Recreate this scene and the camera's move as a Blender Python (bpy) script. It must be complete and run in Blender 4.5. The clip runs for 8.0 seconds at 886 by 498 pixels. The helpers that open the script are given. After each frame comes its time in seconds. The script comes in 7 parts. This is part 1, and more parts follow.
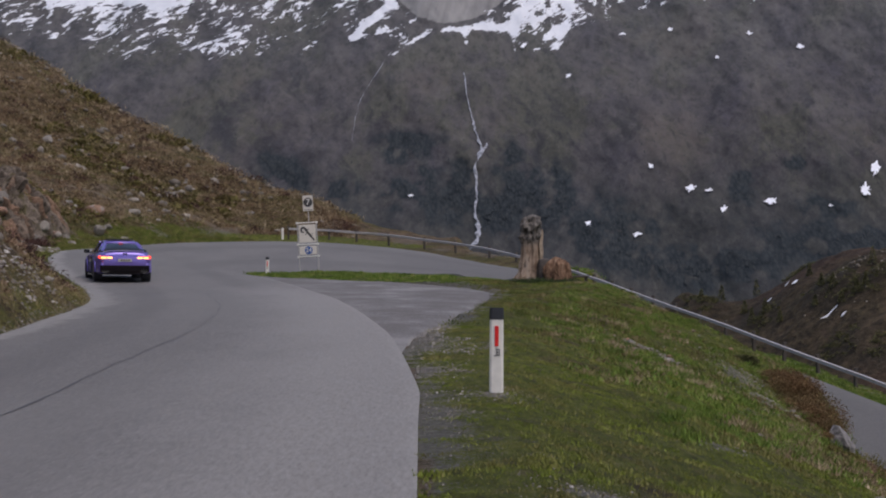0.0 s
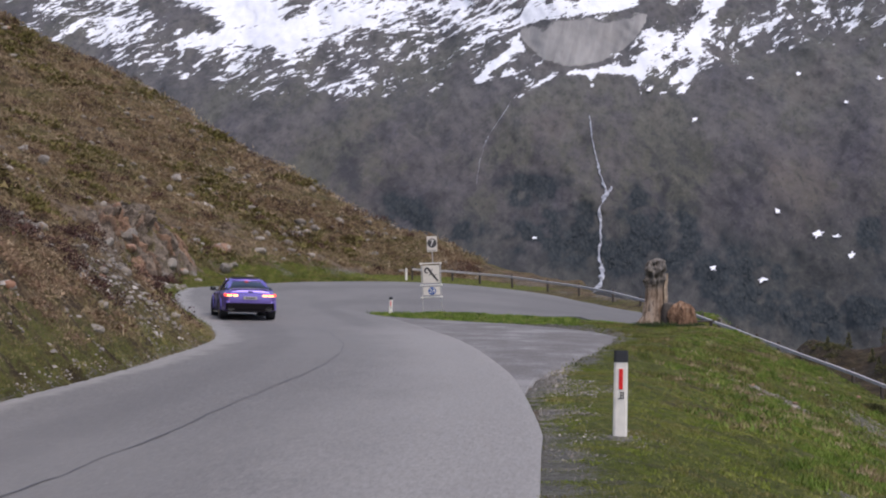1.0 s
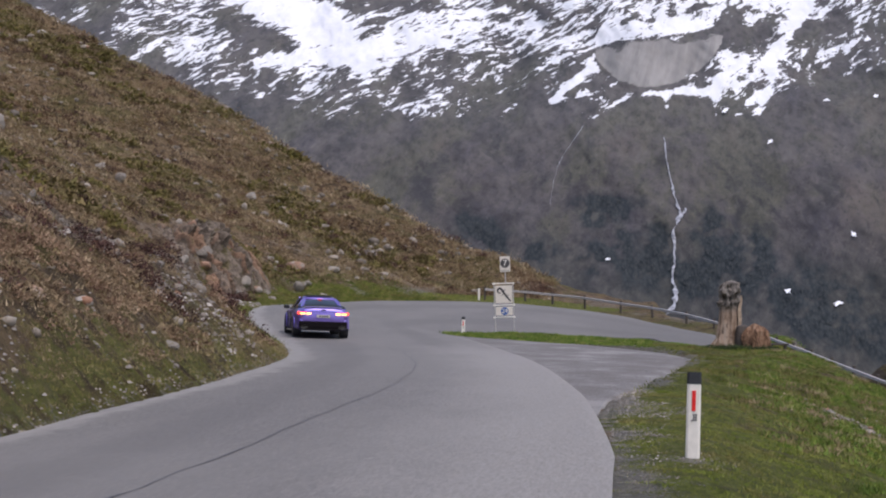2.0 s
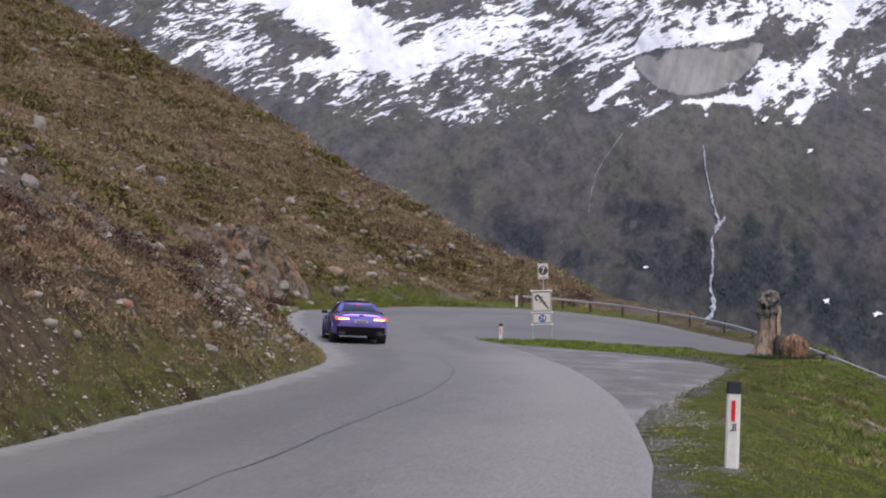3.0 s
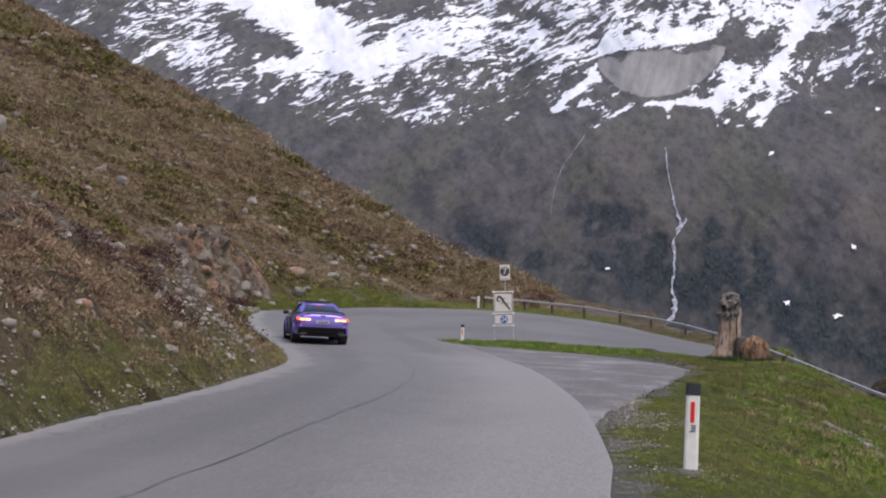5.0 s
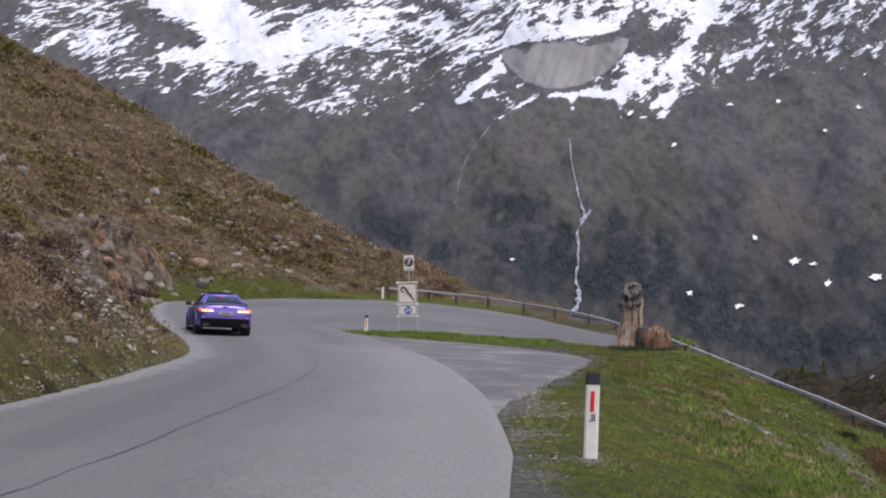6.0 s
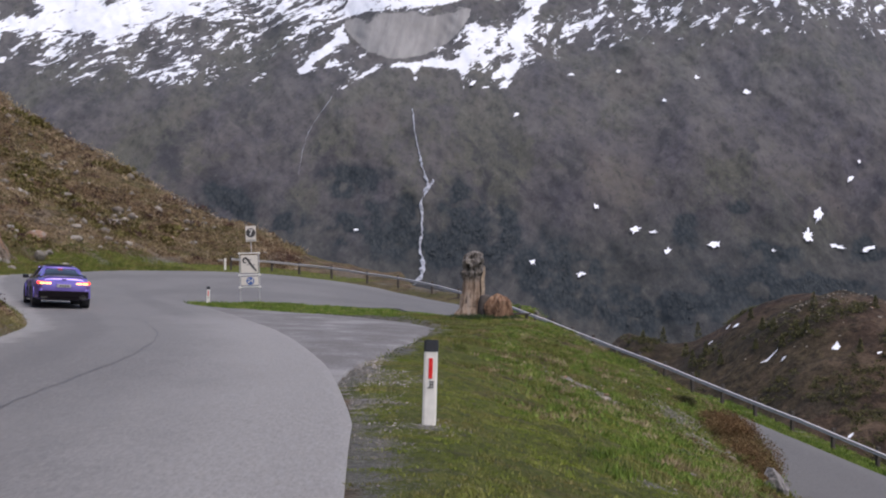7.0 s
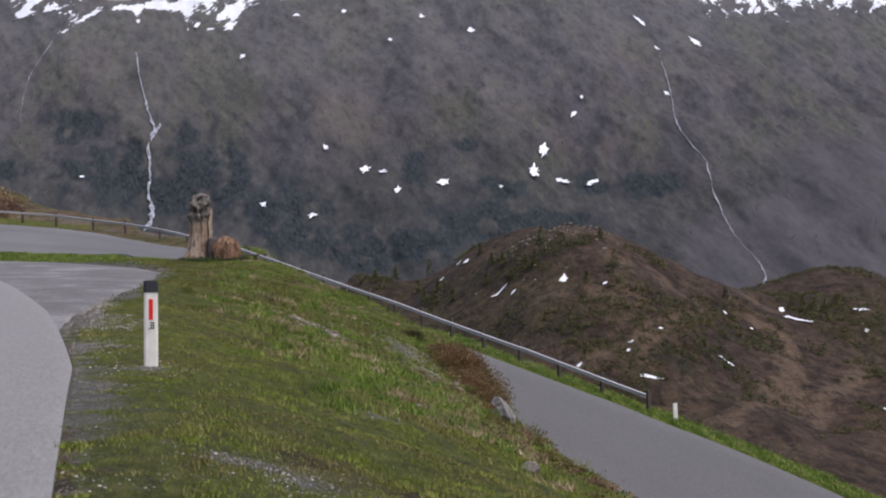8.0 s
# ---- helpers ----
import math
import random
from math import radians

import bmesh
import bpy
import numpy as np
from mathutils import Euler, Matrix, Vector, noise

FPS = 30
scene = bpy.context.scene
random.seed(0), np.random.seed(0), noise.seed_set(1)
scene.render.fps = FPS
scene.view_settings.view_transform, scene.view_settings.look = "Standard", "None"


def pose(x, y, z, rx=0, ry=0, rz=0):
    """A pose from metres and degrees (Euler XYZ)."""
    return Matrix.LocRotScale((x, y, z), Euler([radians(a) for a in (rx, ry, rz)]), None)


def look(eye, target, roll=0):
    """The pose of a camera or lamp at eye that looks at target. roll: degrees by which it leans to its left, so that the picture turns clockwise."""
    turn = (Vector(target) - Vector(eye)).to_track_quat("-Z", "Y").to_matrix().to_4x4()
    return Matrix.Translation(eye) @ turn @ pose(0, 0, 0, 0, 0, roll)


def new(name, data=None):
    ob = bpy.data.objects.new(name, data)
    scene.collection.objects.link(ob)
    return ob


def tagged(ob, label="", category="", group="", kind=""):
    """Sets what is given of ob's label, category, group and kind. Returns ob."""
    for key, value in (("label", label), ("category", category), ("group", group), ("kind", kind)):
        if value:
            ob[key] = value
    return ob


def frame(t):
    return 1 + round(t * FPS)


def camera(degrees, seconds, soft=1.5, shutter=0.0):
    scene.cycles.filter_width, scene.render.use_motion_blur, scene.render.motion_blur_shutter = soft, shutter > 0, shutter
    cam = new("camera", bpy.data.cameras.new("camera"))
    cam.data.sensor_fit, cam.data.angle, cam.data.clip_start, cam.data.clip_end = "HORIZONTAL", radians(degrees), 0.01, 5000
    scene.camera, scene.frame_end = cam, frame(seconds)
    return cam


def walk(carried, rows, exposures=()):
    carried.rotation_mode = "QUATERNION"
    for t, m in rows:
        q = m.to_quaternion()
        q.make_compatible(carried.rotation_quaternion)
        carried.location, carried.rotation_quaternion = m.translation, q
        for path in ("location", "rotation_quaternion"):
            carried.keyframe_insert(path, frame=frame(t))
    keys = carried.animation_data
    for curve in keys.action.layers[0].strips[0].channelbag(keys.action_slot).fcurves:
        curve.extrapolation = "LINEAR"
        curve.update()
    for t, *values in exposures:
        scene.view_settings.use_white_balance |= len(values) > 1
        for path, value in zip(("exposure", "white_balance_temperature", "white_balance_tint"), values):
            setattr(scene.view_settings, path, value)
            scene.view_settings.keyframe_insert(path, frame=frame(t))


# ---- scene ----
# camera and its path
cam = camera(27.33, 8.0, soft=2.0)
PATH = [
    (0.0, 0.000, -0.000, 1.600, 89.000, 1.000, 0.000),
    (0.5, -0.010, -0.033, 1.581, 89.788, 0.621, 2.086),
    (1.0, -0.017, 0.061, 1.583, 90.365, 0.240, 3.879),
    (1.5, -0.014, 0.041, 1.583, 90.736, -0.054, 5.153),
    (2.0, -0.019, 0.029, 1.575, 90.996, -0.281, 6.165),
    (3.5, -0.053, -0.008, 1.583, 91.206, -0.992, 7.483),
    (4.0, -0.045, -0.025, 1.578, 91.238, -1.007, 7.383),
    (5.5, -0.012, 0.035, 1.582, 91.167, -1.016, 4.873),
    (6.0, 0.014, 0.037, 1.576, 90.992, -0.940, 3.161),
    (6.5, 0.041, 0.053, 1.573, 90.676, -0.776, 1.101),
    (7.0, 0.083, 0.031, 1.554, 90.118, -0.477, -1.736),
    (7.5, 0.140, -0.025, 1.533, 89.349, 0.117, -5.192),
    (8.0, 0.209, -0.061, 1.499, 88.219, 1.109, -10.184),
]
walk(cam, [(t, pose(x, y, z, rx, ry, rz)) for t, x, y, z, rx, ry, rz in PATH],
     exposures=[(0.0, 0.40, 6380, 16), (0.5, 0.96, 6380, 16), (1.0, 0.95, 6380, 16), (6.5, 0.95, 6380, 16), (8.0, 0.97, 6420, 15)])

# world and sun: an overcast mountain evening
world = bpy.data.worlds.new("sky")
scene.world = world
world.use_nodes = True
wt = world.node_tree
sky = wt.nodes.new("ShaderNodeTexSky")
sky.sky_type, sky.sun_disc = "NISHITA", False
sky.sun_elevation, sky.sun_rotation = radians(62), radians(140)
sky.air_density, sky.dust_density, sky.ozone_density = 1.0, 3.0, 1.0
bg = wt.nodes["Background"]
bg.inputs["Strength"].default_value = 0.10
wt.links.new(sky.outputs[0], bg.inputs["Color"])
sun = new("sun", bpy.data.lights.new("sun", "SUN"))
sun.data.energy, sun.data.angle, sun.data.color = 0.8, radians(60), (1.0, 0.97, 0.94)
sun.matrix_world = look((30, -35, 95), (0, 0, 0))


# ---- materials ----
class Mat:
    """A node material with a few short methods for procedural textures."""

    def __init__(self, name, rough=0.8, metal=0.0, spec=0.5):
        self.m = bpy.data.materials.new(name)
        self.m.use_nodes = True
        self.nt = self.m.node_tree
        self.b = self.nt.nodes["Principled BSDF"]
        self.b.inputs["Roughness"].default_value = rough
        self.b.inputs["Metallic"].default_value = metal
        self.b.inputs["Specular IOR Level"].default_value = spec
        self.geo = self.nt.nodes.new("ShaderNodeNewGeometry")

    def at(self, scale=(1, 1, 1), turn=(0, 0, 0), warp=0.0, warp_scale=1.0):
        """World position, turned and stretched, with an optional warp."""
        vec = self.geo.outputs["Position"]
        if warp:
            n = self.nt.nodes.new("ShaderNodeTexNoise")
            n.inputs["Scale"].default_value = warp_scale
            n.inputs["Detail"].default_value = 3
            self.nt.links.new(vec, n.inputs["Vector"])
            off = self.nt.nodes.new("ShaderNodeVectorMath")
            off.operation = "MULTIPLY_ADD"
            off.inputs[1].default_value = (warp, warp, warp)
            self.nt.links.new(n.outputs["Color"], off.inputs[0])
            self.nt.links.new(vec, off.inputs[2])
            vec = off.outputs[0]
        for key, value in (("Rotation", [radians(a) for a in turn]), ("Scale", scale)):
            mp = self.nt.nodes.new("ShaderNodeMapping")
            mp.inputs[key].default_value = value
            self.nt.links.new(vec, mp.inputs["Vector"])
            vec = mp.outputs[0]
        return vec

    def noise(self, scale, detail=4.0, rough=0.55, vec=None, distort=0.0):
        n = self.nt.nodes.new("ShaderNodeTexNoise")
        n.inputs["Scale"].default_value = scale
        n.inputs["Detail"].default_value = detail
        n.inputs["Roughness"].default_value = rough
        n.inputs["Distortion"].default_value = distort
        self.nt.links.new(vec or self.geo.outputs["Position"], n.inputs["Vector"])
        return n.outputs["Fac"]

    def voronoi(self, scale, vec=None, feature="F1", out="Distance"):
        n = self.nt.nodes.new("ShaderNodeTexVoronoi")
        n.feature = feature
        n.inputs["Scale"].default_value = scale
        self.nt.links.new(vec or self.geo.outputs["Position"], n.inputs["Vector"])
        return n.outputs[out]

    def attr(self, name):
        n = self.nt.nodes.new("ShaderNodeAttribute")
        n.attribute_name = name
        return n.outputs["Fac"]

    def height(self, axis=2):
        n = self.nt.nodes.new("ShaderNodeSeparateXYZ")
        self.nt.links.new(self.geo.outputs["Position"], n.inputs[0])
        return n.outputs[axis]

    def island(self):
        return self.geo.outputs["Random Per Island"]

    def chance(self):
        return self.nt.nodes.new("ShaderNodeObjectInfo").outputs["Random"]

    def math(self, op, a, b=0.0, c=None):
        n = self.nt.nodes.new("ShaderNodeMath")
        n.operation = op
        for i, v in enumerate((a, b, c)):
            if v is None:
                continue
            if isinstance(v, (int, float)):
                n.inputs[i].default_value = v
            else:
                self.nt.links.new(v, n.inputs[i])
        return n.outputs[0]

    def span(self, v, lo, hi, to_lo=0.0, to_hi=1.0):
        n = self.nt.nodes.new("ShaderNodeMapRange")
        n.interpolation_type = "SMOOTHSTEP"
        for i, x in enumerate((lo, hi, to_lo, to_hi)):
            n.inputs[i + 1].default_value = x
        self.nt.links.new(v, n.inputs[0])
        return n.outputs[0]

    def ramp(self, fac, stops):
        n = self.nt.nodes.new("ShaderNodeValToRGB")
        els = n.color_ramp.elements
        while len(els) < len(stops):
            els.new(0.5)
        for e, (p, c) in zip(els, stops):
            e.position, e.color = p, (*c, 1)
        self.nt.links.new(fac, n.inputs[0])
        return n.outputs[0]

    def mix(self, fac, a, b, blend="MIX"):
        n = self.nt.nodes.new("ShaderNodeMix")
        n.data_type, n.blend_type = "RGBA", blend
        for i, v in ((0, fac), (6, a), (7, b)):
            if isinstance(v, (int, float)):
                n.inputs[i].default_value = v
            elif isinstance(v, tuple):
                n.inputs[i].default_value = (*v, 1)
            else:
                self.nt.links.new(v, n.inputs[i])
        return n.outputs[2]

    def color(self, c):
        if isinstance(c, tuple):
            self.b.inputs["Base Color"].default_value = (*c, 1)
        else:
            self.nt.links.new(c, self.b.inputs["Base Color"])
        return self

    def roughness(self, v):
        self.nt.links.new(v, self.b.inputs["Roughness"])
        return self

    def bump(self, h, strength=0.5, distance=0.02):
        n = self.nt.nodes.new("ShaderNodeBump")
        n.inputs["Strength"].default_value = strength
        n.inputs["Distance"].default_value = distance
        self.nt.links.new(h, n.inputs["Height"])
        self.nt.links.new(n.outputs[0], self.b.inputs["Normal"])
        return self

    def glow(self, color, strength):
        self.b.inputs["Emission Color"].default_value = (*color, 1)
        self.b.inputs["Emission Strength"].default_value = strength
        return self


def plain(name, color, rough=0.6, metal=0.0, spec=0.5, vary=0.15, scale=20.0):
    """A painted or raw surface with slight stains and grain."""
    k = Mat(name, rough, metal, spec)
    n = k.noise(scale, 5)
    dark = tuple(c * (1 - vary) for c in color)
    light = tuple(min(1, c * (1 + vary)) for c in color)
    k.color(k.ramp(n, [(0.3, dark), (0.7, light)]))
    k.bump(k.noise(scale * 6, 3), 0.15, 0.004)
    return k.m


def asphalt_material():
    k = Mat("worn_asphalt", 0.85)
    fine = k.noise(30, 6, 0.8, k.at((1, 0.14, 1)))
    coarse = k.noise(8, 5, 0.7, k.at((1, 0.10, 1)))
    broad = k.noise(0.22, 5, 0.6, k.at((1, 0.25, 1)))
    speck = k.voronoi(26, k.at((1, 0.16, 1)))
    c = k.ramp(fine, [(0.30, (0.0728, 0.0677, 0.0629)), (0.70, (0.2185, 0.2040, 0.1869))])
    c = k.mix(k.span(coarse, 0.35, 0.65, 0.0, 0.45), c, (0.1196, 0.1114, 0.1031))
    c = k.mix(k.span(broad, 0.40, 0.60, 0.0, 0.65), c, (0.1717, 0.1612, 0.1477))
    c = k.mix(k.span(speck, 0.0, 0.22, 0.5, 0.0), c, (0.3121, 0.2935, 0.2599))
    wheel = k.math("ADD", k.attr("track"), k.math("MULTIPLY", k.math("SUBTRACT", k.noise(0.5, 5), 0.5), 0.8))
    c = k.mix(k.span(wheel, 0.35, 0.9, 0.0, 0.35), c, (0.0957, 0.0886, 0.0820))
    edge = k.math("ADD", k.attr("edge"), k.math("MULTIPLY", k.math("SUBTRACT", k.noise(1.5, 5), 0.5), 0.7))
    c = k.mix(k.span(edge, 0.45, 0.80, 0.0, 0.75), c, k.ramp(coarse, [(0.3, (0.1977, 0.1861, 0.1705)), (0.7, (0.3121, 0.2955, 0.2690))]))
    # mixes towards a darker grey down the lower arm of the road
    c = k.mix(k.math("MULTIPLY", k.attr("darker_arm"), 0.85), c, k.ramp(fine, [(0.3, (0.0645, 0.0607, 0.0565)), (0.7, (0.1405, 0.1323, 0.1222))]))
    dust = k.math("ADD", k.attr("dusty"), k.math("MULTIPLY", k.math("SUBTRACT", k.noise(0.35, 6, 0.65, k.at((1, 0.35, 1))), 0.5), 0.9))
    c = k.mix(k.span(dust, 0.15, 0.95, 0.0, 0.75), c, k.ramp(fine, [(0.3, (0.185, 0.174, 0.160)), (0.7, (0.325, 0.305, 0.280))]))
    k.color(c)
    k.bump(k.noise(90, 5, 0.8), 0.5, 0.012)
    return k.m


def ground_material():
    """Alpine turf: green verge, brown heath, dirt and gravel."""
    k = Mat("alpine_turf", 0.95, spec=0.2)
    big = k.noise(0.35, 5, 0.6)
    mid = k.noise(2.2, 6, 0.65)
    fine = k.noise(16, 6, 0.7)
    clod = k.noise(7, 6, 0.72, k.at((1, 0.25, 1)))
    green = k.ramp(clod, [(0.33, (0.084, 0.080, 0.022)), (0.45, (0.125, 0.140, 0.020)), (0.56, (0.175, 0.198, 0.030)), (0.70, (0.27, 0.24, 0.085))])
    green = k.mix(k.span(mid, 0.52, 0.66, 0.0, 0.65), green, k.ramp(fine, [(0.3, (0.10, 0.080, 0.036)), (0.7, (0.225, 0.185, 0.095))]))
    tone = k.noise(0.16, 6, 0.62, k.at((1.0, 0.6, 1.0), (0, 0, 25)))
    heath = k.ramp(mid, [(0.25, (0.070, 0.044, 0.026)), (0.42, (0.150, 0.098, 0.055)), (0.56, (0.25, 0.172, 0.094)), (0.68, (0.18, 0.125, 0.070)), (0.82, (0.125, 0.110, 0.045))])
    heath = k.mix(k.span(big, 0.50, 0.62, 0.0, 0.85), heath, k.ramp(fine, [(0.3, (0.080, 0.074, 0.022)), (0.7, (0.19, 0.160, 0.058))]))
    heath = k.mix(k.span(tone, 0.52, 0.64, 0.0, 0.35), heath, k.ramp(fine, [(0.3, (0.16, 0.122, 0.070)), (0.7, (0.27, 0.195, 0.105))]))
    heath = k.mix(k.span(tone, 0.32, 0.44, 0.7, 0.0), heath, k.ramp(fine, [(0.3, (0.060, 0.056, 0.018)), (0.7, (0.13, 0.115, 0.036))]))
    grain = k.noise(1.1, 9, 0.78)
    heath = k.mix(k.span(grain, 0.40, 0.54, 0.65, 0.0), heath, (0.052, 0.036, 0.020))
    heath = k.mix(k.span(grain, 0.58, 0.68, 0.0, 0.5), heath, (0.29, 0.22, 0.13))
    lush = k.math("ADD", k.attr("lush"), k.math("MULTIPLY", k.math("SUBTRACT", mid, 0.5), 0.9))
    c = k.mix(k.span(lush, 0.35, 0.65), heath, green)
    dirt = k.mix(k.span(k.attr("lush"), 0.3, 0.6), k.ramp(fine, [(0.3, (0.125, 0.097, 0.070)), (0.5, (0.25, 0.198, 0.146)), (0.7, (0.41, 0.335, 0.255))]), k.ramp(fine, [(0.3, (0.16, 0.148, 0.132)), (0.7, (0.34, 0.32, 0.29))]))
    speck = k.noise(24, 4, 0.7)
    bare = k.math("ADD", k.math("ADD", k.attr("bare"), k.math("MULTIPLY", k.math("SUBTRACT", mid, 0.5), 0.9)), k.math("MULTIPLY", k.math("SUBTRACT", speck, 0.5), 1.5))
    c = k.mix(k.span(bare, 0.46, 0.66, 0.0, 0.85), c, dirt)
    c = k.mix(k.span(fine, 0.3, 0.75, 0.25, 0.0), c, (0.03, 0.024, 0.015))
    k.color(c)
    k.bump(k.math("ADD", fine, k.noise(50, 5, 0.7)), 1.0, 0.12)
    return k.m


def mountain_material():
    """Far slope: brown, olive and violet-grey scrub and rock below streaks of old snow."""
    k = Mat("mountain_rock_and_snow", 0.95, spec=0.1)
    h = k.height(2)
    gully = k.noise(0.014, 10, 0.70, k.at((1, 0.25, 0.30), (0, 14, 0), warp=60, warp_scale=0.012))
    other = k.noise(0.014, 10, 0.70, k.at((1, 0.25, 0.22), (0, -24, 0), warp=60, warp_scale=0.012))
    gully = k.mix(k.attr("flank"), gully, other)
    patch = k.noise(0.014, 10, 0.74, k.at((1, 0.3, 0.85), (0, -8, 0), warp=50, warp_scale=0.012))
    vast = k.noise(0.0042, 7, 0.62, k.at((1.0, 0.3, 0.9), (0, -25, 0)))
    hue = k.noise(0.0085, 9, 0.70, k.at((1.0, 0.3, 0.6), (0, -20, 0)))
    fine = k.noise(0.07, 9, 0.76, k.at((1, 0.3, 0.75), (0, -10, 0)))
    c = k.ramp(patch, [(0.34, (0.040, 0.038, 0.041)), (0.46, (0.074, 0.068, 0.070)), (0.58, (0.104, 0.095, 0.092)), (0.72, (0.140, 0.128, 0.122))])
    c = k.mix(k.span(hue, 0.48, 0.60, 0.0, 0.75), c, k.ramp(fine, [(0.3, (0.062, 0.063, 0.050)), (0.7, (0.112, 0.108, 0.082))]))
    c = k.mix(k.span(hue, 0.36, 0.46, 0.7, 0.0), c, k.ramp(fine, [(0.3, (0.054, 0.050, 0.062)), (0.7, (0.098, 0.089, 0.100))]))
    c = k.mix(k.span(vast, 0.52, 0.64, 0.0, 0.5), c, (0.118, 0.098, 0.088))
    c = k.mix(k.span(gully, 0.36, 0.48, 0.72, 0.0), c, (0.038, 0.039, 0.044))
    c = k.mix(k.span(gully, 0.54, 0.66, 0.0, 0.45), c, (0.136, 0.126, 0.110))
    c = k.mix(k.span(fine, 0.36, 0.50, 0.5, 0.0), c, (0.036, 0.035, 0.039))
    c = k.mix(k.span(fine, 0.56, 0.70, 0.0, 0.35), c, (0.165, 0.152, 0.138))
    scrub = k.math("ADD", k.span(h, -200, 260, 1.0, 0.0), k.math("MULTIPLY", k.math("SUBTRACT", gully, 0.5), 1.4))
    c = k.mix(k.span(scrub, 0.12, 0.70, 0.0, 0.85), c, k.ramp(k.math("ADD", k.math("MULTIPLY", patch, 0.45), k.math("MULTIPLY", fine, 0.55)), [(0.38, (0.026, 0.029, 0.032)), (0.50, (0.052, 0.052, 0.051)), (0.64, (0.092, 0.088, 0.080))]))
    # haze over the upper slope, imitated by a paler grey that grows with height
    c = k.mix(k.span(h, 120, 420, 0.0, 0.32), c, k.ramp(fine, [(0.35, (0.090, 0.090, 0.092)), (0.65, (0.185, 0.182, 0.182))]))
    talus = k.math("ADD", k.attr("talus"), k.math("MULTIPLY", k.math("SUBTRACT", gully, 0.5), 1.2))
    c = k.mix(k.span(talus, 0.35, 0.85, 0.0, 0.75), c, k.ramp(patch, [(0.3, (0.050, 0.045, 0.050)), (0.7, (0.112, 0.101, 0.107))]))
    wood = k.math("ADD", k.attr("wood"), k.math("MULTIPLY", k.math("SUBTRACT", patch, 0.5), 0.9))
    # woods as crown cells, with the bluish haze of distance put into their colour
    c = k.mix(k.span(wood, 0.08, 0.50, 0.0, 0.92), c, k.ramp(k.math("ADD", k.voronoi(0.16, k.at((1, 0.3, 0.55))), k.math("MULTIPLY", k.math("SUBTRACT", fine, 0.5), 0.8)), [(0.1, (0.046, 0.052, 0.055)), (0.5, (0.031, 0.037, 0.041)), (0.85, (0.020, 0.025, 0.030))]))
    c = k.mix(1.0, c, (0.98, 1.0, 1.0), "MULTIPLY")
    streak = k.noise(0.030, 10, 0.66, k.at((0.42, 0.2, 1.35), (0, 30, 0), warp=120, warp_scale=0.005))
    steep = k.noise(0.030, 10, 0.66, k.at((0.42, 0.2, 1.35), (0, 56, 0), warp=120, warp_scale=0.005))
    small = k.noise(0.085, 8, 0.68, k.at((0.30, 0.2, 1.2), (0, 38, 0), warp=50, warp_scale=0.012))
    flow = k.mix(k.attr("steep"), streak, steep)
    chute = k.noise(0.045, 6, 0.6, k.at((1.0, 0.1, 0.10), (0, -12, 0)))
    fan = k.math("ADD", k.attr("scree"), k.math("MULTIPLY", k.math("SUBTRACT", small, 0.5), 0.7))
    c = k.mix(k.span(fan, 0.42, 0.60), c, k.ramp(chute, [(0.3, (0.175, 0.170, 0.165)), (0.7, (0.30, 0.29, 0.275))]))
    cover = k.math("SUBTRACT", k.attr("snow"), k.math("MULTIPLY", k.attr("scree"), 0.9))
    s = k.math("ADD", k.math("ADD", cover, k.math("MULTIPLY", k.math("SUBTRACT", flow, 0.5), 3.0)), k.math("MULTIPLY", k.math("SUBTRACT", small, 0.5), 3.2))
    snow = k.ramp(patch, [(0.25, (0.56, 0.58, 0.62)), (0.6, (0.80, 0.81, 0.83))])
    c = k.mix(k.span(s, 0.44, 0.56), c, snow)
    k.color(c)
    k.bump(k.math("ADD", k.math("ADD", patch, gully), fine), 0.6, 7.0)
    return k.m


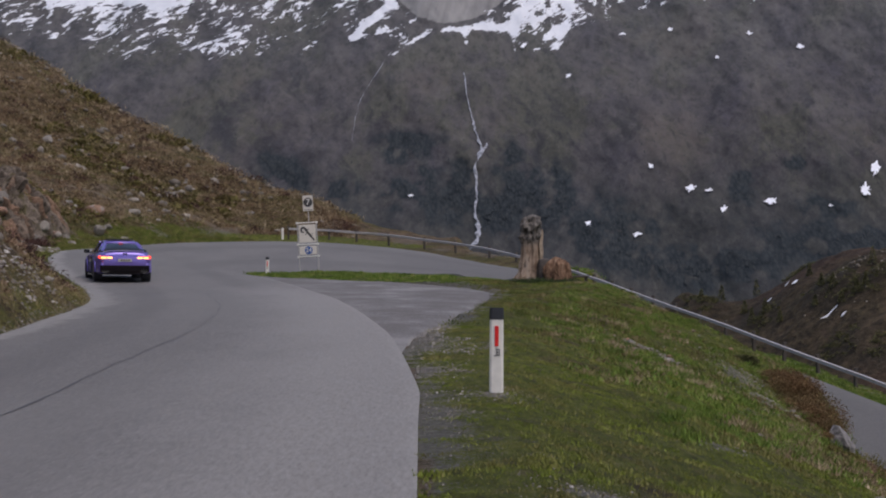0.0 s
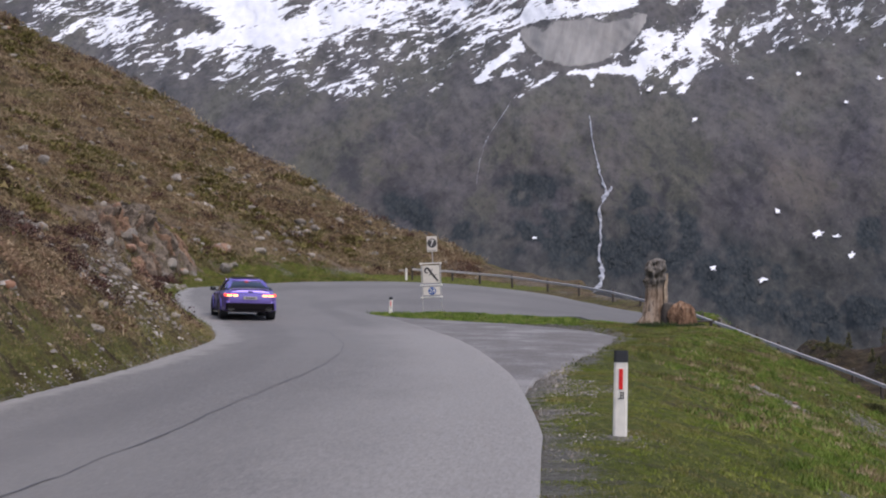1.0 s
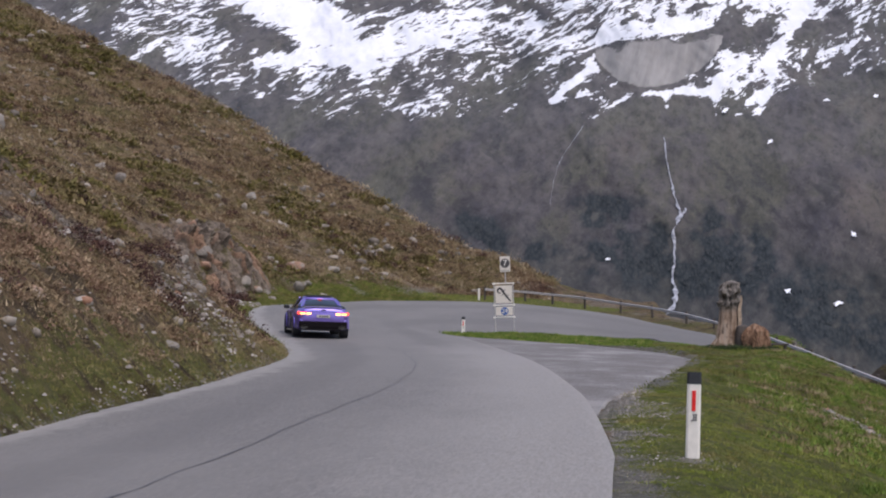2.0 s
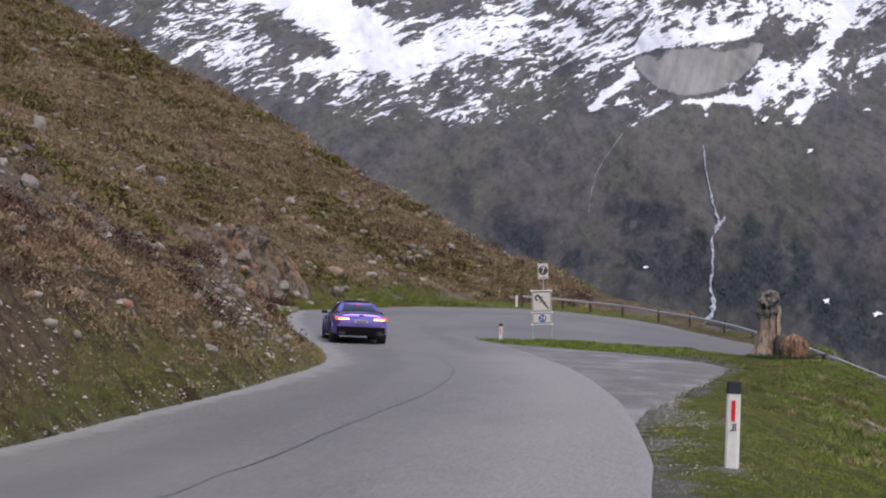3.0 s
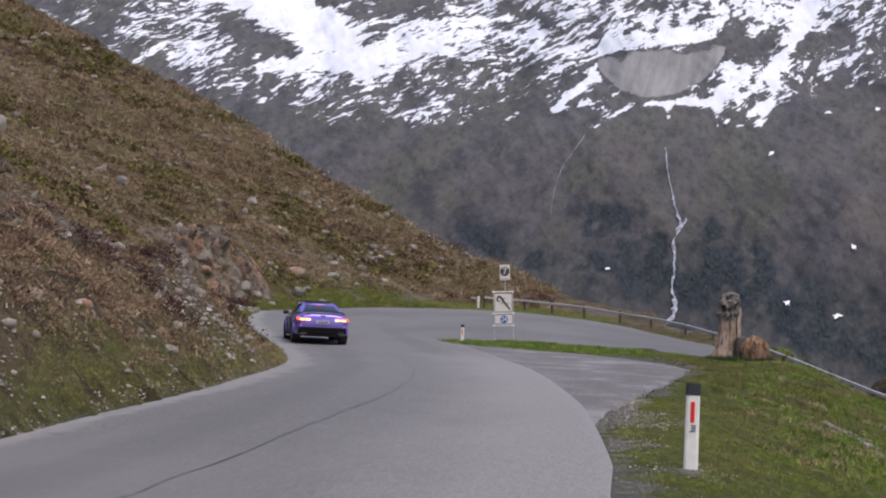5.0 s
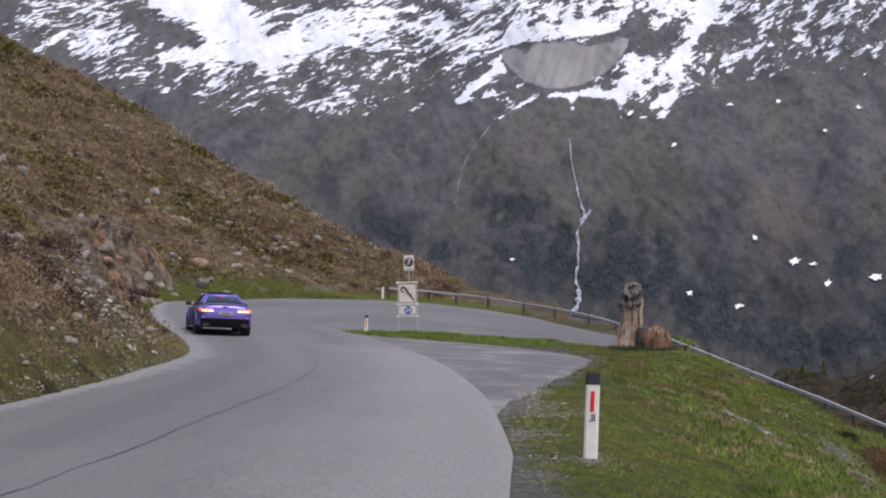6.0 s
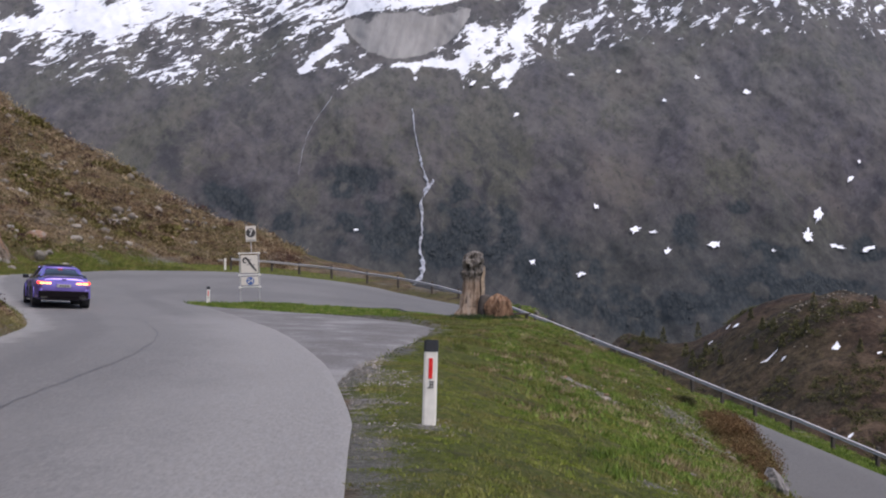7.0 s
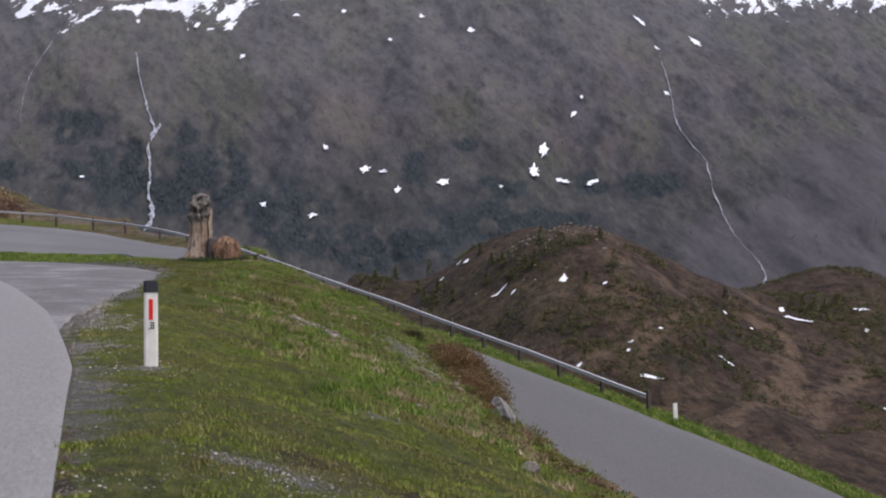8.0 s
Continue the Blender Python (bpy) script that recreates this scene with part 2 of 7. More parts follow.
def moor_material():
    k = Mat("brown_moor", 0.95, spec=0.15)
    big = k.noise(0.02, 5, 0.6)
    mid = k.noise(0.09, 7, 0.7)
    fine = k.noise(0.7, 6, 0.7)
    c = k.ramp(mid, [(0.32, (0.0318, 0.0240, 0.0180)), (0.46, (0.0678, 0.0470, 0.0320)), (0.56, (0.1102, 0.0760, 0.0500)), (0.66, (0.0583, 0.0540, 0.0300)), (0.8, (0.1060, 0.0820, 0.0500))])
    c = k.mix(k.span(big, 0.5, 0.68), c, k.ramp(fine, [(0.3, (0.0371, 0.0360, 0.0180)), (0.7, (0.1007, 0.0850, 0.0420))]))
    vast = k.noise(0.011, 5, 0.6)
    c = k.mix(k.span(vast, 0.50, 0.62, 0.0, 0.7), c, k.ramp(fine, [(0.3, (0.0477, 0.0440, 0.0220)), (0.7, (0.1219, 0.1000, 0.0500))]))
    c = k.mix(k.span(vast, 0.36, 0.46, 0.55, 0.0), c, (0.0477, 0.0340, 0.0270))
    tuft = k.noise(0.28, 7, 0.75)
    c = k.mix(k.span(tuft, 0.50, 0.64, 0.0, 0.7), c, (0.1293, 0.0940, 0.0620))
    c = k.mix(k.span(tuft, 0.38, 0.50, 0.9, 0.0), c, (0.0240, 0.0200, 0.0145))
    c = k.mix(k.span(fine, 0.30, 0.75, 0.5, 0.0), c, (0.0191, 0.0140, 0.0120))
    dense = k.math("ADD", k.attr("thicket"), k.math("MULTIPLY", k.math("SUBTRACT", mid, 0.5), 1.6))
    c = k.mix(k.span(dense, 0.30, 0.80, 0.0, 0.8), c, k.ramp(fine, [(0.3, (0.022, 0.022, 0.016)), (0.7, (0.060, 0.050, 0.034))]))
    worn = k.math("ADD", k.attr("trod"), k.math("MULTIPLY", k.math("SUBTRACT", k.math("ADD", tuft, mid), 1.0), 2.2))
    c = k.mix(k.span(worn, 0.15, 1.0, 0.0, 0.75), c, k.ramp(fine, [(0.3, (0.085, 0.060, 0.040)), (0.7, (0.195, 0.145, 0.098))]))
    k.color(k.mix(1.0, c, (0.84, 0.80, 0.80), "MULTIPLY"))
    k.bump(k.math("ADD", mid, fine), 0.8, 1.2)
    return k.m


ASPHALT, TURF, MOUNTAIN, MOOR = asphalt_material(), ground_material(), mountain_material(), moor_material()
SNOW = plain("old_snow", (0.80, 0.81, 0.84), 0.7, vary=0.08, scale=0.2)
WATER = plain("white_water", (0.27, 0.28, 0.305), 0.5, vary=0.6, scale=0.10)


def gravel_material():
    k = Mat("grey_gravel", 0.95, spec=0.2)
    grit, blot = k.noise(20, 6, 0.8, k.at((1, 0.2, 1))), k.noise(0.8, 5, 0.6, k.at((1, 0.5, 1)))
    c = k.ramp(grit, [(0.3, (0.100, 0.094, 0.090)), (0.7, (0.265, 0.252, 0.24))])
    c = k.mix(k.span(blot, 0.42, 0.62, 0.0, 0.6), c, (0.115, 0.102, 0.094))
    k.color(k.mix(k.span(blot, 0.32, 0.46, 0.7, 0.0), c, (0.27, 0.258, 0.245)))
    return k.bump(grit, 0.6, 0.02).m


GRAVEL = gravel_material()
WHITE = plain("white_plastic", (0.78, 0.74, 0.66), 0.45, vary=0.10, scale=9)
BLACK = plain("black_plastic", (0.025, 0.026, 0.03), 0.5)
RED = plain("red_reflector", (0.75, 0.03, 0.03), 0.25)
STEEL = plain("galvanised_steel", (0.42, 0.40, 0.385), 0.55, 0.0, vary=0.35)
RUST = plain("weathered_timber_post", (0.066, 0.054, 0.045), 0.9, vary=0.4)
PANEL = plain("cream_sign_panel", (0.66, 0.60, 0.52), 0.5, vary=0.08)
DARK = plain("dark_sign_print", (0.05, 0.045, 0.045), 0.5)
BLUE = plain("blue_sign_print", (0.05, 0.11, 0.32), 0.5)


# ---- small mesh helpers ----
def mesh_of(name, verts, faces, material=None, smooth=True):
    me = bpy.data.meshes.new(name)
    me.from_pydata([tuple(map(float, v)) for v in verts], [], [tuple(map(int, f)) for f in faces])
    if material:
        me.materials.append(material)
    if smooth:
        me.shade_smooth()
    me.update()
    return me


def part(name, bm, material, parent, label="", smooth=False):
    """Links a bmesh as one mesh object under a thing or under a part."""
    me = bpy.data.meshes.new(name)
    bm.to_mesh(me)
    bm.free()
    me.materials.append(material)
    if smooth:
        me.shade_smooth()
    ob = new(name, me)
    ob.parent = parent
    if label:
        ob["label"] = label
    return ob


def thing(name, m, label, category, group="", kind=""):
    ob = new(name)
    ob.empty_display_size = 0.2
    ob.matrix_world = m
    return tagged(ob, label, category, group, kind)


def add_box(bm, c, s, bevel=0.0, m=None):
    r = bmesh.ops.create_cube(bm, size=1)
    vs = r["verts"]
    for v in vs:
        v.co = Vector((v.co.x * s[0] + c[0], v.co.y * s[1] + c[1], v.co.z * s[2] + c[2]))
    if bevel:
        es = list({e for v in vs for e in v.link_edges})
        r = bmesh.ops.bevel(bm, geom=es, offset=bevel, segments=2, affect="EDGES", profile=0.6)
        vs = list({v for f in r["faces"] for v in f.verts} | {v for v in vs if v.is_valid})
    if m is not None:
        bmesh.ops.transform(bm, matrix=m, verts=[v for v in vs if v.is_valid])
    return vs


def add_tube(bm, a, b, ra, rb=None, seg=12, caps=True):
    a, b = Vector(a), Vector(b)
    d = b - a
    r = bmesh.ops.create_cone(bm, cap_ends=caps, segments=seg, radius1=ra, radius2=ra if rb is None else rb, depth=d.length)
    m = Matrix.Translation((a + b) / 2) @ d.to_track_quat("Z", "Y").to_matrix().to_4x4()
    bmesh.ops.transform(bm, matrix=m, verts=r["verts"])
    return r["verts"]


def sstep(a, lo=0.0, hi=1.0):
    u = np.clip((np.asarray(a, float) - lo) / (hi - lo), 0, 1)
    return u * u * (3 - 2 * u)


def catmull(pts, n):
    """A smooth line of n points a stretch through the given points."""
    p = np.array(pts, float)
    p = np.vstack([2 * p[0] - p[1], p, 2 * p[-1] - p[-2]])
    out = []
    for i in range(1, len(p) - 2):
        t = np.linspace(0, 1, n, endpoint=False)[:, None]
        a, b, c, d = p[i - 1], p[i], p[i + 1], p[i + 2]
        out.append(0.5 * (2 * b + (c - a) * t + (2 * a - 5 * b + 4 * c - d) * t ** 2 + (3 * b - a - 3 * c + d) * t ** 3))
    out.append(p[-2][None])
    return np.vstack(out)


class Lattice:
    """Smooth value noise on a repeating lattice, for relief."""

    def __init__(self, seed, n=256):
        self.n, self.g = n, np.random.RandomState(seed).rand(n, n)

    def one(self, x, y):
        xi, yi = np.floor(x).astype(int), np.floor(y).astype(int)
        u, v = x - xi, y - yi
        u, v = u * u * (3 - 2 * u), v * v * (3 - 2 * v)
        n, g = self.n, self.g
        a, b = g[xi % n, yi % n], g[(xi + 1) % n, yi % n]
        c, d = g[xi % n, (yi + 1) % n], g[(xi + 1) % n, (yi + 1) % n]
        return (a * (1 - u) + b * u) * (1 - v) + (c * (1 - u) + d * u) * v - 0.5

    def fbm(self, x, y, octaves=5, gain=0.5):
        s, a = 0.0, 1.0
        for i in range(octaves):
            s = s + a * self.one(x * 2 ** i + 17.3 * i, y * 2 ** i + 5.1 * i)
            a *= gain
        return s


FIELD = Lattice(3)

# ---- plan of the road: outer (hill and guard rail side) and inner edge, in walking order ----
OUTER = [(-6.4, -25), (-6.5, 0), (-6.5, 16), (-6.82, 22), (-7.25, 29.6), (-7.68, 34.6), (-8.13, 39.8), (-8.7, 44.5), (-9.65, 49.5),
         (-11.15, 56.2), (-13.0, 63), (-15.0, 69.3), (-16.3, 75.5), (-17.6, 84), (-18.9, 96), (-18.6, 109), (-16, 120), (-11.5, 127),
         (-6, 126), (-1.6, 118), (1.6, 108), (4.2, 99), (6.6, 89), (9.3, 79), (12.1, 69), (15.1, 60), (17.6, 53), (19.4, 45), (20.8, 35), (21.5, 20), (21.5, -25)]
INNER = [(-0.1, -25), (-0.1, 0), (-0.25, 16), (-0.33, 20.3), (-0.85, 29.5), (-1.3, 34.6), (-1.85, 40), (-2.4, 44.8), (-3.1, 50),
         (-4.2, 56.5), (-5.4, 63), (-6.6, 69.2), (-7.6, 73.6), (-8.3, 76.8), (-8.65, 78.5), (-8.6, 79.8), (-8.2, 81), (-7.2, 82.2),
         (-5.6, 83), (-3.6, 83.2), (-1.4, 82.4), (0.8, 80.4), (3.2, 76.5), (5.8, 70.5), (8.4, 63.5), (10.7, 56.2), (12.5, 49.2), (13.7, 41.7), (14.6, 33.7), (15.1, 20), (15.1, -25)]
LAYBY = [(-0.63, 26.0), (-0.45, 30.5), (0.0, 35), (0.7, 43), (1.3, 51), (1.7, 57.5), (1.0, 62.5), (-0.6, 66), (-2.6, 68.6), (-4.8, 70.8), (-6.8, 73.0), (-8.2, 76.4)]
N = 12
outer, inner = catmull(OUTER, N), catmull(INNER, N)
low = sstep(np.arange(len(outer)) / N, 18.5, 22.5)


def upper_z(x, y):
    """Height of the upper road and its hairpin: a gentle fall with the outside banked up."""
    far = sstep(y, 100, 128)
    return -0.0125 * y - 0.035 * x + 0.009 * np.minimum(x, 0) * (1 - sstep(y, 52, 66)) + 1.3 * far + 0.8 * sstep(-x, 11, 18) * (1 - far) * sstep(y, 58, 73)


lower = -0.80 - 0.112 * (99 - np.minimum(outer[:, 1], 100))
outer_z = upper_z(outer[:, 0], outer[:, 1]) * (1 - low) + lower * low
# the outer edge sags a little past the apex and again down the lower arm
outer_z = outer_z + np.interp(np.arange(len(outer)) / N, [17.5, 18.2, 18.7, 19.4, 20, 20.5, 21, 21.6, 23.5, 24, 24.7, 25.3, 25.8, 26.6, 28], [0, -0.16, -0.14, 0, 0, -0.17, -0.37, -0.2, 0, 0.2, 0.1, 0, -0.15, -0.15, -0.1])
inner_z = upper_z(inner[:, 0], inner[:, 1]) * (1 - low) + (lower - 0.15) * low
layby = catmull(LAYBY, 8)


def inside(poly, x, y):
    """Which of the points lie in the polygon."""
    hit = np.zeros(x.shape, bool)
    for (ax, ay), (bx, by) in zip(poly, np.roll(poly, -1, 0)):
        if ay != by:
            cross = (ay > y) != (by > y)
            hit ^= cross & (x < (bx - ax) * (y - ay) / (by - ay) + ax)
    return hit


def nearest(line, x, y):
    """Distance to a line of points and the index of the nearest one, for many places."""
    d = np.full(x.shape, 1e9)
    k = np.zeros(x.shape, int)
    for i, (px, py) in enumerate(line):
        e = (x - px) ** 2 + (y - py) ** 2
        m = e < d
        d[m], k[m] = e[m], i
    return np.sqrt(d), k


ROAD_POLY = np.vstack([outer, inner[::-1]])
turn_row = 15 * N  # the row at the tip of the island
LAYBY_POLY = np.vstack([layby, inner[14 * N:43:-1]])
INNER_SIDE = np.vstack([inner, [(200, -25), (200, -60), (-0.1, -60)]])


# worn gravelly places in the turf: centre and reach
WORN = [(1.05, 11.8, 0.45, 0.45), (0.50, 19.0, 0.3, 0.5), (3.75, 43.4, 0.4, 0.9), (4.4, 42.8, 0.4, 0.9), (5.05, 42.1, 0.35, 0.8), (-0.2, 22.5, 0.25, 1.4), (-0.1, 16.8, 0.2, 1.0), (6.4, 40.0, 0.35, 0.9), (7.1, 36.0, 0.5, 1.8), (7.3, 44.6, 0.55, 1.8), (7.5, 41.2, 0.55, 1.6), (1.35, 11.3, 0.3, 0.5), (2.9, 19.3, 0.2, 0.4)]


def cover(x, y):
    """What grows on the bank: heather where high, stony soil where low, grass between."""
    return FIELD.fbm(x / 1.5 + 91, y / 3.8 + 33, 5, 0.62)


def terrain(x, y):
    """Ground height and its cover (lush, bare) at many places."""
    x, y = np.asarray(x, float), np.asarray(y, float)
    d_o, k_o = nearest(outer, x, y)
    d_u, k_u = nearest(inner[:turn_row], x, y)
    d_l, k_l = nearest(inner[turn_row:], x, y)
    z_o, z_u, z_l = outer_z[k_o], inner_z[:turn_row][k_u], inner_z[turn_row:][k_l]
    on_road, on_layby = inside(ROAD_POLY, x, y), inside(LAYBY_POLY, x, y)
    rough = FIELD.fbm(x / 2.6, y / 2.6, 5, 0.55)
    lumps = FIELD.fbm(x / 9 + 40, y / 9 + 7, 4)
    # hill above the outer edge
    cut = 1.7 * (1 - sstep(y, 37, 53)) + 0.3
    outcrop = 1.9 * sstep(d_o + 0.8 * lumps, 3.0, 5.6) * sstep(y, 90, 99) * (1 - sstep(y, 108, 118))
    steep = 0.50 - 0.042 * sstep(y, 80, 110)
    slope = steep * np.clip(-x / 22 - 0.02, 0.05, 1) ** np.where(y > 100, 1.0, 0.0)
    rise = cut * (1 - np.exp(-np.maximum(0, d_o - 0.2) / 1.3)) + outcrop + slope * np.maximum(0, d_o - 0.8 - 1.2 * sstep(y, 46, 57) - 1.4 * sstep(y, 60, 68) * (1 - sstep(y, 108, 118)))
    knob = FIELD.fbm(x / 0.95 + 23, y / 0.95 + 5, 4, 0.6)
    hill = z_o + rise + 0.32 * knob * sstep(d_o, 0.8, 2.8) * (1 - sstep(y, 70, 100)) + (rough * 0.55 + lumps * 1.0) * sstep(d_o, 0.2, 4) * np.clip(-x / 12, 0.2, 1)
    beyond = ((x + 2) * 29 + (y - 137.5) * 55) / 62.2 + lumps * 3.5 + rough * 1.2
    hill = hill - 1.35 * np.exp(-((x + 25.5) / 6.5) ** 2) * sstep(y, 125, 145) + 0.6 * np.exp(-((x + 10.6) / 2.0) ** 2) * sstep(y, 132, 141)
    hill = hill - 0.9 * np.maximum(0, beyond) - 0.02 * np.maximum(0, beyond) ** 2
    # fall below the guard rail
    drop = z_o - 0.04 + np.where(k_o > 21.5 * N, -0.25, 0.1) * np.minimum(d_o, 2.4) - 0.9 * np.maximum(0, d_o - 2.4) + rough * 0.3 * sstep(d_o, 1, 3)
    shoulder = z_o - 0.02 + (0.08 - 0.055 * sstep(x, -5, 0)) * np.maximum(0, d_o - 1.8) + rough * 0.25 * sstep(d_o, 0.6, 3) - 0.8 * np.maximum(0, beyond)
    hill = hill + (shoulder - hill) * sstep(x, -7.5, -3.0) * np.where(k_o > 16 * N, 1, 0)
    g = sstep(-x, -4.5, -1.0) * np.where(k_o > 20.6 * N, 0, 1)
    out = hill * g + drop * (1 - g)
    # meadow between the two arms of the road
    crest = np.interp(y, [0, 20, 40, 58, 66, 76], [0.7, 0.7, 0.9, 4.4, 6.2, 3.4])
    dx = np.maximum(0, x - crest)
    brow = np.maximum(0, x - np.interp(y, [0, 28, 36, 39, 42, 46, 54, 61, 67, 76], [6.9, 6.7, 7.0, 7.35, 7.9, 9.2, 10.2, 9.4, 7.4, 5.0]) - rough * 0.8)
    meadow = np.minimum(upper_z(x, y), upper_z(x, y) - 0.195 * dx - (0.0238 - 0.0028 * sstep(y, 40, 47)) * dx ** 2 * (1 - sstep(y, 46, 60) * 0.4) - 0.8 * brow)
    meadow = meadow + (rough * 0.2 + lumps * 0.15) * sstep(np.minimum(d_u, d_l), 0.3, 3.5)
    bank = z_l - 0.04 + 2.0 * np.maximum(0, d_l - 0.5) + rough * 0.5 * sstep(d_l, 0.5, 2)
    mid = np.minimum(meadow, bank)
    between = inside(INNER_SIDE, x, y)
    z = np.where(between, mid, out)
    z = np.maximum(z, -70)
    road_z = (outer_z[k_o] * np.minimum(d_u, d_l) + np.where(d_u < d_l, z_u, z_l) * d_o) / np.maximum(1e-6, d_o + np.minimum(d_u, d_l))
    near_edge = np.minimum(d_o, np.minimum(d_u, d_l))
    z = np.where(on_road, road_z - 0.30 * sstep(near_edge, 0.3, 1.0) - 0.05, z - 0.035 * (1 - sstep(near_edge, 0.1, 0.6)))
    z = np.where(on_layby, upper_z(x, y) - 0.16, z)
    lush = np.where(between, 1.0 - 0.35 * sstep(dx, 4, 8), 0.85 * (1 - sstep(d_o + rough * 0.9, 0.4, 1.4)) * (0.62 + 0.38 * sstep(y, 58, 70)))
    lush = np.where(~between & (k_o > 18.5 * N), (0.45 + 0.55 * sstep(k_o, 20.5 * N, 22 * N)) - 0.9 * sstep(d_o, 2.2, 4.0), lush)
    bare = np.where(between, 0.42, 0.6) * (1 - sstep(near_edge, 0.05, 0.6)) + np.where(between, 0.26 * (1 - sstep(d_u, 0.2, 1.1)), 0)
    d_layby, _ = nearest(layby, x, y)
    bare = np.maximum(bare, 0.8 * (1 - sstep(d_layby, 0.05, 0.75)))
    bare = np.where(between, bare, np.maximum(bare, 0.64 * sstep(rough, -0.05, 0.30) * sstep(d_o, 0.5, 2) * (1 - sstep(d_o, 7, 16))))
    bare = np.where(between, bare, np.maximum(bare, 0.75 * sstep(-cover(x, y), -0.06, 0.12) * sstep(d_o, 0.9, 2.4) * (1 - sstep(y, 80, 105)) * (1 - sstep(d_o, 14, 24))))
    spots = FIELD.fbm(x / 1.7 + 70, y / 2.4 + 3, 4)
    bare = np.where(between, bare + 0.55 * sstep(spots, 0.12, 0.34) * (0.55 + 0.45 * sstep(dx, 2, 6)), bare)
    lush = np.where(between, lush - 0.5 * sstep(FIELD.fbm(x / 2.1 + 15, y / 3.0 + 31, 4), 0.05, 0.35), lush)
    lush = np.where(~between & (k_o <= 18.5 * N) & (y > 66), 1.0 - 0.9 * sstep(d_o + rough * 1.5, 2.2, 4.2), lush)
    for px, py, rx, ry in WORN:
        bare = np.where(between, np.maximum(bare, 0.82 * np.exp(-((x - px) / rx) ** 2 - ((y - py) / ry) ** 2)), bare)
    return z, lush, bare


def grid_mesh(name, xs, ys, z, material, attrs=None):
    nx, ny = len(xs), len(ys)
    X, Y = np.meshgrid(xs, ys)
    verts = np.stack([X, Y, z], -1).reshape(-1, 3)
    i = np.arange(nx * ny).reshape(ny, nx)
    f = np.stack([i[:-1, :-1], i[:-1, 1:], i[1:, 1:], i[1:, :-1]], -1).reshape(-1, 4)
    me = mesh_of(name, verts, f, material)
    for key, v in (attrs or {}).items():
        a = me.attributes.new(key, "FLOAT", "POINT")
        a.data.foreach_set("value", np.asarray(v, np.float32).ravel())
    return me


def spaced(*stretches):
    """Grid lines with their own step in each stretch (start, end, step)."""
    return np.concatenate([np.arange(a, b, s) for a, b, s in stretches])


# ---- ground ----
gx = spaced((-130, -60, 3), (-60, -25, 0.9), (-25, -8.2, 0.26), (-8.2, -6.2, 0.08), (-6.2, 23, 0.26), (23, 45, 0.8), (45, 121, 4))
gy = spaced((-60, 8, 1.5), (8, 90, 0.26), (90, 150, 0.6), (150, 200, 1.5), (200, 260, 4))
GX, GY = np.meshgrid(gx, gy)
gz, g_lush, g_bare = terrain(GX.ravel(), GY.ravel())
ground = new("ground", grid_mesh("ground", gx, gy, gz.reshape(GX.shape), TURF, {"lush": g_lush, "bare": g_bare}))
tagged(ground, "steep alpine slope of brown heath and green verge turf", "ground", kind="structure")


# ---- road ----
def road_mesh():
    cols = np.concatenate([[0, 0.015, 0.04], np.linspace(0.08, 0.92, 21), [0.96, 0.985, 1]])
    verts, edge, track, darker_arm, dusty = [], [], [], [], []
    n = len(cols)
    for o, oz, i, iz, downhill in zip(outer, outer_z, inner, inner_z, low):
        width = math.hypot(*(o - i))
        for c in cols:
            x, y = o * (1 - c) + i * c
            wave = 0.012 * FIELD.fbm(x / 1.7, y / 1.7, 3)
            verts.append((x, y, oz * (1 - c) + iz * c + wave + 0.05 * math.sin(math.pi * c) * 0.6))
            edge.append(max(0.0, 1 - c * width / (0.8 + 0.7 * float(sstep(y, 26, 40) * (1 - sstep(y, 74, 90)))), 0.75 - 0.75 * (1 - c) * width / 0.5))
            darker_arm.append(downhill)
            dusty.append(float(sstep(c, 0.35, 0.95) * (1 - sstep(y, 48, 72)) * (1 - downhill)))
            track.append(max(0.0, math.cos(4 * math.pi * (c - 0.25))) * min(1, width / 7))
    rows = len(outer)
    faces = [(r * n + c, r * n + c + 1, (r + 1) * n + c + 1, (r + 1) * n + c) for r in range(rows - 1) for c in range(n - 1)]
    for c in (0, n - 1):  # the broken edge of the asphalt layer
        base = len(verts)
        for r in range(rows):
            x, y, z = verts[r * n + c]
            verts += [(x, y, z), (x, y, z - 0.18)]
            edge += [1.0, 1.0]
            track += [0.0, 0.0]
            darker_arm += [0.0, 0.0]
            dusty += [0.0, 0.0]
        faces += [(base + 2 * r, base + 2 * r + 2, base + 2 * r + 3, base + 2 * r + 1) for r in range(rows - 1)]
    me = mesh_of("road", verts, faces, ASPHALT)
    for key, vals in (("edge", edge), ("track", track), ("darker_arm", darker_arm), ("dusty", dusty)):
        a = me.attributes.new(key, "FLOAT", "POINT")
        a.data.foreach_set("value", np.array(vals, np.float32))
    return me


road = tagged(new("road", road_mesh()), "worn grey asphalt mountain road with pale crumbling edges", "road", kind="structure")


def layby_mesh():
    k = len(layby)
    a = layby
    idx = np.linspace(43.5, 14 * N, k).astype(int)
    b = inner[idx]
    cols = np.linspace(0, 1, 12)
    verts = []
    for p, q in zip(a, b):
        for c in cols:
            x, y = p * (1 - c) + q * c
            verts.append((x, y, upper_z(x, y) - 0.012 + 0.02 * FIELD.fbm(x / 0.8, y / 0.8, 4) - 0.10 * (c == 0)))
    n = len(cols)
    faces = [(r * n + c, (r + 1) * n + c, (r + 1) * n + c + 1, r * n + c + 1) for r in range(k - 1) for c in range(n - 1)]
    return mesh_of("gravel_layby", verts, faces, GRAVEL)


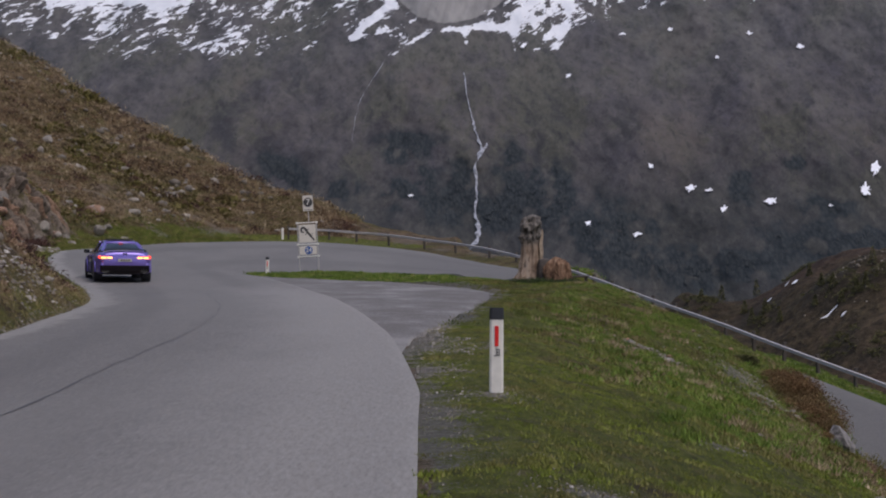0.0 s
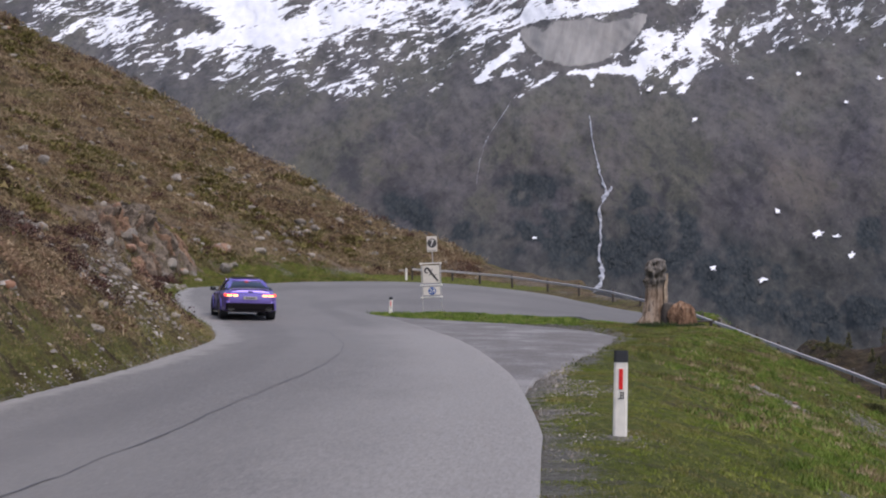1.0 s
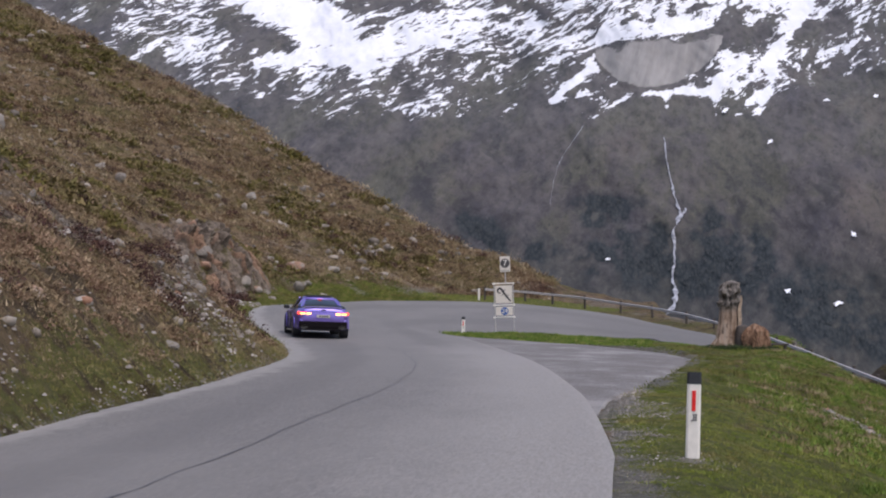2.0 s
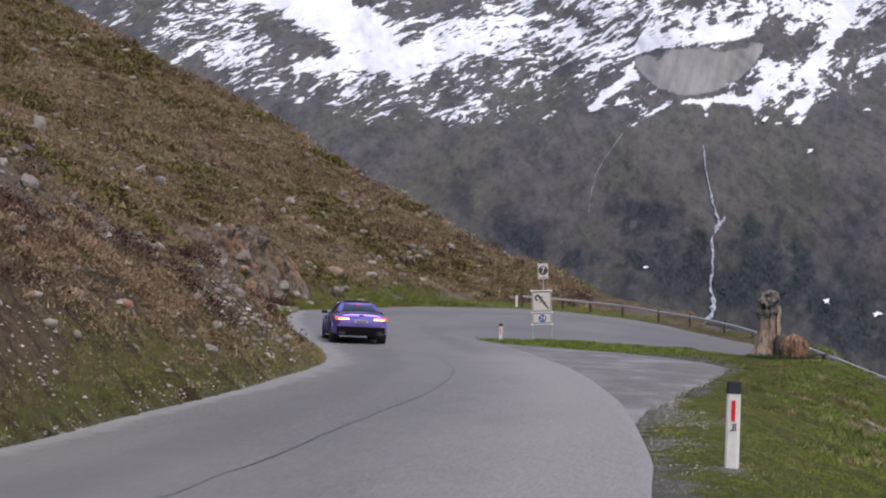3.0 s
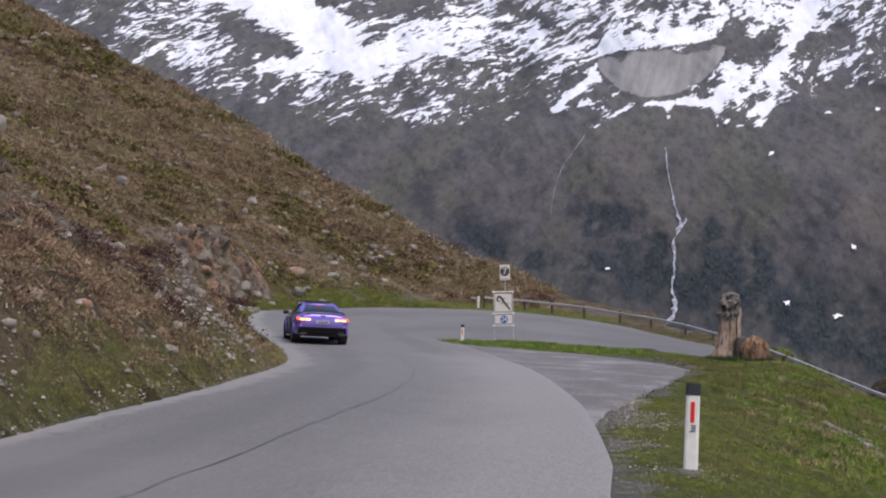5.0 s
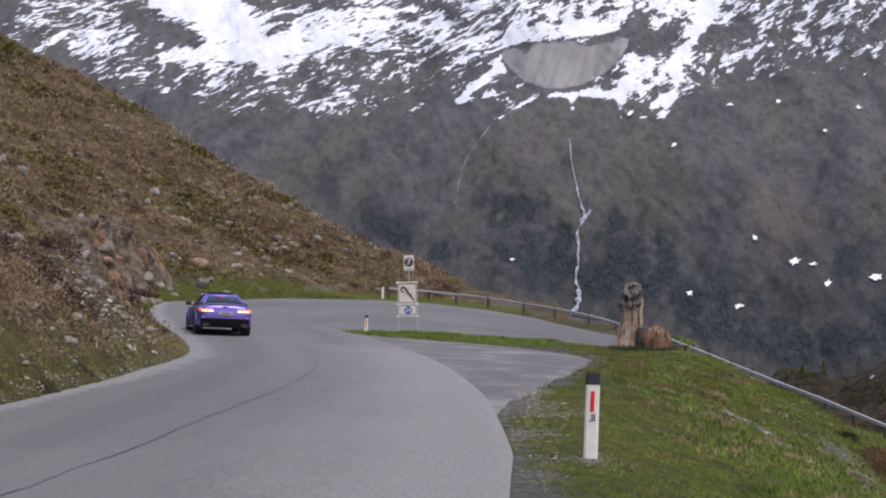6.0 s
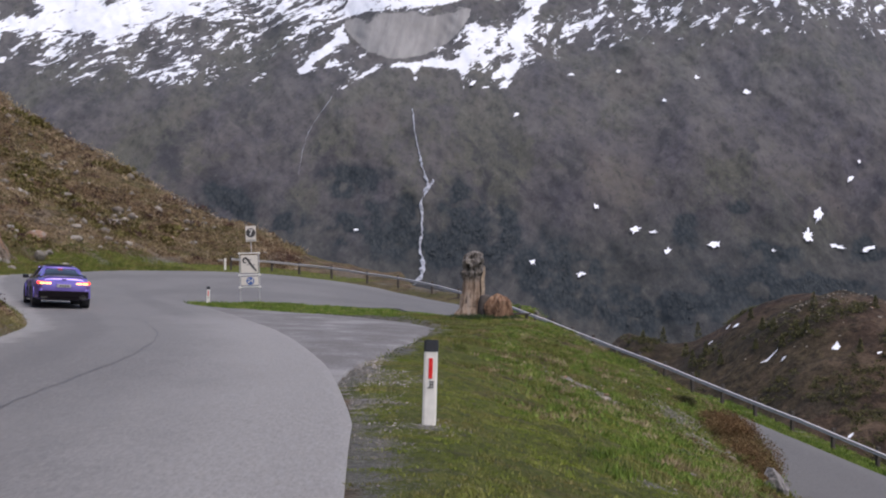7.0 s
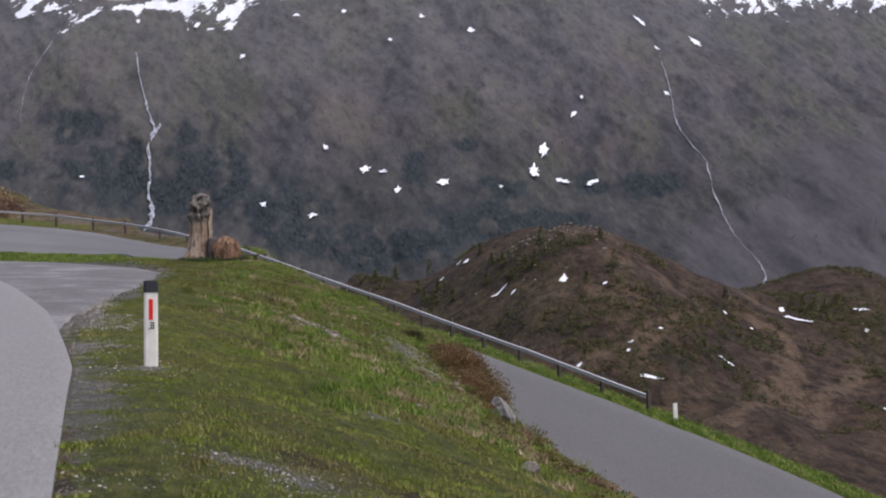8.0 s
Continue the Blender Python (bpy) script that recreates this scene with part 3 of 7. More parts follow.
tagged(new("gravel_layby", layby_mesh()), "compacted grey gravel lay-by beside the bend", "pavement", kind="structure")


# ---- far mountain ----
def mountain_y(x, z):
    """Distance of the far slope at a height: ribs and gullies that run down it."""
    rib = FIELD.fbm(x / 420 + 3, z / 700 + 9, 4, 0.5) * 190 + FIELD.fbm(x / 95 + z / 210, z / 130 + 4, 5, 0.6) * 34
    return 2600 + (z + 250) * 1.7 + rib + 0.00006 * np.maximum(0, x - 400) ** 2


def on_mountain(az, el):
    """The place on the far slope seen under a bearing and an elevation, in degrees."""
    y = 3000.0
    for _ in range(30):
        x, z = y * math.tan(radians(az)), 1.6 + y / math.cos(radians(az)) * math.tan(radians(el))
        y += 0.5 * (float(mountain_y(np.float64(x), np.float64(z))) - y)
    return x, y, z


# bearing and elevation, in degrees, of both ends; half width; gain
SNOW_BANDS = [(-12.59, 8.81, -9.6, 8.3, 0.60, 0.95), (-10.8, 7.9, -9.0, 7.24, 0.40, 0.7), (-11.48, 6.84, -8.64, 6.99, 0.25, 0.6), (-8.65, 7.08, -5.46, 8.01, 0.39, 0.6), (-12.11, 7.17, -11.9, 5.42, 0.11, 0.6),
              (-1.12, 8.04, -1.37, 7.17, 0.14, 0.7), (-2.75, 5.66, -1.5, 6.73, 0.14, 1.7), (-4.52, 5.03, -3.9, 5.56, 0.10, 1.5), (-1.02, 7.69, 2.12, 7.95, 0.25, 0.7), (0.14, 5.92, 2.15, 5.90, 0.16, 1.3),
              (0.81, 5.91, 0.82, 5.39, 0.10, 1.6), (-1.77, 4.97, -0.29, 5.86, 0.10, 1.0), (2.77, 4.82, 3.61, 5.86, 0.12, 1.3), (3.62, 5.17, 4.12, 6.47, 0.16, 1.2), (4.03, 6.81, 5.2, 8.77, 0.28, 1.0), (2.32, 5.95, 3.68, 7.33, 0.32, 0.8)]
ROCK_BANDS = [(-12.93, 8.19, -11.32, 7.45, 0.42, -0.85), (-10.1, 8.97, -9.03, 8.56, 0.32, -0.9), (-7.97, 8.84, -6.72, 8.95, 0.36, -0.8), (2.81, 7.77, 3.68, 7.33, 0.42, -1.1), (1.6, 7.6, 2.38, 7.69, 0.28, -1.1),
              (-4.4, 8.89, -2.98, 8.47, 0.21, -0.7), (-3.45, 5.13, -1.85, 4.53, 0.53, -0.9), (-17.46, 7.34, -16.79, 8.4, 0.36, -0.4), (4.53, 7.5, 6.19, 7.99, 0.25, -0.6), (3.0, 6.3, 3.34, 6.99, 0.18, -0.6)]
# dark woods: bearing, elevation, reach across and up
WOODS = [(-5.1, 1.5, 0.8, 0.6), (-3.5, 0.9, 0.5, 0.5), (-1.2, 2.2, 0.9, 0.6), (-1.2, 0.8, 1.2, 0.7), (0.0, 0.4, 0.7, 0.7), (1.8, 0.0, 0.7, 0.6), (4.3, -0.3, 1.0, 0.5), (5.5, -1.2, 1.2, 0.6), (3.2, 1.2, 0.7, 0.5), (2.2, 1.3, 0.5, 0.8), (3.4, 0.3, 1.2, 0.6), (5.2, -0.4, 1.5, 0.6), (0.6, 0.9, 0.6, 0.7), (12.0, 0.1, 0.9, 0.35),
         (11.2, -1.0, 1.6, 0.6), (8.2, -1.7, 2.2, 0.6), (6.2, -1.4, 1.5, 0.6), (14.9, 0.1, 0.5, 0.45), (16.6, 0.1, 0.9, 0.4), (13.5, -0.9, 1.6, 0.35), (-7.0, 0.6, 1.5, 0.6), (9.3, 0.9, 0.35, 0.5), (11.0, 1.5, 0.3, 0.3)]


def band(az, el, bands):
    """Sum of soft strokes between two bearings and elevations each."""
    total = np.zeros(np.shape(az))
    wob = 0.10 * FIELD.fbm(az * 2.6 + 3, el * 2.6, 4)
    for a, b, c, d, w, gain in bands:
        dx, dy = c - a, d - b
        u = np.clip(((az - a) * dx + (el - b) * dy) / (dx * dx + dy * dy), 0, 1)
        total += gain * (0.72 if w < 0.2 else 0.95) * np.exp(-(((az + wob - a - u * dx) ** 2 + (el + wob - b - u * dy) ** 2) / w ** 2))
    return total


def wood_share(az, el):
    total = np.zeros(np.shape(az))
    for a, b, ra, rb in WOODS:
        total = np.maximum(total, np.exp(-((az - a) / ra) ** 2 - ((el - b) / rb) ** 2))
    ragged = FIELD.fbm(az / 0.55 + 60, el / 0.5 + 8, 5, 0.62)
    return np.clip(0.62 * total ** 0.7 + 1.0 * ragged * (0.25 + total), 0, 1) * (1 - sstep(el, 2.4, 3.2))


def mountain():
    xs, zs = spaced((-2300, -1150, 20), (-1150, 1750, 4.5), (1750, 2320, 20)), spaced((-420, -210, 15), (-210, 660, 4.5), (660, 830, 12))
    X, Z = np.meshgrid(xs, zs)
    Y = mountain_y(X, Z)
    crest = 640 + 330 * sstep(-X, -900, 200) + 60 * FIELD.fbm(X / 300, X / 170, 4)
    Z2 = np.minimum(Z, crest + 0.05 * (Z - crest))
    verts = np.stack([X, Y, Z2], -1).reshape(-1, 3)
    i = np.arange(X.size).reshape(X.shape)
    f = np.stack([i[:-1, :-1], i[:-1, 1:], i[1:, 1:], i[1:, :-1]], -1).reshape(-1, 4)
    me = mesh_of("far_mountain", verts, f, MOUNTAIN)
    az, el = np.degrees(np.arctan2(X, Y)), np.degrees(np.arctan2(Z - 1.6, np.hypot(X, Y)))
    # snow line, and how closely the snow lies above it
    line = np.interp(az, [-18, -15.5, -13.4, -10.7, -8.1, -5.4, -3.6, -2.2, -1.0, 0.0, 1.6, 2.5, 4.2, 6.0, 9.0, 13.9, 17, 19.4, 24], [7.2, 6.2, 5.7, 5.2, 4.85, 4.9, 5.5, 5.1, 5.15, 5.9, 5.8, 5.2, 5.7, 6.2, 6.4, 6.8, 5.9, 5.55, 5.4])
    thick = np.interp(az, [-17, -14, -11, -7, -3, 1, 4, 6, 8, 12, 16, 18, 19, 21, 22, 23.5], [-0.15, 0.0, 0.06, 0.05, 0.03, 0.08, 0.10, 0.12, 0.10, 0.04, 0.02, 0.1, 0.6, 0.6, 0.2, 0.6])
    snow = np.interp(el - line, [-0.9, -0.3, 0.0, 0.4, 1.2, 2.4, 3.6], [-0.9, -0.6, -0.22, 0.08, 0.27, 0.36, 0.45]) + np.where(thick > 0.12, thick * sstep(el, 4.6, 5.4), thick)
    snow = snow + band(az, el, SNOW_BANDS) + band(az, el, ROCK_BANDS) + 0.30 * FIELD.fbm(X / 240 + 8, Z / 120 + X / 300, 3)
    # the pale fan of scree below the upper snow
    u = np.abs(az - 0.55) / 2.0
    foot = 7.25 - 1.15 * np.clip(1 - u ** 2.6, 0, 1) + 0.1 * (az - 0.55)
    head = 7.42 + 0.05 * (az - 0.55) + 0.35 * FIELD.fbm(az * 1.6, el * 2.0, 4)
    fan = np.clip(0.5 + np.minimum((el - foot) * 2.2, (head - el) * 1.6), 0, 1) * (u < 1)
    talus = sstep(az, 19.0, 22.5) * (1 - sstep(el, 0.8, 2.4)) + sstep(az, 16.0, 19.0) * (1 - sstep(el, -1.4, 0.2))
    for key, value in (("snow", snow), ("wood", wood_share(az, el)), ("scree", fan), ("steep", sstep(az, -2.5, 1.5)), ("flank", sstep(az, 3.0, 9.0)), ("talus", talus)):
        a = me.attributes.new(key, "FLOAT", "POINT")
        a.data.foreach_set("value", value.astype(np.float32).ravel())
    return tagged(new("far_mountain", me), "distant rocky mountainside with streaks of melting snow", "mountain", kind="structure")


mountain()


# ---- moorland knolls across the valley ----
def moor_z(x, y):
    def knoll(cx, cy, r, s, h):
        return h * np.exp(-(((x - cx) / r) ** 2 + ((y - cy) / s) ** 2))
    base = -83 + 0.11 * (y - 250)
    z = base + knoll(121, 509, 40, 102, 42.3) + knoll(169.6, 501, 39.4, 46.6, 18.3) + knoll(228, 556, 46, 73, 20.6) + knoll(73, 566, 12.8, 45, 15)
    z = z - 50 * sstep(y, 560, 680)
    return z + FIELD.fbm(x / 40, y / 40, 6, 0.55) * 5 + FIELD.fbm(x / 13, y / 13, 5, 0.6) * 1.9


mx, my = np.arange(-40, 420, 2.0), np.arange(150, 720, 2.0)
MX, MY = np.meshgrid(mx, my)
# trodden tracks and thickets on the knolls
TRACKS = [[(138.9, 405.3), (153.5, 424.0), (168.7, 444.9), (177.7, 461.3), (181.1, 477.1), (173.6, 481.9)], [(104, 424), (124.9, 435.8), (139.9, 447.3), (156.3, 471.1)], [(168.5, 423.0), (179.5, 442.5), (209.2, 475.1)]]
THICKETS = [(104.7, 498, 9, 14), (90, 524, 9, 16), (202, 509, 12, 10), (112, 445, 5, 8), (121, 488, 10, 8), (160, 466, 12, 6), (78, 550, 8, 12), (145, 460, 8, 5), (103.6, 500, 7, 14), (111.7, 486, 7, 8), (99.8, 462, 6, 8), (108.4, 447, 8, 7), (135, 433, 7, 6), (149, 443, 9, 6), (205, 517, 12, 12)]
# dry grassland: place and reach
TAN = [(137, 475, 9, 6), (148, 479, 11, 6), (157, 477, 12, 5), (126, 455, 10, 4), (115, 461, 8, 3), (180, 502, 9, 8), (171, 450, 7, 12), (163, 433, 10, 8), (124, 494, 9, 6)]


def thicket(x, y):
    return np.max([np.exp(-((x - a) / ra) ** 2 - ((y - b) / rb) ** 2) for a, b, ra, rb in THICKETS], 0)


trod = np.full(MX.shape, 99.0)
for way in TRACKS:
    trod = np.minimum(trod, nearest(catmull(way, 10), MX.ravel(), MY.ravel())[0].reshape(MX.shape))
trod = np.exp(-(trod / 3.2) ** 2)
for px, py, rx, ry in TAN:
    trod = np.maximum(trod, 0.72 * np.exp(-((MX - px) / rx) ** 2 - ((MY - py) / ry) ** 2))
tagged(new("moor_knolls", grid_mesh("moor_knolls", mx, my, moor_z(MX, MY), MOOR, {"trod": trod, "thicket": thicket(MX, MY)})), "brown moorland knolls with dwarf pines and snow remnants", "hill", kind="structure")

# valley floor out to the mountains
vx, vy = np.linspace(-4800, 4800, 60), np.linspace(-4800, 4900, 60)
VX, VY = np.meshgrid(vx, vy)
vz = -420 + 60 * FIELD.fbm(VX / 900, VY / 900, 4)
tagged(new("valley_floor", grid_mesh("valley_floor", vx, vy, vz, MOOR)), "dark valley floor far below the road", "ground", kind="structure")


def ground_at(x, y):
    return float(terrain(np.array([x]), np.array([y]))[0][0])


# ---- roadside posts ----
def delineator(x, y, z, lean, full, label, height=0.9):
    """A tapered hollow marker post with cap and reflector."""
    ob = thing("delineator_post", pose(x, y, z - 0.06, 0, lean, 0), label, "marker post", "delineator posts along the road")
    h = height + 0.06

    def shell(z0, z1, w, grow=0.0):
        bm = bmesh.new()
        ring = [(-0.5, -0.32), (-0.36, -0.5), (0.36, -0.5), (0.5, -0.32), (0.42, 0.5), (-0.42, 0.5)]
        lower = [bm.verts.new((px * (w + grow), py * (0.10 + grow), z0)) for px, py in ring]
        upper = [bm.verts.new((px * (w * 0.96 + grow), py * (0.09 + grow), z1 - 0.012 * (py > 0))) for px, py in ring]
        for i in range(6):
            bm.faces.new((lower[i], lower[(i + 1) % 6], upper[(i + 1) % 6], upper[i]))
        bm.faces.new(upper)
        bm.faces.new(lower[::-1])
        bmesh.ops.bevel(bm, geom=list(bm.edges), offset=0.005, segments=2, affect="EDGES")
        return bm
    cap = 0.125 if full else 0.0
    part("shaft", shell(0, h - cap, 0.152), WHITE, ob, "dull white plastic shaft")
    if full:
        part("cap", shell(h - cap + 0.001, h, 0.152, 0.004), BLACK, ob, "black band round the top")
        bm = bmesh.new()
        add_box(bm, (0.0, -0.050, h - 0.30), (0.042, 0.012, 0.215), 0.004)
        part("reflector", bm, RED, ob, "red strip reflector")
        bm = bmesh.new()  # scrawl that cannot be read, as plain bars
        for bx, bz, sx, sz in ((0.012, -0.44, 0.045, 0.008), (0.012, -0.50, 0.045, 0.008), (0.028, -0.47, 0.008, 0.055), (0.002, -0.475, 0.008, 0.05), (0.012, -0.47, 0.03, 0.007), (-0.018, -0.505, 0.02, 0.008)):
            add_box(bm, (bx, -0.051, h + bz), (sx, 0.006, sz))
        part("scrawl", bm, DARK, ob, "black scrawl under the reflector")
    return ob


POST_LABEL = "white plastic marker post with black top and red reflector in turf"
delineator(0.53, 19.25, ground_at(0.53, 19.25), 1.2, True, POST_LABEL)
delineator(-7.75, 79.9, ground_at(-7.75, 79.9), 1.5, True, "small white marker post with black top at the island tip", 0.72)
delineator(-11.35, 128.7, ground_at(-11.35, 128.7), 0.5, False, "plain white marker post at the start of the guard rail", 0.8)
delineator(18.03, 57.0, ground_at(18.03, 57.0), -2, False, "plain white marker post past the end of the guard rail", 0.56)


# ---- hairpin sign ----
def text_part(word, size, m, material, parent, label):
    c = bpy.data.curves.new("numerals", "FONT")
    c.body, c.size, c.extrude, c.align_x, c.align_y = word, size, 0.004, "CENTER", "CENTER"
    tmp = bpy.data.objects.new("numerals", c)
    scene.collection.objects.link(tmp)
    me = bpy.data.meshes.new_from_object(tmp.evaluated_get(bpy.context.evaluated_depsgraph_get()))
    bpy.data.objects.remove(tmp)
    me.materials.clear()
    me.materials.append(material)
    ob = new("numerals", me)
    ob.parent, ob.matrix_local = parent, m
    ob["label"] = label
    return ob


def hairpin_sign(x, y, z, lean):
    ob = thing("hairpin_sign", pose(x, y, z - 0.1, 0, lean, 4), "cream hairpin sign panels on a thin metal pole frame", "road sign")
    for px in (-0.42, 0.42):
        bm = bmesh.new()
        add_tube(bm, (px, 0, 0), (px, 0, 2.42), 0.024)
        part("pole", bm, STEEL, ob)
    bm = bmesh.new()
    add_tube(bm, (0.10, 0, 2.40), (0.10, 0, 3.60), 0.022)
    part("top_pole", bm, STEEL, ob)
    for zz in (0.90, 1.44, 2.40):
        bm = bmesh.new()
        add_tube(bm, (-0.47, 0, zz), (0.47, 0, zz), 0.024)
        part("crossbar", bm, WHITE, ob)
    for px in (-0.44, 0.44):
        for zz in (0.90, 1.44, 2.40):
            bm = bmesh.new()
            add_box(bm, (px, -0.015, zz), (0.10, 0.07, 0.08), 0.012)
            part("corner_clamp", bm, WHITE, ob, "pale corner clamp")

    def panel(c, w, h, name, label):
        bm = bmesh.new()
        add_box(bm, (c[0], -0.045, c[1]), (w - 0.05, 0.025, h - 0.05), 0.008)
        return part(name, bm, PANEL, ob, label)
    main = panel((0, 1.92), 0.80, 0.84, "bend_panel", "cream panel with a dark hooked bend symbol")
    number = panel((0, 1.17), 0.80, 0.42, "number_panel", "cream panel with a blue number disc")
    top = panel((0.10, 3.26), 0.50, 0.74, "top_panel", "cream panel with a dark numbered disc")
    # hooked road symbol
    line = catmull([(0.30, -0.32), (0.16, -0.14), (0.04, 0.02), (-0.05, 0.16), (-0.16, 0.27), (-0.26, 0.20), (-0.24, 0.08), (-0.13, 0.06)], 6)
    bm = bmesh.new()
    prev = None
    for i, p in enumerate(line):
        a, b = line[max(0, i - 1)], line[min(len(line) - 1, i + 1)]
        n = np.array([-(b - a)[1], (b - a)[0]]) / (np.linalg.norm(b - a) + 1e-9)
        w = 0.050 * (0.5 + 0.5 * math.sin(math.pi * min(1, (i + 4) / len(line))))
        q = [bm.verts.new((px, -0.064 + d, 1.92 + pz)) for (px, pz), d in ((p + n * w, 0), (p - n * w, 0), (p - n * w, 0.008), (p + n * w, 0.008))]
        if prev:
            for j in range(4):
                bm.faces.new((prev[j], prev[(j + 1) % 4], q[(j + 1) % 4], q[j]))
        prev = q
    for a, b in (((0.10, -0.08), (0.24, -0.02)), ((0.02, 0.05), (-0.10, -0.06)), ((-0.05, 0.16), (0.08, 0.20))):
        add_tube(bm, (a[0], -0.060, 1.92 + a[1]), (b[0], -0.060, 1.92 + b[1]), 0.022, 0.012, 6)
    part("bend_symbol", bm, DARK, main, "dark hooked bend symbol")

    def disc(c, r, material, parent, label):
        bm = bmesh.new()
        add_tube(bm, (c[0], -0.066, c[1]), (c[0], -0.056, c[1]), r, seg=32)
        return part("disc", bm, material, parent, label)
    disc((0.02, 1.17), 0.175, BLUE, number, "blue disc")
    disc((0.10, 3.30), 0.205, DARK, top, "dark disc")
    bm = bmesh.new()
    for k in range(5):
        add_box(bm, (-0.05 + 0.075 * k, -0.06, 2.97), (0.05, 0.008, 0.035))
    part("caption_bars", bm, DARK, top)
    text_part("24", 0.27, Matrix.Translation((0.02, -0.072, 1.17)) @ pose(0, 0, 0, 90), WHITE, number, "white numerals 24")
    text_part("7", 0.38, Matrix.Translation((0.10, -0.072, 3.30)) @ pose(0, 0, 0, 90), WHITE, top, "white numeral 7")
    return ob


hairpin_sign(-5.97, 81.0, ground_at(-5.97, 81.0) - 0.06, -2.2)


# ---- guard rail ----
def guard_rail():
    """A corrugated steel beam on short posts round the outside of the bend and down the lower arm."""
    line = outer[206:27 * N]
    zz = outer_z[206:27 * N]
    seg = np.linalg.norm(np.diff(line, axis=0), axis=1)
    s = np.concatenate([[0], np.cumsum(seg)])
    tangent = np.gradient(line, axis=0)
    normal = np.stack([-tangent[:, 1], tangent[:, 0]], 1)
    normal /= np.linalg.norm(normal, axis=1)[:, None]
    side = line + normal * 1.5  # outwards, to the left of the way
    ob = thing("guard_rail", pose(float(side[0][0]), float(side[0][1]), float(zz[0])), "weathered galvanised guard rail on short dark posts", "guard rail")
    base = Vector((float(side[0][0]), float(side[0][1]), float(zz[0])))
    post_bm = bmesh.new()
    add_box(post_bm, (0, 0, 0.14), (0.13, 0.12, 0.94), 0.015)
    post_me = bpy.data.meshes.new("post")
    post_bm.to_mesh(post_me)
    post_bm.free()
    post_me.materials.append(RUST)
    prof = [(0.02, -0.075), (-0.035, -0.064), (-0.05, -0.044), (-0.02, -0.019), (0.015, 0.0), (-0.02, 0.019), (-0.05, 0.044), (-0.035, 0.064), (0.02, 0.075)]
    stops = [0.0, 2.2, 3.9, 6.6, 11.6, 16.9, 23.7, 28.7]
    while stops[-1] + 2.6 < 78:
        stops.append(stops[-1] + 2.7)
    total = len(stops) - 1

    def spot(d):
        top = np.interp(d, [0, 2.2, 3.8, 6.6, 11.6, 17, 23.8, 28.7, 37.4, 44.8, 52.2, 58.9, 64.4, 69.9, 77.4], [1.05, 0.88, 0.70, 0.50, 0.19, -0.01, -0.29, -0.60, -1.12, -1.73, -2.45, -3.07, -3.66, -4.28, -5.31])
        return np.array([np.interp(d, s, side[:, 0]), np.interp(d, s, side[:, 1]), top - 0.075])
    for i in range(total + 1):
        c = spot(stops[i])
        a, b = spot(max(0, stops[i] - 0.2)), spot(stops[i] + 0.2)
        yaw = math.degrees(math.atan2(b[1] - a[1], b[0] - a[0]))
        p = new("post", post_me)
        p.parent = ob
        p.matrix_local = Matrix.Translation(Vector(c) - base) @ pose(0, 0, -0.42, random.uniform(-2, 2), random.uniform(-2, 2), yaw)
        if i == total:
            break
        bm = bmesh.new()
        prev = None
        span = stops[i + 1] - stops[i]
        for k in range(5):
            d = stops[i] + span * (k * 1.012 - 0.024) / 4
            q, qa, qb = spot(d), spot(d - 0.05), spot(d + 0.05)
            t = (qb - qa)[:2]
            t = t / (np.linalg.norm(t) + 1e-9)
            nrm = np.array([-t[1], t[0]])
            dip = 0.02 * FIELD.one(np.float64(d / 3), np.float64(2.5))
            ring = []
            for thick in (0, 0.006):
                for u, v in (prof if thick == 0 else prof[::-1]):
                    xy = q[:2] - nrm * (0.11 - u + thick * 0 - (0.006 if thick else 0))
                    ring.append(bm.verts.new((xy[0] - base.x, xy[1] - base.y, q[2] + v + dip - base.z)))
            if prev:
                n = len(ring)
                for j in range(n):
                    bm.faces.new((prev[j], ring[j], ring[(j + 1) % n], prev[(j + 1) % n]))
            else:
                first = ring
            prev = ring
        bm.faces.new(first)
        bm.faces.new(prev[::-1])
        part("rail_beam", bm, STEEL, ob, smooth=False)
    return ob


guard_rail()


# ---- carved trunk and stump ----
def wood_material():
    k = Mat("weathered_trunk_wood", 0.85, spec=0.2)
    grain = k.noise(3.0, 6, 0.65, k.at((2.2, 2.2, 0.25), warp=0.3, warp_scale=1.5))
    fine = k.noise(14, 5, 0.7, k.at((1, 1, 0.2)))
    c = k.ramp(grain, [(0.28, (0.050, 0.036, 0.028)), (0.38, (0.20, 0.135, 0.090)), (0.52, (0.37, 0.275, 0.20)), (0.75, (0.30, 0.265, 0.23))])
    c = k.mix(k.span(k.height(2), 0.35, 0.8, 0.0, 0.9), c, k.ramp(fine, [(0.36, (0.030, 0.027, 0.025)), (0.46, (0.12, 0.108, 0.095)), (0.7, (0.25, 0.235, 0.21))]))
    c = k.mix(k.span(k.noise(1.1, 6, 0.7), 0.52, 0.64, 0.0, 0.6), c, (0.12, 0.075, 0.050))
    c = k.mix(k.span(fine, 0.32, 0.46, 0.75, 0.0), c, (0.030, 0.022, 0.018))
    k.color(c)
    k.bump(k.math("ADD", grain, fine), 0.9, 0.05)
    return k.m


WOOD = wood_material()


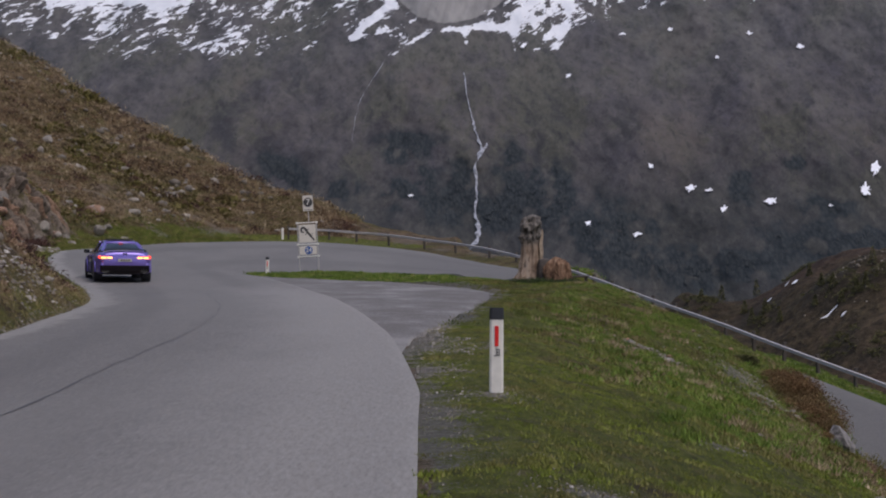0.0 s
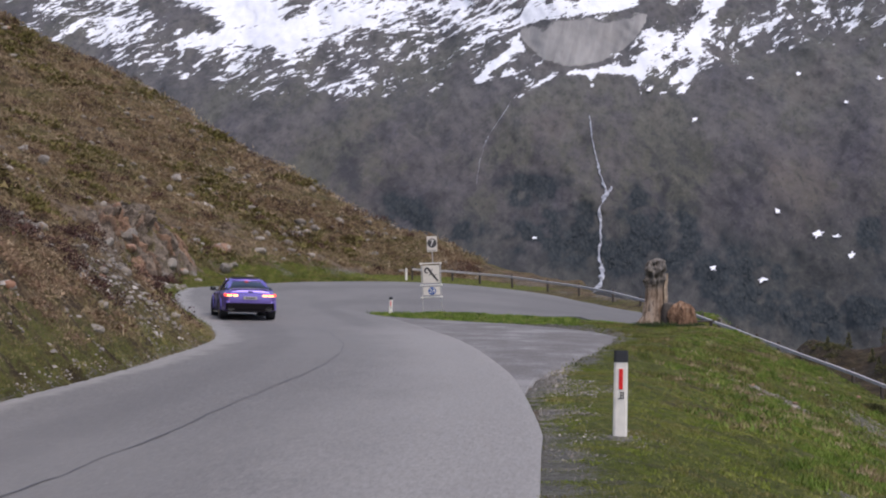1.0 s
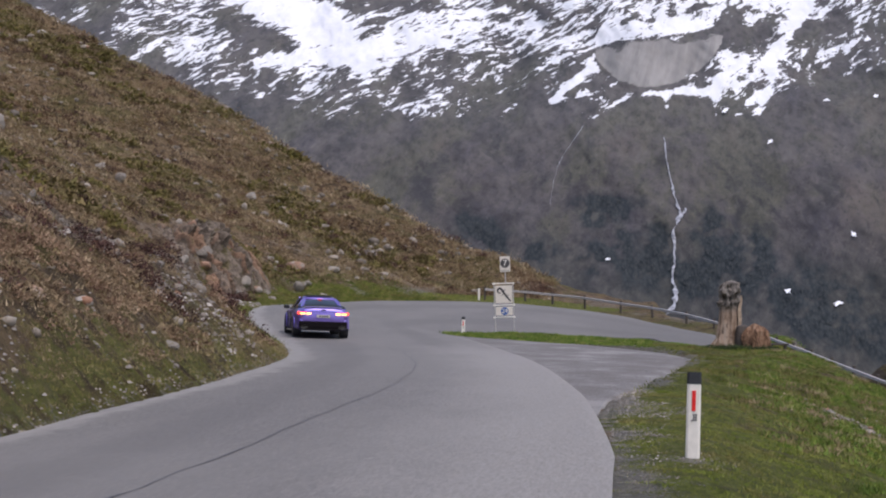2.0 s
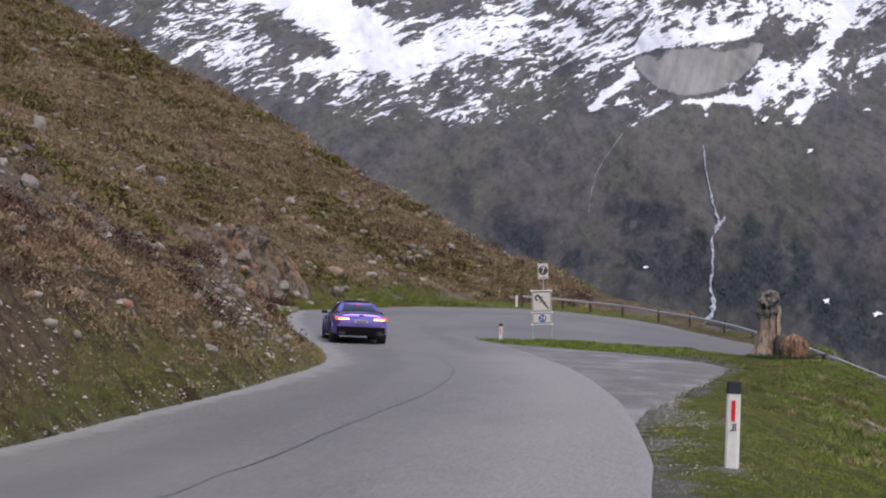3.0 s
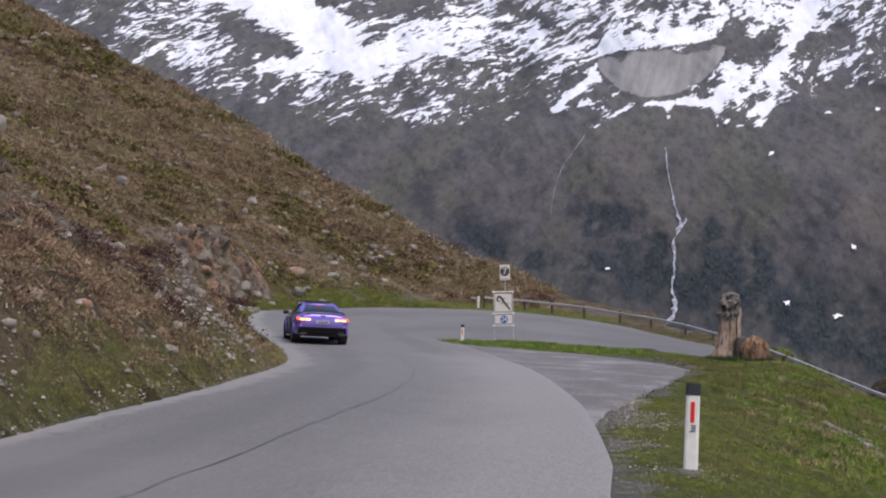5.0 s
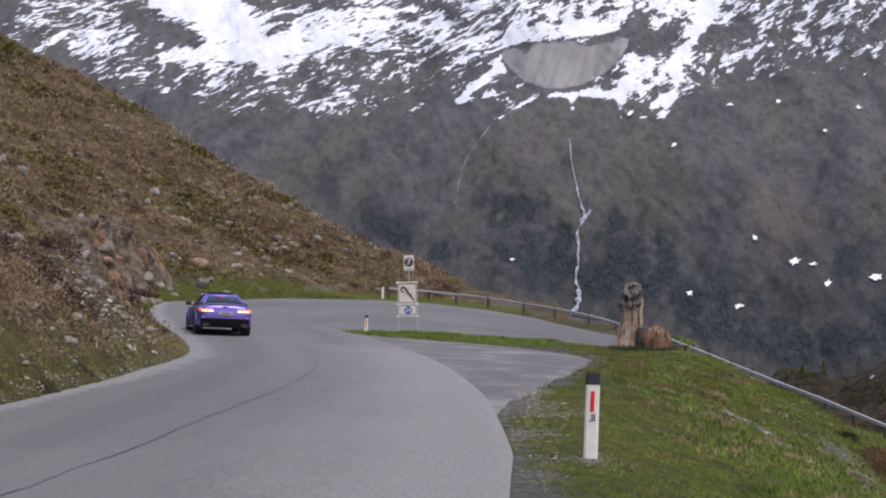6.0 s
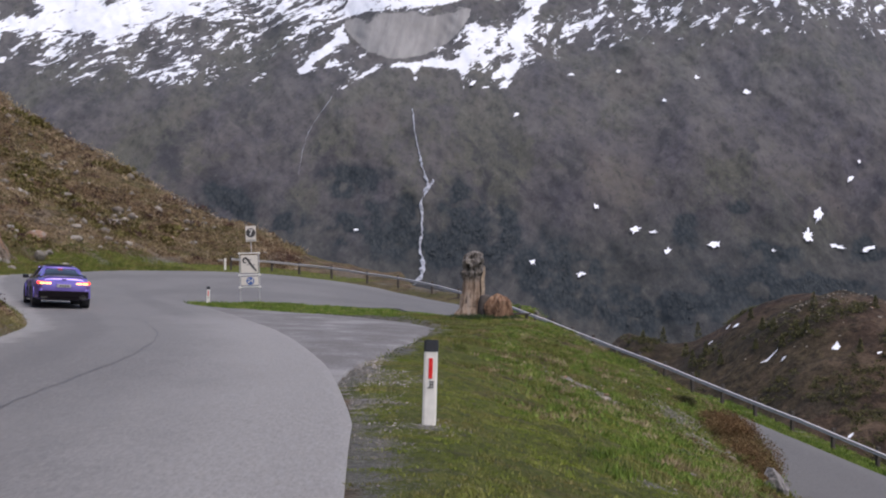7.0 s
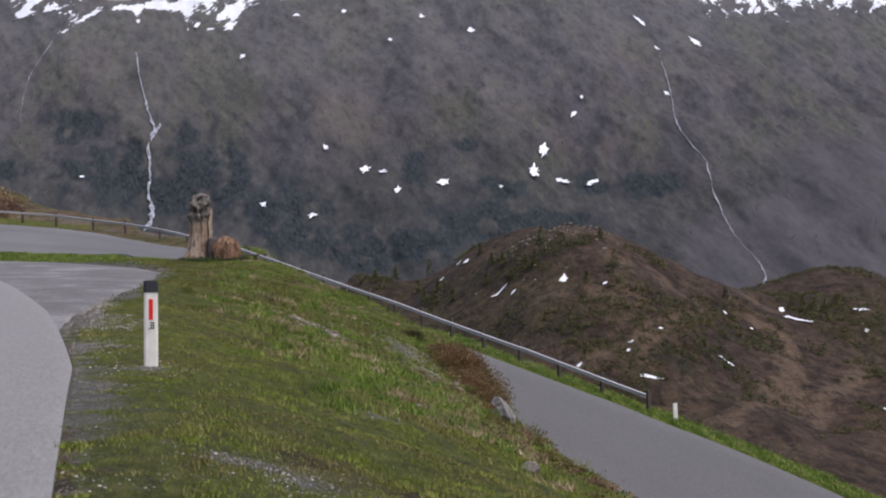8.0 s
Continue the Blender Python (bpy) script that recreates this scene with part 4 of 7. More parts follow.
def red_wood_material():
    k = Mat("reddish_rotting_wood", 0.9, spec=0.15)
    grain = k.noise(3.5, 6, 0.7, k.at((2.0, 2.0, 0.5), warp=0.4, warp_scale=1.5))
    c = k.ramp(grain, [(0.30, (0.028, 0.018, 0.013)), (0.42, (0.12, 0.068, 0.042)), (0.55, (0.25, 0.150, 0.092)), (0.68, (0.34, 0.25, 0.175))])
    k.color(c)
    return k.bump(grain, 1.0, 0.08).m


RED_WOOD = red_wood_material()


def trunk(profile, seed, lobes, seg=40, rings=60, depth=0.1):
    """A rough column from (height, radius x, radius y, shift) rows."""
    h, rx, ry, sh = (np.array(c, float) for c in zip(*profile))
    zs = np.linspace(h[0], h[-1], rings)
    rng = np.random.RandomState(seed)
    ph = rng.rand(6) * 6.28
    verts, faces = [], []
    for z in zs:
        for j in range(seg):
            a = 2 * math.pi * j / seg
            r = 1 + depth * sum(math.sin(l * a + p + 0.6 * z * (i - 1)) / (i + 1) for i, (l, p) in enumerate(zip(lobes, ph)))
            r += 0.5 * depth * float(FIELD.fbm(np.float64(a * 2.2 + seed), np.float64(z * 2.4), 4)) * 2
            verts.append((np.interp(z, h, sh) + r * np.interp(z, h, rx) * math.cos(a), r * np.interp(z, h, ry) * math.sin(a), z))
    for i in range(rings - 1):
        for j in range(seg):
            k = (j + 1) % seg
            faces.append((i * seg + j, i * seg + k, (i + 1) * seg + k, (i + 1) * seg + j))
    verts.append((np.interp(zs[-1], h, sh), 0, zs[-1] + 0.05))
    top = len(verts) - 1
    faces += [((rings - 1) * seg + j, (rings - 1) * seg + (j + 1) % seg, top) for j in range(seg)]
    return verts, faces


SX, SY = 3.18, 66.5
sz = ground_at(SX, SY)
v, f = trunk([(-0.2, 0.66, 0.5, -0.16), (0.12, 0.58, 0.46, -0.13), (0.4, 0.43, 0.37, -0.07), (0.9, 0.36, 0.32, -0.03), (1.36, 0.35, 0.31, 0.0), (1.46, 0.42, 0.36, -0.03), (1.60, 0.41, 0.36, -0.03), (1.68, 0.37, 0.33, 0.0), (1.80, 0.42, 0.36, 0.01), (2.0, 0.40, 0.34, 0.05), (2.12, 0.38, 0.33, 0.06), (2.22, 0.32, 0.28, 0.08), (2.29, 0.19, 0.18, 0.09)], 4, (2, 3, 5, 8, 13, 17), seg=84, rings=120, depth=0.10)
rough_v = []
for px, py, pz in v:  # knobs and holes of the weathered head, a flat hewn front below
    a = math.atan2(py, px)
    head = float(sstep(pz, 1.38, 1.5)) * (1 - float(sstep(pz, 2.22, 2.32)))
    k = 1 + head * (0.50 * noise.noise(Vector((math.cos(a) * 2.6, math.sin(a) * 2.6, pz * 4.6))) - 1.1 * max(0.0, noise.noise(Vector((math.cos(a) * 3 + 7, math.sin(a) * 3, pz * 5.0))) - 0.08))
    k *= 1 - 0.10 * (1 - head) * max(0.0, math.cos(2 * (a + 1.35)))
    rough_v.append((px * k, py * k, pz * 1.08))
v, f = list(rough_v), list(f)
main_faces = len(f)
base = len(v)
for i in range(13):  # pale splinter along one side
    u = i / 12
    w = 0.055 * (0.5 + math.sin(math.pi * min(1, u * 0.8 + 0.2)))
    for cx, cy in ((-1, -1), (1, -1.1), (1.1, 1), (-1, 1)):
        v.append((0.36 + 0.05 * u + 0.02 * math.sin(9 * u) + cx * w * 0.8, -0.10 + cy * 0.10, 0.85 + 1.12 * u))
for i in range(12):
    f += [(base + 4 * i + j, base + 4 * i + (j + 1) % 4, base + 4 * i + 4 + (j + 1) % 4, base + 4 * i + 4 + j) for j in range(4)]
f += [tuple(base + 48 + j for j in range(4)), tuple(base + 3 - j for j in range(4))]
me = mesh_of("carved_trunk", v, f, WOOD, smooth=False)
me.materials.append(plain("pale_split_wood", (0.42, 0.32, 0.225), 0.8, vary=0.3, scale=9))
me.polygons.foreach_set("material_index", [0] * main_faces + [1] * (len(f) - main_faces))
ob = new("carved_trunk", me)
ob.location = (SX, SY, sz)
tagged(ob, "tall weathered carved tree trunk standing on the grass", "wood sculpture")
v, f = trunk([(-0.4, 0.46, 0.42, 0.02), (0.2, 0.45, 0.4, 0.0), (0.45, 0.42, 0.38, -0.02), (0.62, 0.38, 0.34, 0.0), (0.74, 0.28, 0.25, -0.04), (0.84, 0.10, 0.10, -0.10)], 9, (2, 3, 5, 7), seg=56, rings=40, depth=0.24)
ob = new("tree_stump", mesh_of("tree_stump", v, f, RED_WOOD, smooth=False))
ob.location = (SX + 1.0, SY - 0.35, ground_at(SX + 1.0, SY - 0.35) + 0.16)
tagged(ob, "low reddish-brown tree stump beside the carved trunk", "tree stump")
v, f = trunk([(-0.4, 0.34, 0.3, 0.0), (0.2, 0.33, 0.3, 0.0), (0.60, 0.30, 0.27, 0.02), (0.74, 0.26, 0.24, 0.02), (0.78, 0.2, 0.2, 0.02)], 15, (2, 3, 6), rings=26, depth=0.14)
ob = new("tree_stump", mesh_of("tree_stump", v, f, RUST, smooth=False))
ob.location = (SX + 0.46, SY - 0.15, ground_at(SX + 0.48, SY - 0.15) + 0.12)
tagged(ob, "dark grey split log wedged between trunk and stump", "tree stump")
ob = thing("plank_bench", pose(SX + 1.75, SY + 0.1, ground_at(SX + 1.75, SY + 0.1), 0, 0, 4), "small grey plank bench beside the stump", "bench")
bm = bmesh.new()
add_box(bm, (0, 0, 0.34), (0.75, 0.32, 0.06), 0.01)
part("seat", bm, RUST, ob)
for px in (-0.26, 0.26):
    bm = bmesh.new()
    add_box(bm, (px, 0, 0.13), (0.09, 0.24, 0.36), 0.01)
    part("leg", bm, RUST, ob)


# ---- crack along the middle of the road ----
def road_z(x, y):
    d_o, k_o = nearest(outer, np.array([x]), np.array([y]))
    d_i, k_i = nearest(inner, np.array([x]), np.array([y]))
    c = d_o[0] / (d_o[0] + d_i[0])
    return float(outer_z[k_o[0]] * (1 - c) + inner_z[k_i[0]] * c) + 0.03 * math.sin(math.pi * c) + 0.012 * float(FIELD.fbm(np.float64(x / 1.7), np.float64(y / 1.7), 3))


def crack():
    line = catmull([(-3.9, 2), (-3.88, 9), (-3.9, 14), (-3.94, 18), (-4.05, 21.5), (-4.15, 26), (-4.4, 33), (-4.85, 39), (-5.4, 43.5), (-6.2, 48.3), (-7.0, 52.5), (-7.9, 56)], 14)
    verts, faces = [], []
    for i, (x, y) in enumerate(line):
        w = 0.004 + 0.010 * (0.5 + float(FIELD.fbm(np.float64(i / 3.0), np.float64(7.0), 3)))
        j = 0.07 * float(FIELD.fbm(np.float64(i / 4.0), np.float64(21.0), 4))
        z = road_z(x, y) + 0.006
        verts += [(x + j - w, y, z), (x + j + w, y, z)]
    faces = [(2 * i, 2 * i + 1, 2 * i + 3, 2 * i + 2) for i in range(len(line) - 1)]
    ob = new("road_crack", mesh_of("road_crack", verts, faces, plain("bitumen_crack", (0.085, 0.083, 0.084), 0.8)))
    return tagged(ob, "dark sealed crack along the middle of the asphalt", "crack", kind="structure")


crack()


# ---- car ----
def car_paint():
    k = Mat("violet_blue_metallic_paint", 0.28, 0.55, 0.6)
    k.color(k.ramp(k.noise(90, 2), [(0.3, (0.175, 0.125, 0.45)), (0.7, (0.22, 0.16, 0.54))]))
    k.b.inputs["Coat Weight"].default_value = 0.7
    k.b.inputs["Coat Roughness"].default_value = 0.06
    return k.m


def glass_material():
    k = Mat("tinted_car_glass", 0.05, 0.0, 0.8)
    k.color((0.012, 0.013, 0.016))
    return k.m


def lamp_material(name, color, strength):
    k = Mat(name, 0.2)
    k.color(color)
    k.glow(color, strength)
    return k.m


PAINT, CARGLASS = car_paint(), glass_material()
MATT_BLACK = plain("matt_black_bumper", (0.010, 0.008, 0.009), 0.9, spec=0.08)
TYRE = plain("tyre_rubber", (0.018, 0.018, 0.019), 0.85)
RIM = plain("bronze_wheel_rim", (0.20, 0.14, 0.085), 0.35, 0.8)
GLOSSY = plain("gloss_black_trim", (0.012, 0.012, 0.013), 0.25)
CHROME = plain("dull_exhaust_metal", (0.07, 0.065, 0.06), 0.45, 0.7)
BRAKE = lamp_material("lit_brake_lamp", (1.0, 0.06, 0.03), 1.5)
HIGH_BRAKE = lamp_material("dim_brake_lamp", (0.9, 0.05, 0.03), 0.5)
TAIL_STRIP = lamp_material("lit_tail_strip", (1.0, 0.42, 0.10), 3.2)
PLATE = plain("pale_number_plate", (0.42, 0.40, 0.36), 0.5)


def loft(sections, closed_ends=True):
    """Joins half sections (rows of x >= 0, y, z) and their mirror images into one skin."""
    bm = bmesh.new()
    rings = []
    for sec in sections:
        ring = [bm.verts.new(p) for p in sec]
        mirror = [bm.verts.new((-p[0], p[1], p[2])) if p[0] > 1e-4 else ring[i] for i, p in enumerate(sec)]
        rings.append(ring + mirror[::-1][(1 if sec[-1][0] <= 1e-4 else 0):(-1 if sec[0][0] <= 1e-4 else None)])
    n = len(rings[0])
    for a, b in zip(rings, rings[1:]):
        for j in range(n):
            bm.faces.new((a[j], a[(j + 1) % n], b[(j + 1) % n], b[j]))
    if closed_ends:
        bm.faces.new(rings[0][::-1])
        bm.faces.new(rings[-1])
    bmesh.ops.recalc_face_normals(bm, faces=list(bm.faces))
    return bm


def sedan(m):
    ob = thing("sedan", m, "violet-blue sports sedan braking with red tail lamps lit on the road", "car")
    # lower body: y, half width, sill height, shoulder height, deck height, tuck of the ends
    st = [(-2.50, 0.76, 0.46, 0.78, 0.90), (-2.47, 0.86, 0.40, 0.82, 0.97), (-2.38, 0.92, 0.30, 0.86, 1.02), (-2.10, 0.955, 0.25, 0.88, 1.01), (-1.75, 0.975, 0.22, 0.89, 1.0),
          (-1.42, 0.978, 0.21, 0.89, 0.98), (-1.0, 0.965, 0.20, 0.88, 0.97), (-0.3, 0.94, 0.19, 0.88, 0.96), (0.5, 0.94, 0.19, 0.88, 0.96), (1.1, 0.96, 0.20, 0.88, 0.98),
          (1.51, 0.975, 0.21, 0.87, 0.95), (1.9, 0.965, 0.21, 0.83, 0.89), (2.2, 0.92, 0.22, 0.76, 0.82), (2.42, 0.80, 0.26, 0.66, 0.72), (2.50, 0.62, 0.32, 0.56, 0.60)]
    secs = []
    for y, w, zs, sh, dk in st:
        n_ = 0.93 if y < -2.2 else 0.97 if y < -1.9 else 1.0
        secs.append([(0, y, zs), (w * 0.82, y, zs), (w * 0.965, y, zs + 0.05), (w * 0.985, y, zs + 0.22), (w * 0.965, y, (zs + sh) / 2 + 0.02), (w, y, sh - 0.16), (w * 0.985 * n_, y, sh - 0.03),
                     (w * 0.93 * n_, y, sh + 0.03), (w * 0.78 * n_, y, dk - 0.015), (w * 0.4, y, dk + 0.012), (0, y, dk + 0.015)])
    body = part("body", loft(secs), PAINT, ob, "violet-blue metallic bodywork", True)
    # glasshouse
    cab = [(-1.95, 0.68, 1.0, 1.01), (-1.5, 0.64, 1.0, 1.165), (-1.05, 0.585, 1.0, 1.325), (-0.6, 0.555, 1.0, 1.395), (-0.1, 0.55, 0.99, 1.41), (0.3, 0.555, 0.99, 1.385), (0.75, 0.62, 0.98, 1.26), (1.18, 0.70, 0.98, 1.06), (1.38, 0.70, 0.96, 0.985)]
    secs = []
    for y, w, zb, zt in cab:
        low = 0.845
        secs.append([(0, y, zb - 0.06), (low, y, zb - 0.05), (low * 0.985, y, zb + 0.02), (w + (low - w) * max(0, 1 - (zt - zb) / 0.43) * 0.9, y, max(zb + 0.03, zt - 0.05)), (w * 0.9, y, zt - 0.008), (0, y, zt + 0.012)])
    part("glasshouse", loft(secs), CARGLASS, ob, "dark tinted windows all round", True)
    # roof panel and raised sunroof
    secs = []
    for y, w, zb, zt in cab[1:7]:
        secs.append([(0, y, zt + 0.004), (w * 0.93, y, zt - 0.012), (w * 1.02, y, zt - 0.05), (w * 1.035, y, zt - 0.035), (w * 0.95, y, zt + 0.012), (0, y, zt + 0.028)])
    part("roof", loft(secs[1:]), PAINT, ob, "violet-blue roof skin", True)
    bm = bmesh.new()
    add_box(bm, (0, -0.35, 1.446), (0.96, 0.78, 0.022), 0.008, Matrix.Translation((0, 0, 0.0)))
    add_box(bm, (0, -0.70, 1.450), (0.94, 0.06, 0.04), 0.008)
    part("sunroof", bm, GLOSSY, ob, "raised black sunroof panel")
    for sx in (-1, 1):
        # rear pillars
        bm = bmesh.new()
        pts = [(0.84, -2.05, 0.965), (0.84, -1.50, 0.97), (0.67, -1.12, 1.27), (0.56, -0.95, 1.375), (0.55, -1.12, 1.33), (0.66, -1.62, 1.14)]
        a = [bm.verts.new((sx * (x + 0.012), y, z)) for x, y, z in pts]
        b = [bm.verts.new((sx * (x - 0.05), y, z - 0.03)) for x, y, z in pts]
        bm.faces.new(a)
        bm.faces.new(b[::-1])
        for i in range(6):
            bm.faces.new((a[i], a[(i + 1) % 6], b[(i + 1) % 6], b[i]))
        bmesh.ops.recalc_face_normals(bm, faces=list(bm.faces))
        part("rear_pillar", bm, PAINT, ob)
        bm = bmesh.new()
        add_tube(bm, (sx * 0.715, 1.15, 1.05), (sx * 0.575, 0.42, 1.37), 0.035, 0.03, 8)
        part("windscreen_pillar", bm, PAINT, ob)
        bm = bmesh.new()
        add_tube(bm, (sx * 0.845, -0.2, 1.0), (sx * 0.585, -0.24, 1.37), 0.03, 0.025, 8)
        part("door_pillar", bm, GLOSSY, ob)
        # mirrors
        bm = bmesh.new()
        add_box(bm, (sx * 1.02, 0.80, 1.03), (0.21, 0.13, 0.14), 0.045)
        add_box(bm, (sx * 0.90, 0.83, 0.985), (0.14, 0.06, 0.03), 0.01)
        part("wing_mirror", bm, GLOSSY, ob, "black wing mirror")
        # flared wheel arches
        for wy in (-1.45, 1.47):
            bm = bmesh.new()
            prev = None
            for i in range(15):
                a = math.radians(-8 + 196 * i / 14)
                q = [bm.verts.new((sx * xx, wy + math.cos(a) * r, 0.36 + math.sin(a) * r)) for xx, r in ((0.94, 0.385), (0.988, 0.39), (0.995, 0.415), (0.95, 0.47))]
                if prev:
                    for j in range(4):
                        bm.faces.new((prev[j], prev[(j + 1) % 4], q[(j + 1) % 4], q[j]))
                prev = q
            bmesh.ops.recalc_face_normals(bm, faces=list(bm.faces))
            part("wheel_arch", bm, PAINT, ob, smooth=True)
            bm = bmesh.new()
            add_tube(bm, (sx * 0.70, wy, 0.36), (sx * 0.986, wy, 0.36), 0.385, seg=28)
            part("wheel_well", bm, BLACK, ob, "dark wheel well")
        bm = bmesh.new()
        add_box(bm, (sx * 0.955, 0.0, 0.22), (0.06, 2.05, 0.07), 0.02)
        part("sill", bm, GLOSSY, ob, "black side sill")
        for hy in (-0.75, 0.28):
            bm = bmesh.new()
            add_box(bm, (sx * 0.958, hy, 0.86), (0.03, 0.2, 0.028), 0.01)
            part("door_handle", bm, PAINT, ob)
        for dy in (-1.02, -0.22, 0.98):
            bm = bmesh.new()
            add_box(bm, (sx * 0.940, dy, 0.58), (0.05, 0.010, 0.60))
            part("door_gap", bm, BLACK, ob)
        # tail lamp with lit strip
        bm = bmesh.new()
        add_box(bm, (sx * 0.64, -2.452, 0.825), (0.40, 0.10, 0.055), 0.018)
        add_box(bm, (sx * 0.865, -2.36, 0.825), (0.07, 0.22, 0.09), 0.02)
        lamp = part("tail_lamp", bm, BRAKE, ob, "lit red tail lamp")
        bm = bmesh.new()
        for cx in (0.52, 0.73):
            add_box(bm, (sx * cx, -2.506, 0.802), (0.17, 0.014, 0.045), 0.005)
        part("light_strip", bm, TAIL_STRIP, lamp, "bright amber-red light strip")
        bm = bmesh.new()
        add_box(bm, (sx * 0.72, 2.30, 0.70), (0.34, 0.22, 0.10), 0.03)
        part("headlamp", bm, PLATE, ob, "clear headlamp")
        bm = bmesh.new()
        vs = add_tube(bm, (sx * 0.66, -2.54, 0.34), (sx * 0.66, -2.36, 0.34), 0.085, seg=20)
        for v in vs:
            v.co.x = sx * 0.66 + (v.co.x - sx * 0.66) * 1.45
        part("exhaust", bm, CHROME, ob, "oval exhaust outlet")
    # wheels
    tyre_bm = bmesh.new()
    prof = [(-0.13, 0.255), (-0.138, 0.32), (-0.11, 0.357), (0.11, 0.357), (0.138, 0.32), (0.13, 0.255)]
    rings = []
    for i in range(32):
        a = 2 * math.pi * i / 32
        rings.append([tyre_bm.verts.new((x, math.cos(a) * r, math.sin(a) * r)) for x, r in prof])
    for i in range(32):
        a, b = rings[i], rings[(i + 1) % 32]
        for j in range(5):
            tyre_bm.faces.new((a[j], a[j + 1], b[j + 1], b[j]))
    rim_bm = bmesh.new()
    add_tube(rim_bm, (-0.10, 0, 0), (0.02, 0, 0), 0.262, seg=32)
    for i in range(10):
        a = 2 * math.pi * i / 10
        add_tube(rim_bm, (0.11, math.cos(a) * 0.04, math.sin(a) * 0.04), (0.125, math.cos(a + 0.07) * 0.25, math.sin(a + 0.07) * 0.25), 0.022, 0.014, 6)
    add_tube(rim_bm, (0.02, 0, 0), (0.125, 0, 0), 0.05, seg=14)
    tyre_me, rim_me = bpy.data.meshes.new("tyre"), bpy.data.meshes.new("rim")
    tyre_bm.to_mesh(tyre_me), rim_bm.to_mesh(rim_me)
    tyre_bm.free(), rim_bm.free()
    tyre_me.materials.append(TYRE), rim_me.materials.append(RIM)
    tyre_me.shade_smooth()
    for sx in (-1, 1):
        for wy, steer in ((-1.45, 0), (1.47, -9)):
            w = new("tyre", tyre_me)
            w.parent = ob
            w["label"] = "black low-profile tyre"
            w.matrix_local = pose(sx * 0.855, wy, 0.357, 0, 0, steer + (180 if sx < 0 else 0))
            r = new("rim", rim_me)
            r.parent = w
            r["label"] = "bronze multi-spoke rim"
    # tail
    bm = bmesh.new()
    add_box(bm, (0, -2.475, 0.865), (0.86, 0.05, 0.035), 0.01)
    part("tail_trim", bm, GLOSSY, ob, "black strip between the lamps")
    bm = bmesh.new()
    add_box(bm, (0, -2.40, 1.035), (1.30, 0.13, 0.022), 0.008, pose(0, 0, 0, 0, 0, 0))
    part("boot_spoiler", bm, PAINT, ob)
    bm = bmesh.new()
    add_box(bm, (0, -2.505, 0.72), (0.54, 0.03, 0.15), 0.01)
    plate_holder = part("plate_recess", bm, PAINT, ob)
    bm = bmesh.new()
    add_box(bm, (0, -2.524, 0.72), (0.48, 0.012, 0.105), 0.004)
    plate = part("number_plate", bm, PLATE, plate_holder, "pale number plate")
    bm = bmesh.new()
    for k in range(4):
        add_box(bm, (-0.12 + 0.085 * k, -2.533, 0.72), (0.055, 0.008, 0.055))
    part("plate_bars", bm, DARK, ob)
    bm = bmesh.new()
    add_box(bm, (0, -2.44, 0.42), (1.70, 0.20, 0.25), 0.05)
    for sx in (-1, 1):
        add_box(bm, (sx * 0.70, -2.43, 0.43), (0.20, 0.16, 0.13), 0.03, None)
    add_box(bm, (0, -2.50, 0.27), (1.25, 0.12, 0.06), 0.01)
    for k in range(-3, 4):
        add_box(bm, (k * 0.13, -2.52, 0.29), (0.015, 0.12, 0.11))
    part("diffuser", bm, MATT_BLACK, ob, "black rear diffuser")
    bm = bmesh.new()
    for k in range(3):
        add_tube(bm, (-0.055 + 0.055 * k, -2.500, 0.935), (-0.055 + 0.055 * k, -2.46, 0.935), 0.032, seg=14)
    part("badge", bm, GLOSSY, ob, "plain dark badge")
    bm = bmesh.new()
    add_box(bm, (0, -1.12, 1.332), (0.15, 0.04, 0.010), 0.003)
    part("high_brake_lamp", bm, HIGH_BRAKE, ob, "lit third brake lamp")
    bm = bmesh.new()
    add_box(bm, (0, 2.47, 0.48), (1.05, 0.10, 0.36), 0.04)
    part("grille", bm, GLOSSY, ob, "black front grille")
    return ob


CX, CY = -11.25, 62.7
car_z = road_z(CX, CY - 0.0)
sedan(pose(CX, CY, car_z + 0.002, -0.7, 1.8, 16.0) @ Matrix.Scale(0.955, 4))


# ---- rocks ----
def stone_material():
    k = Mat("lichen_gneiss", 0.9, spec=0.25)
    n, fine = k.noise(2.5, 6, 0.65), k.noise(18, 5, 0.7)
    grey = k.ramp(fine, [(0.3, (0.125, 0.110, 0.093)), (0.7, (0.29, 0.258, 0.218))])
    grey = k.mix(k.span(k.chance(), 0.35, 0.62, 0.0, 0.6), grey, (0.36, 0.325, 0.275))
    rust = k.ramp(fine, [(0.3, (0.17, 0.095, 0.06)), (0.7, (0.40, 0.25, 0.17))])
    pick = k.math("ADD", k.chance(), k.math("MULTIPLY", k.math("SUBTRACT", n, 0.5), 0.6))
    c = k.mix(k.span(pick, 0.70, 0.85), grey, rust)
    c = k.mix(k.span(n, 0.55, 0.75, 0.0, 0.5), c, (0.07, 0.07, 0.045))
    k.color(c)
    k.bump(k.math("ADD", n, fine), 0.8, 0.04)
    return k.m


STONE = stone_material()


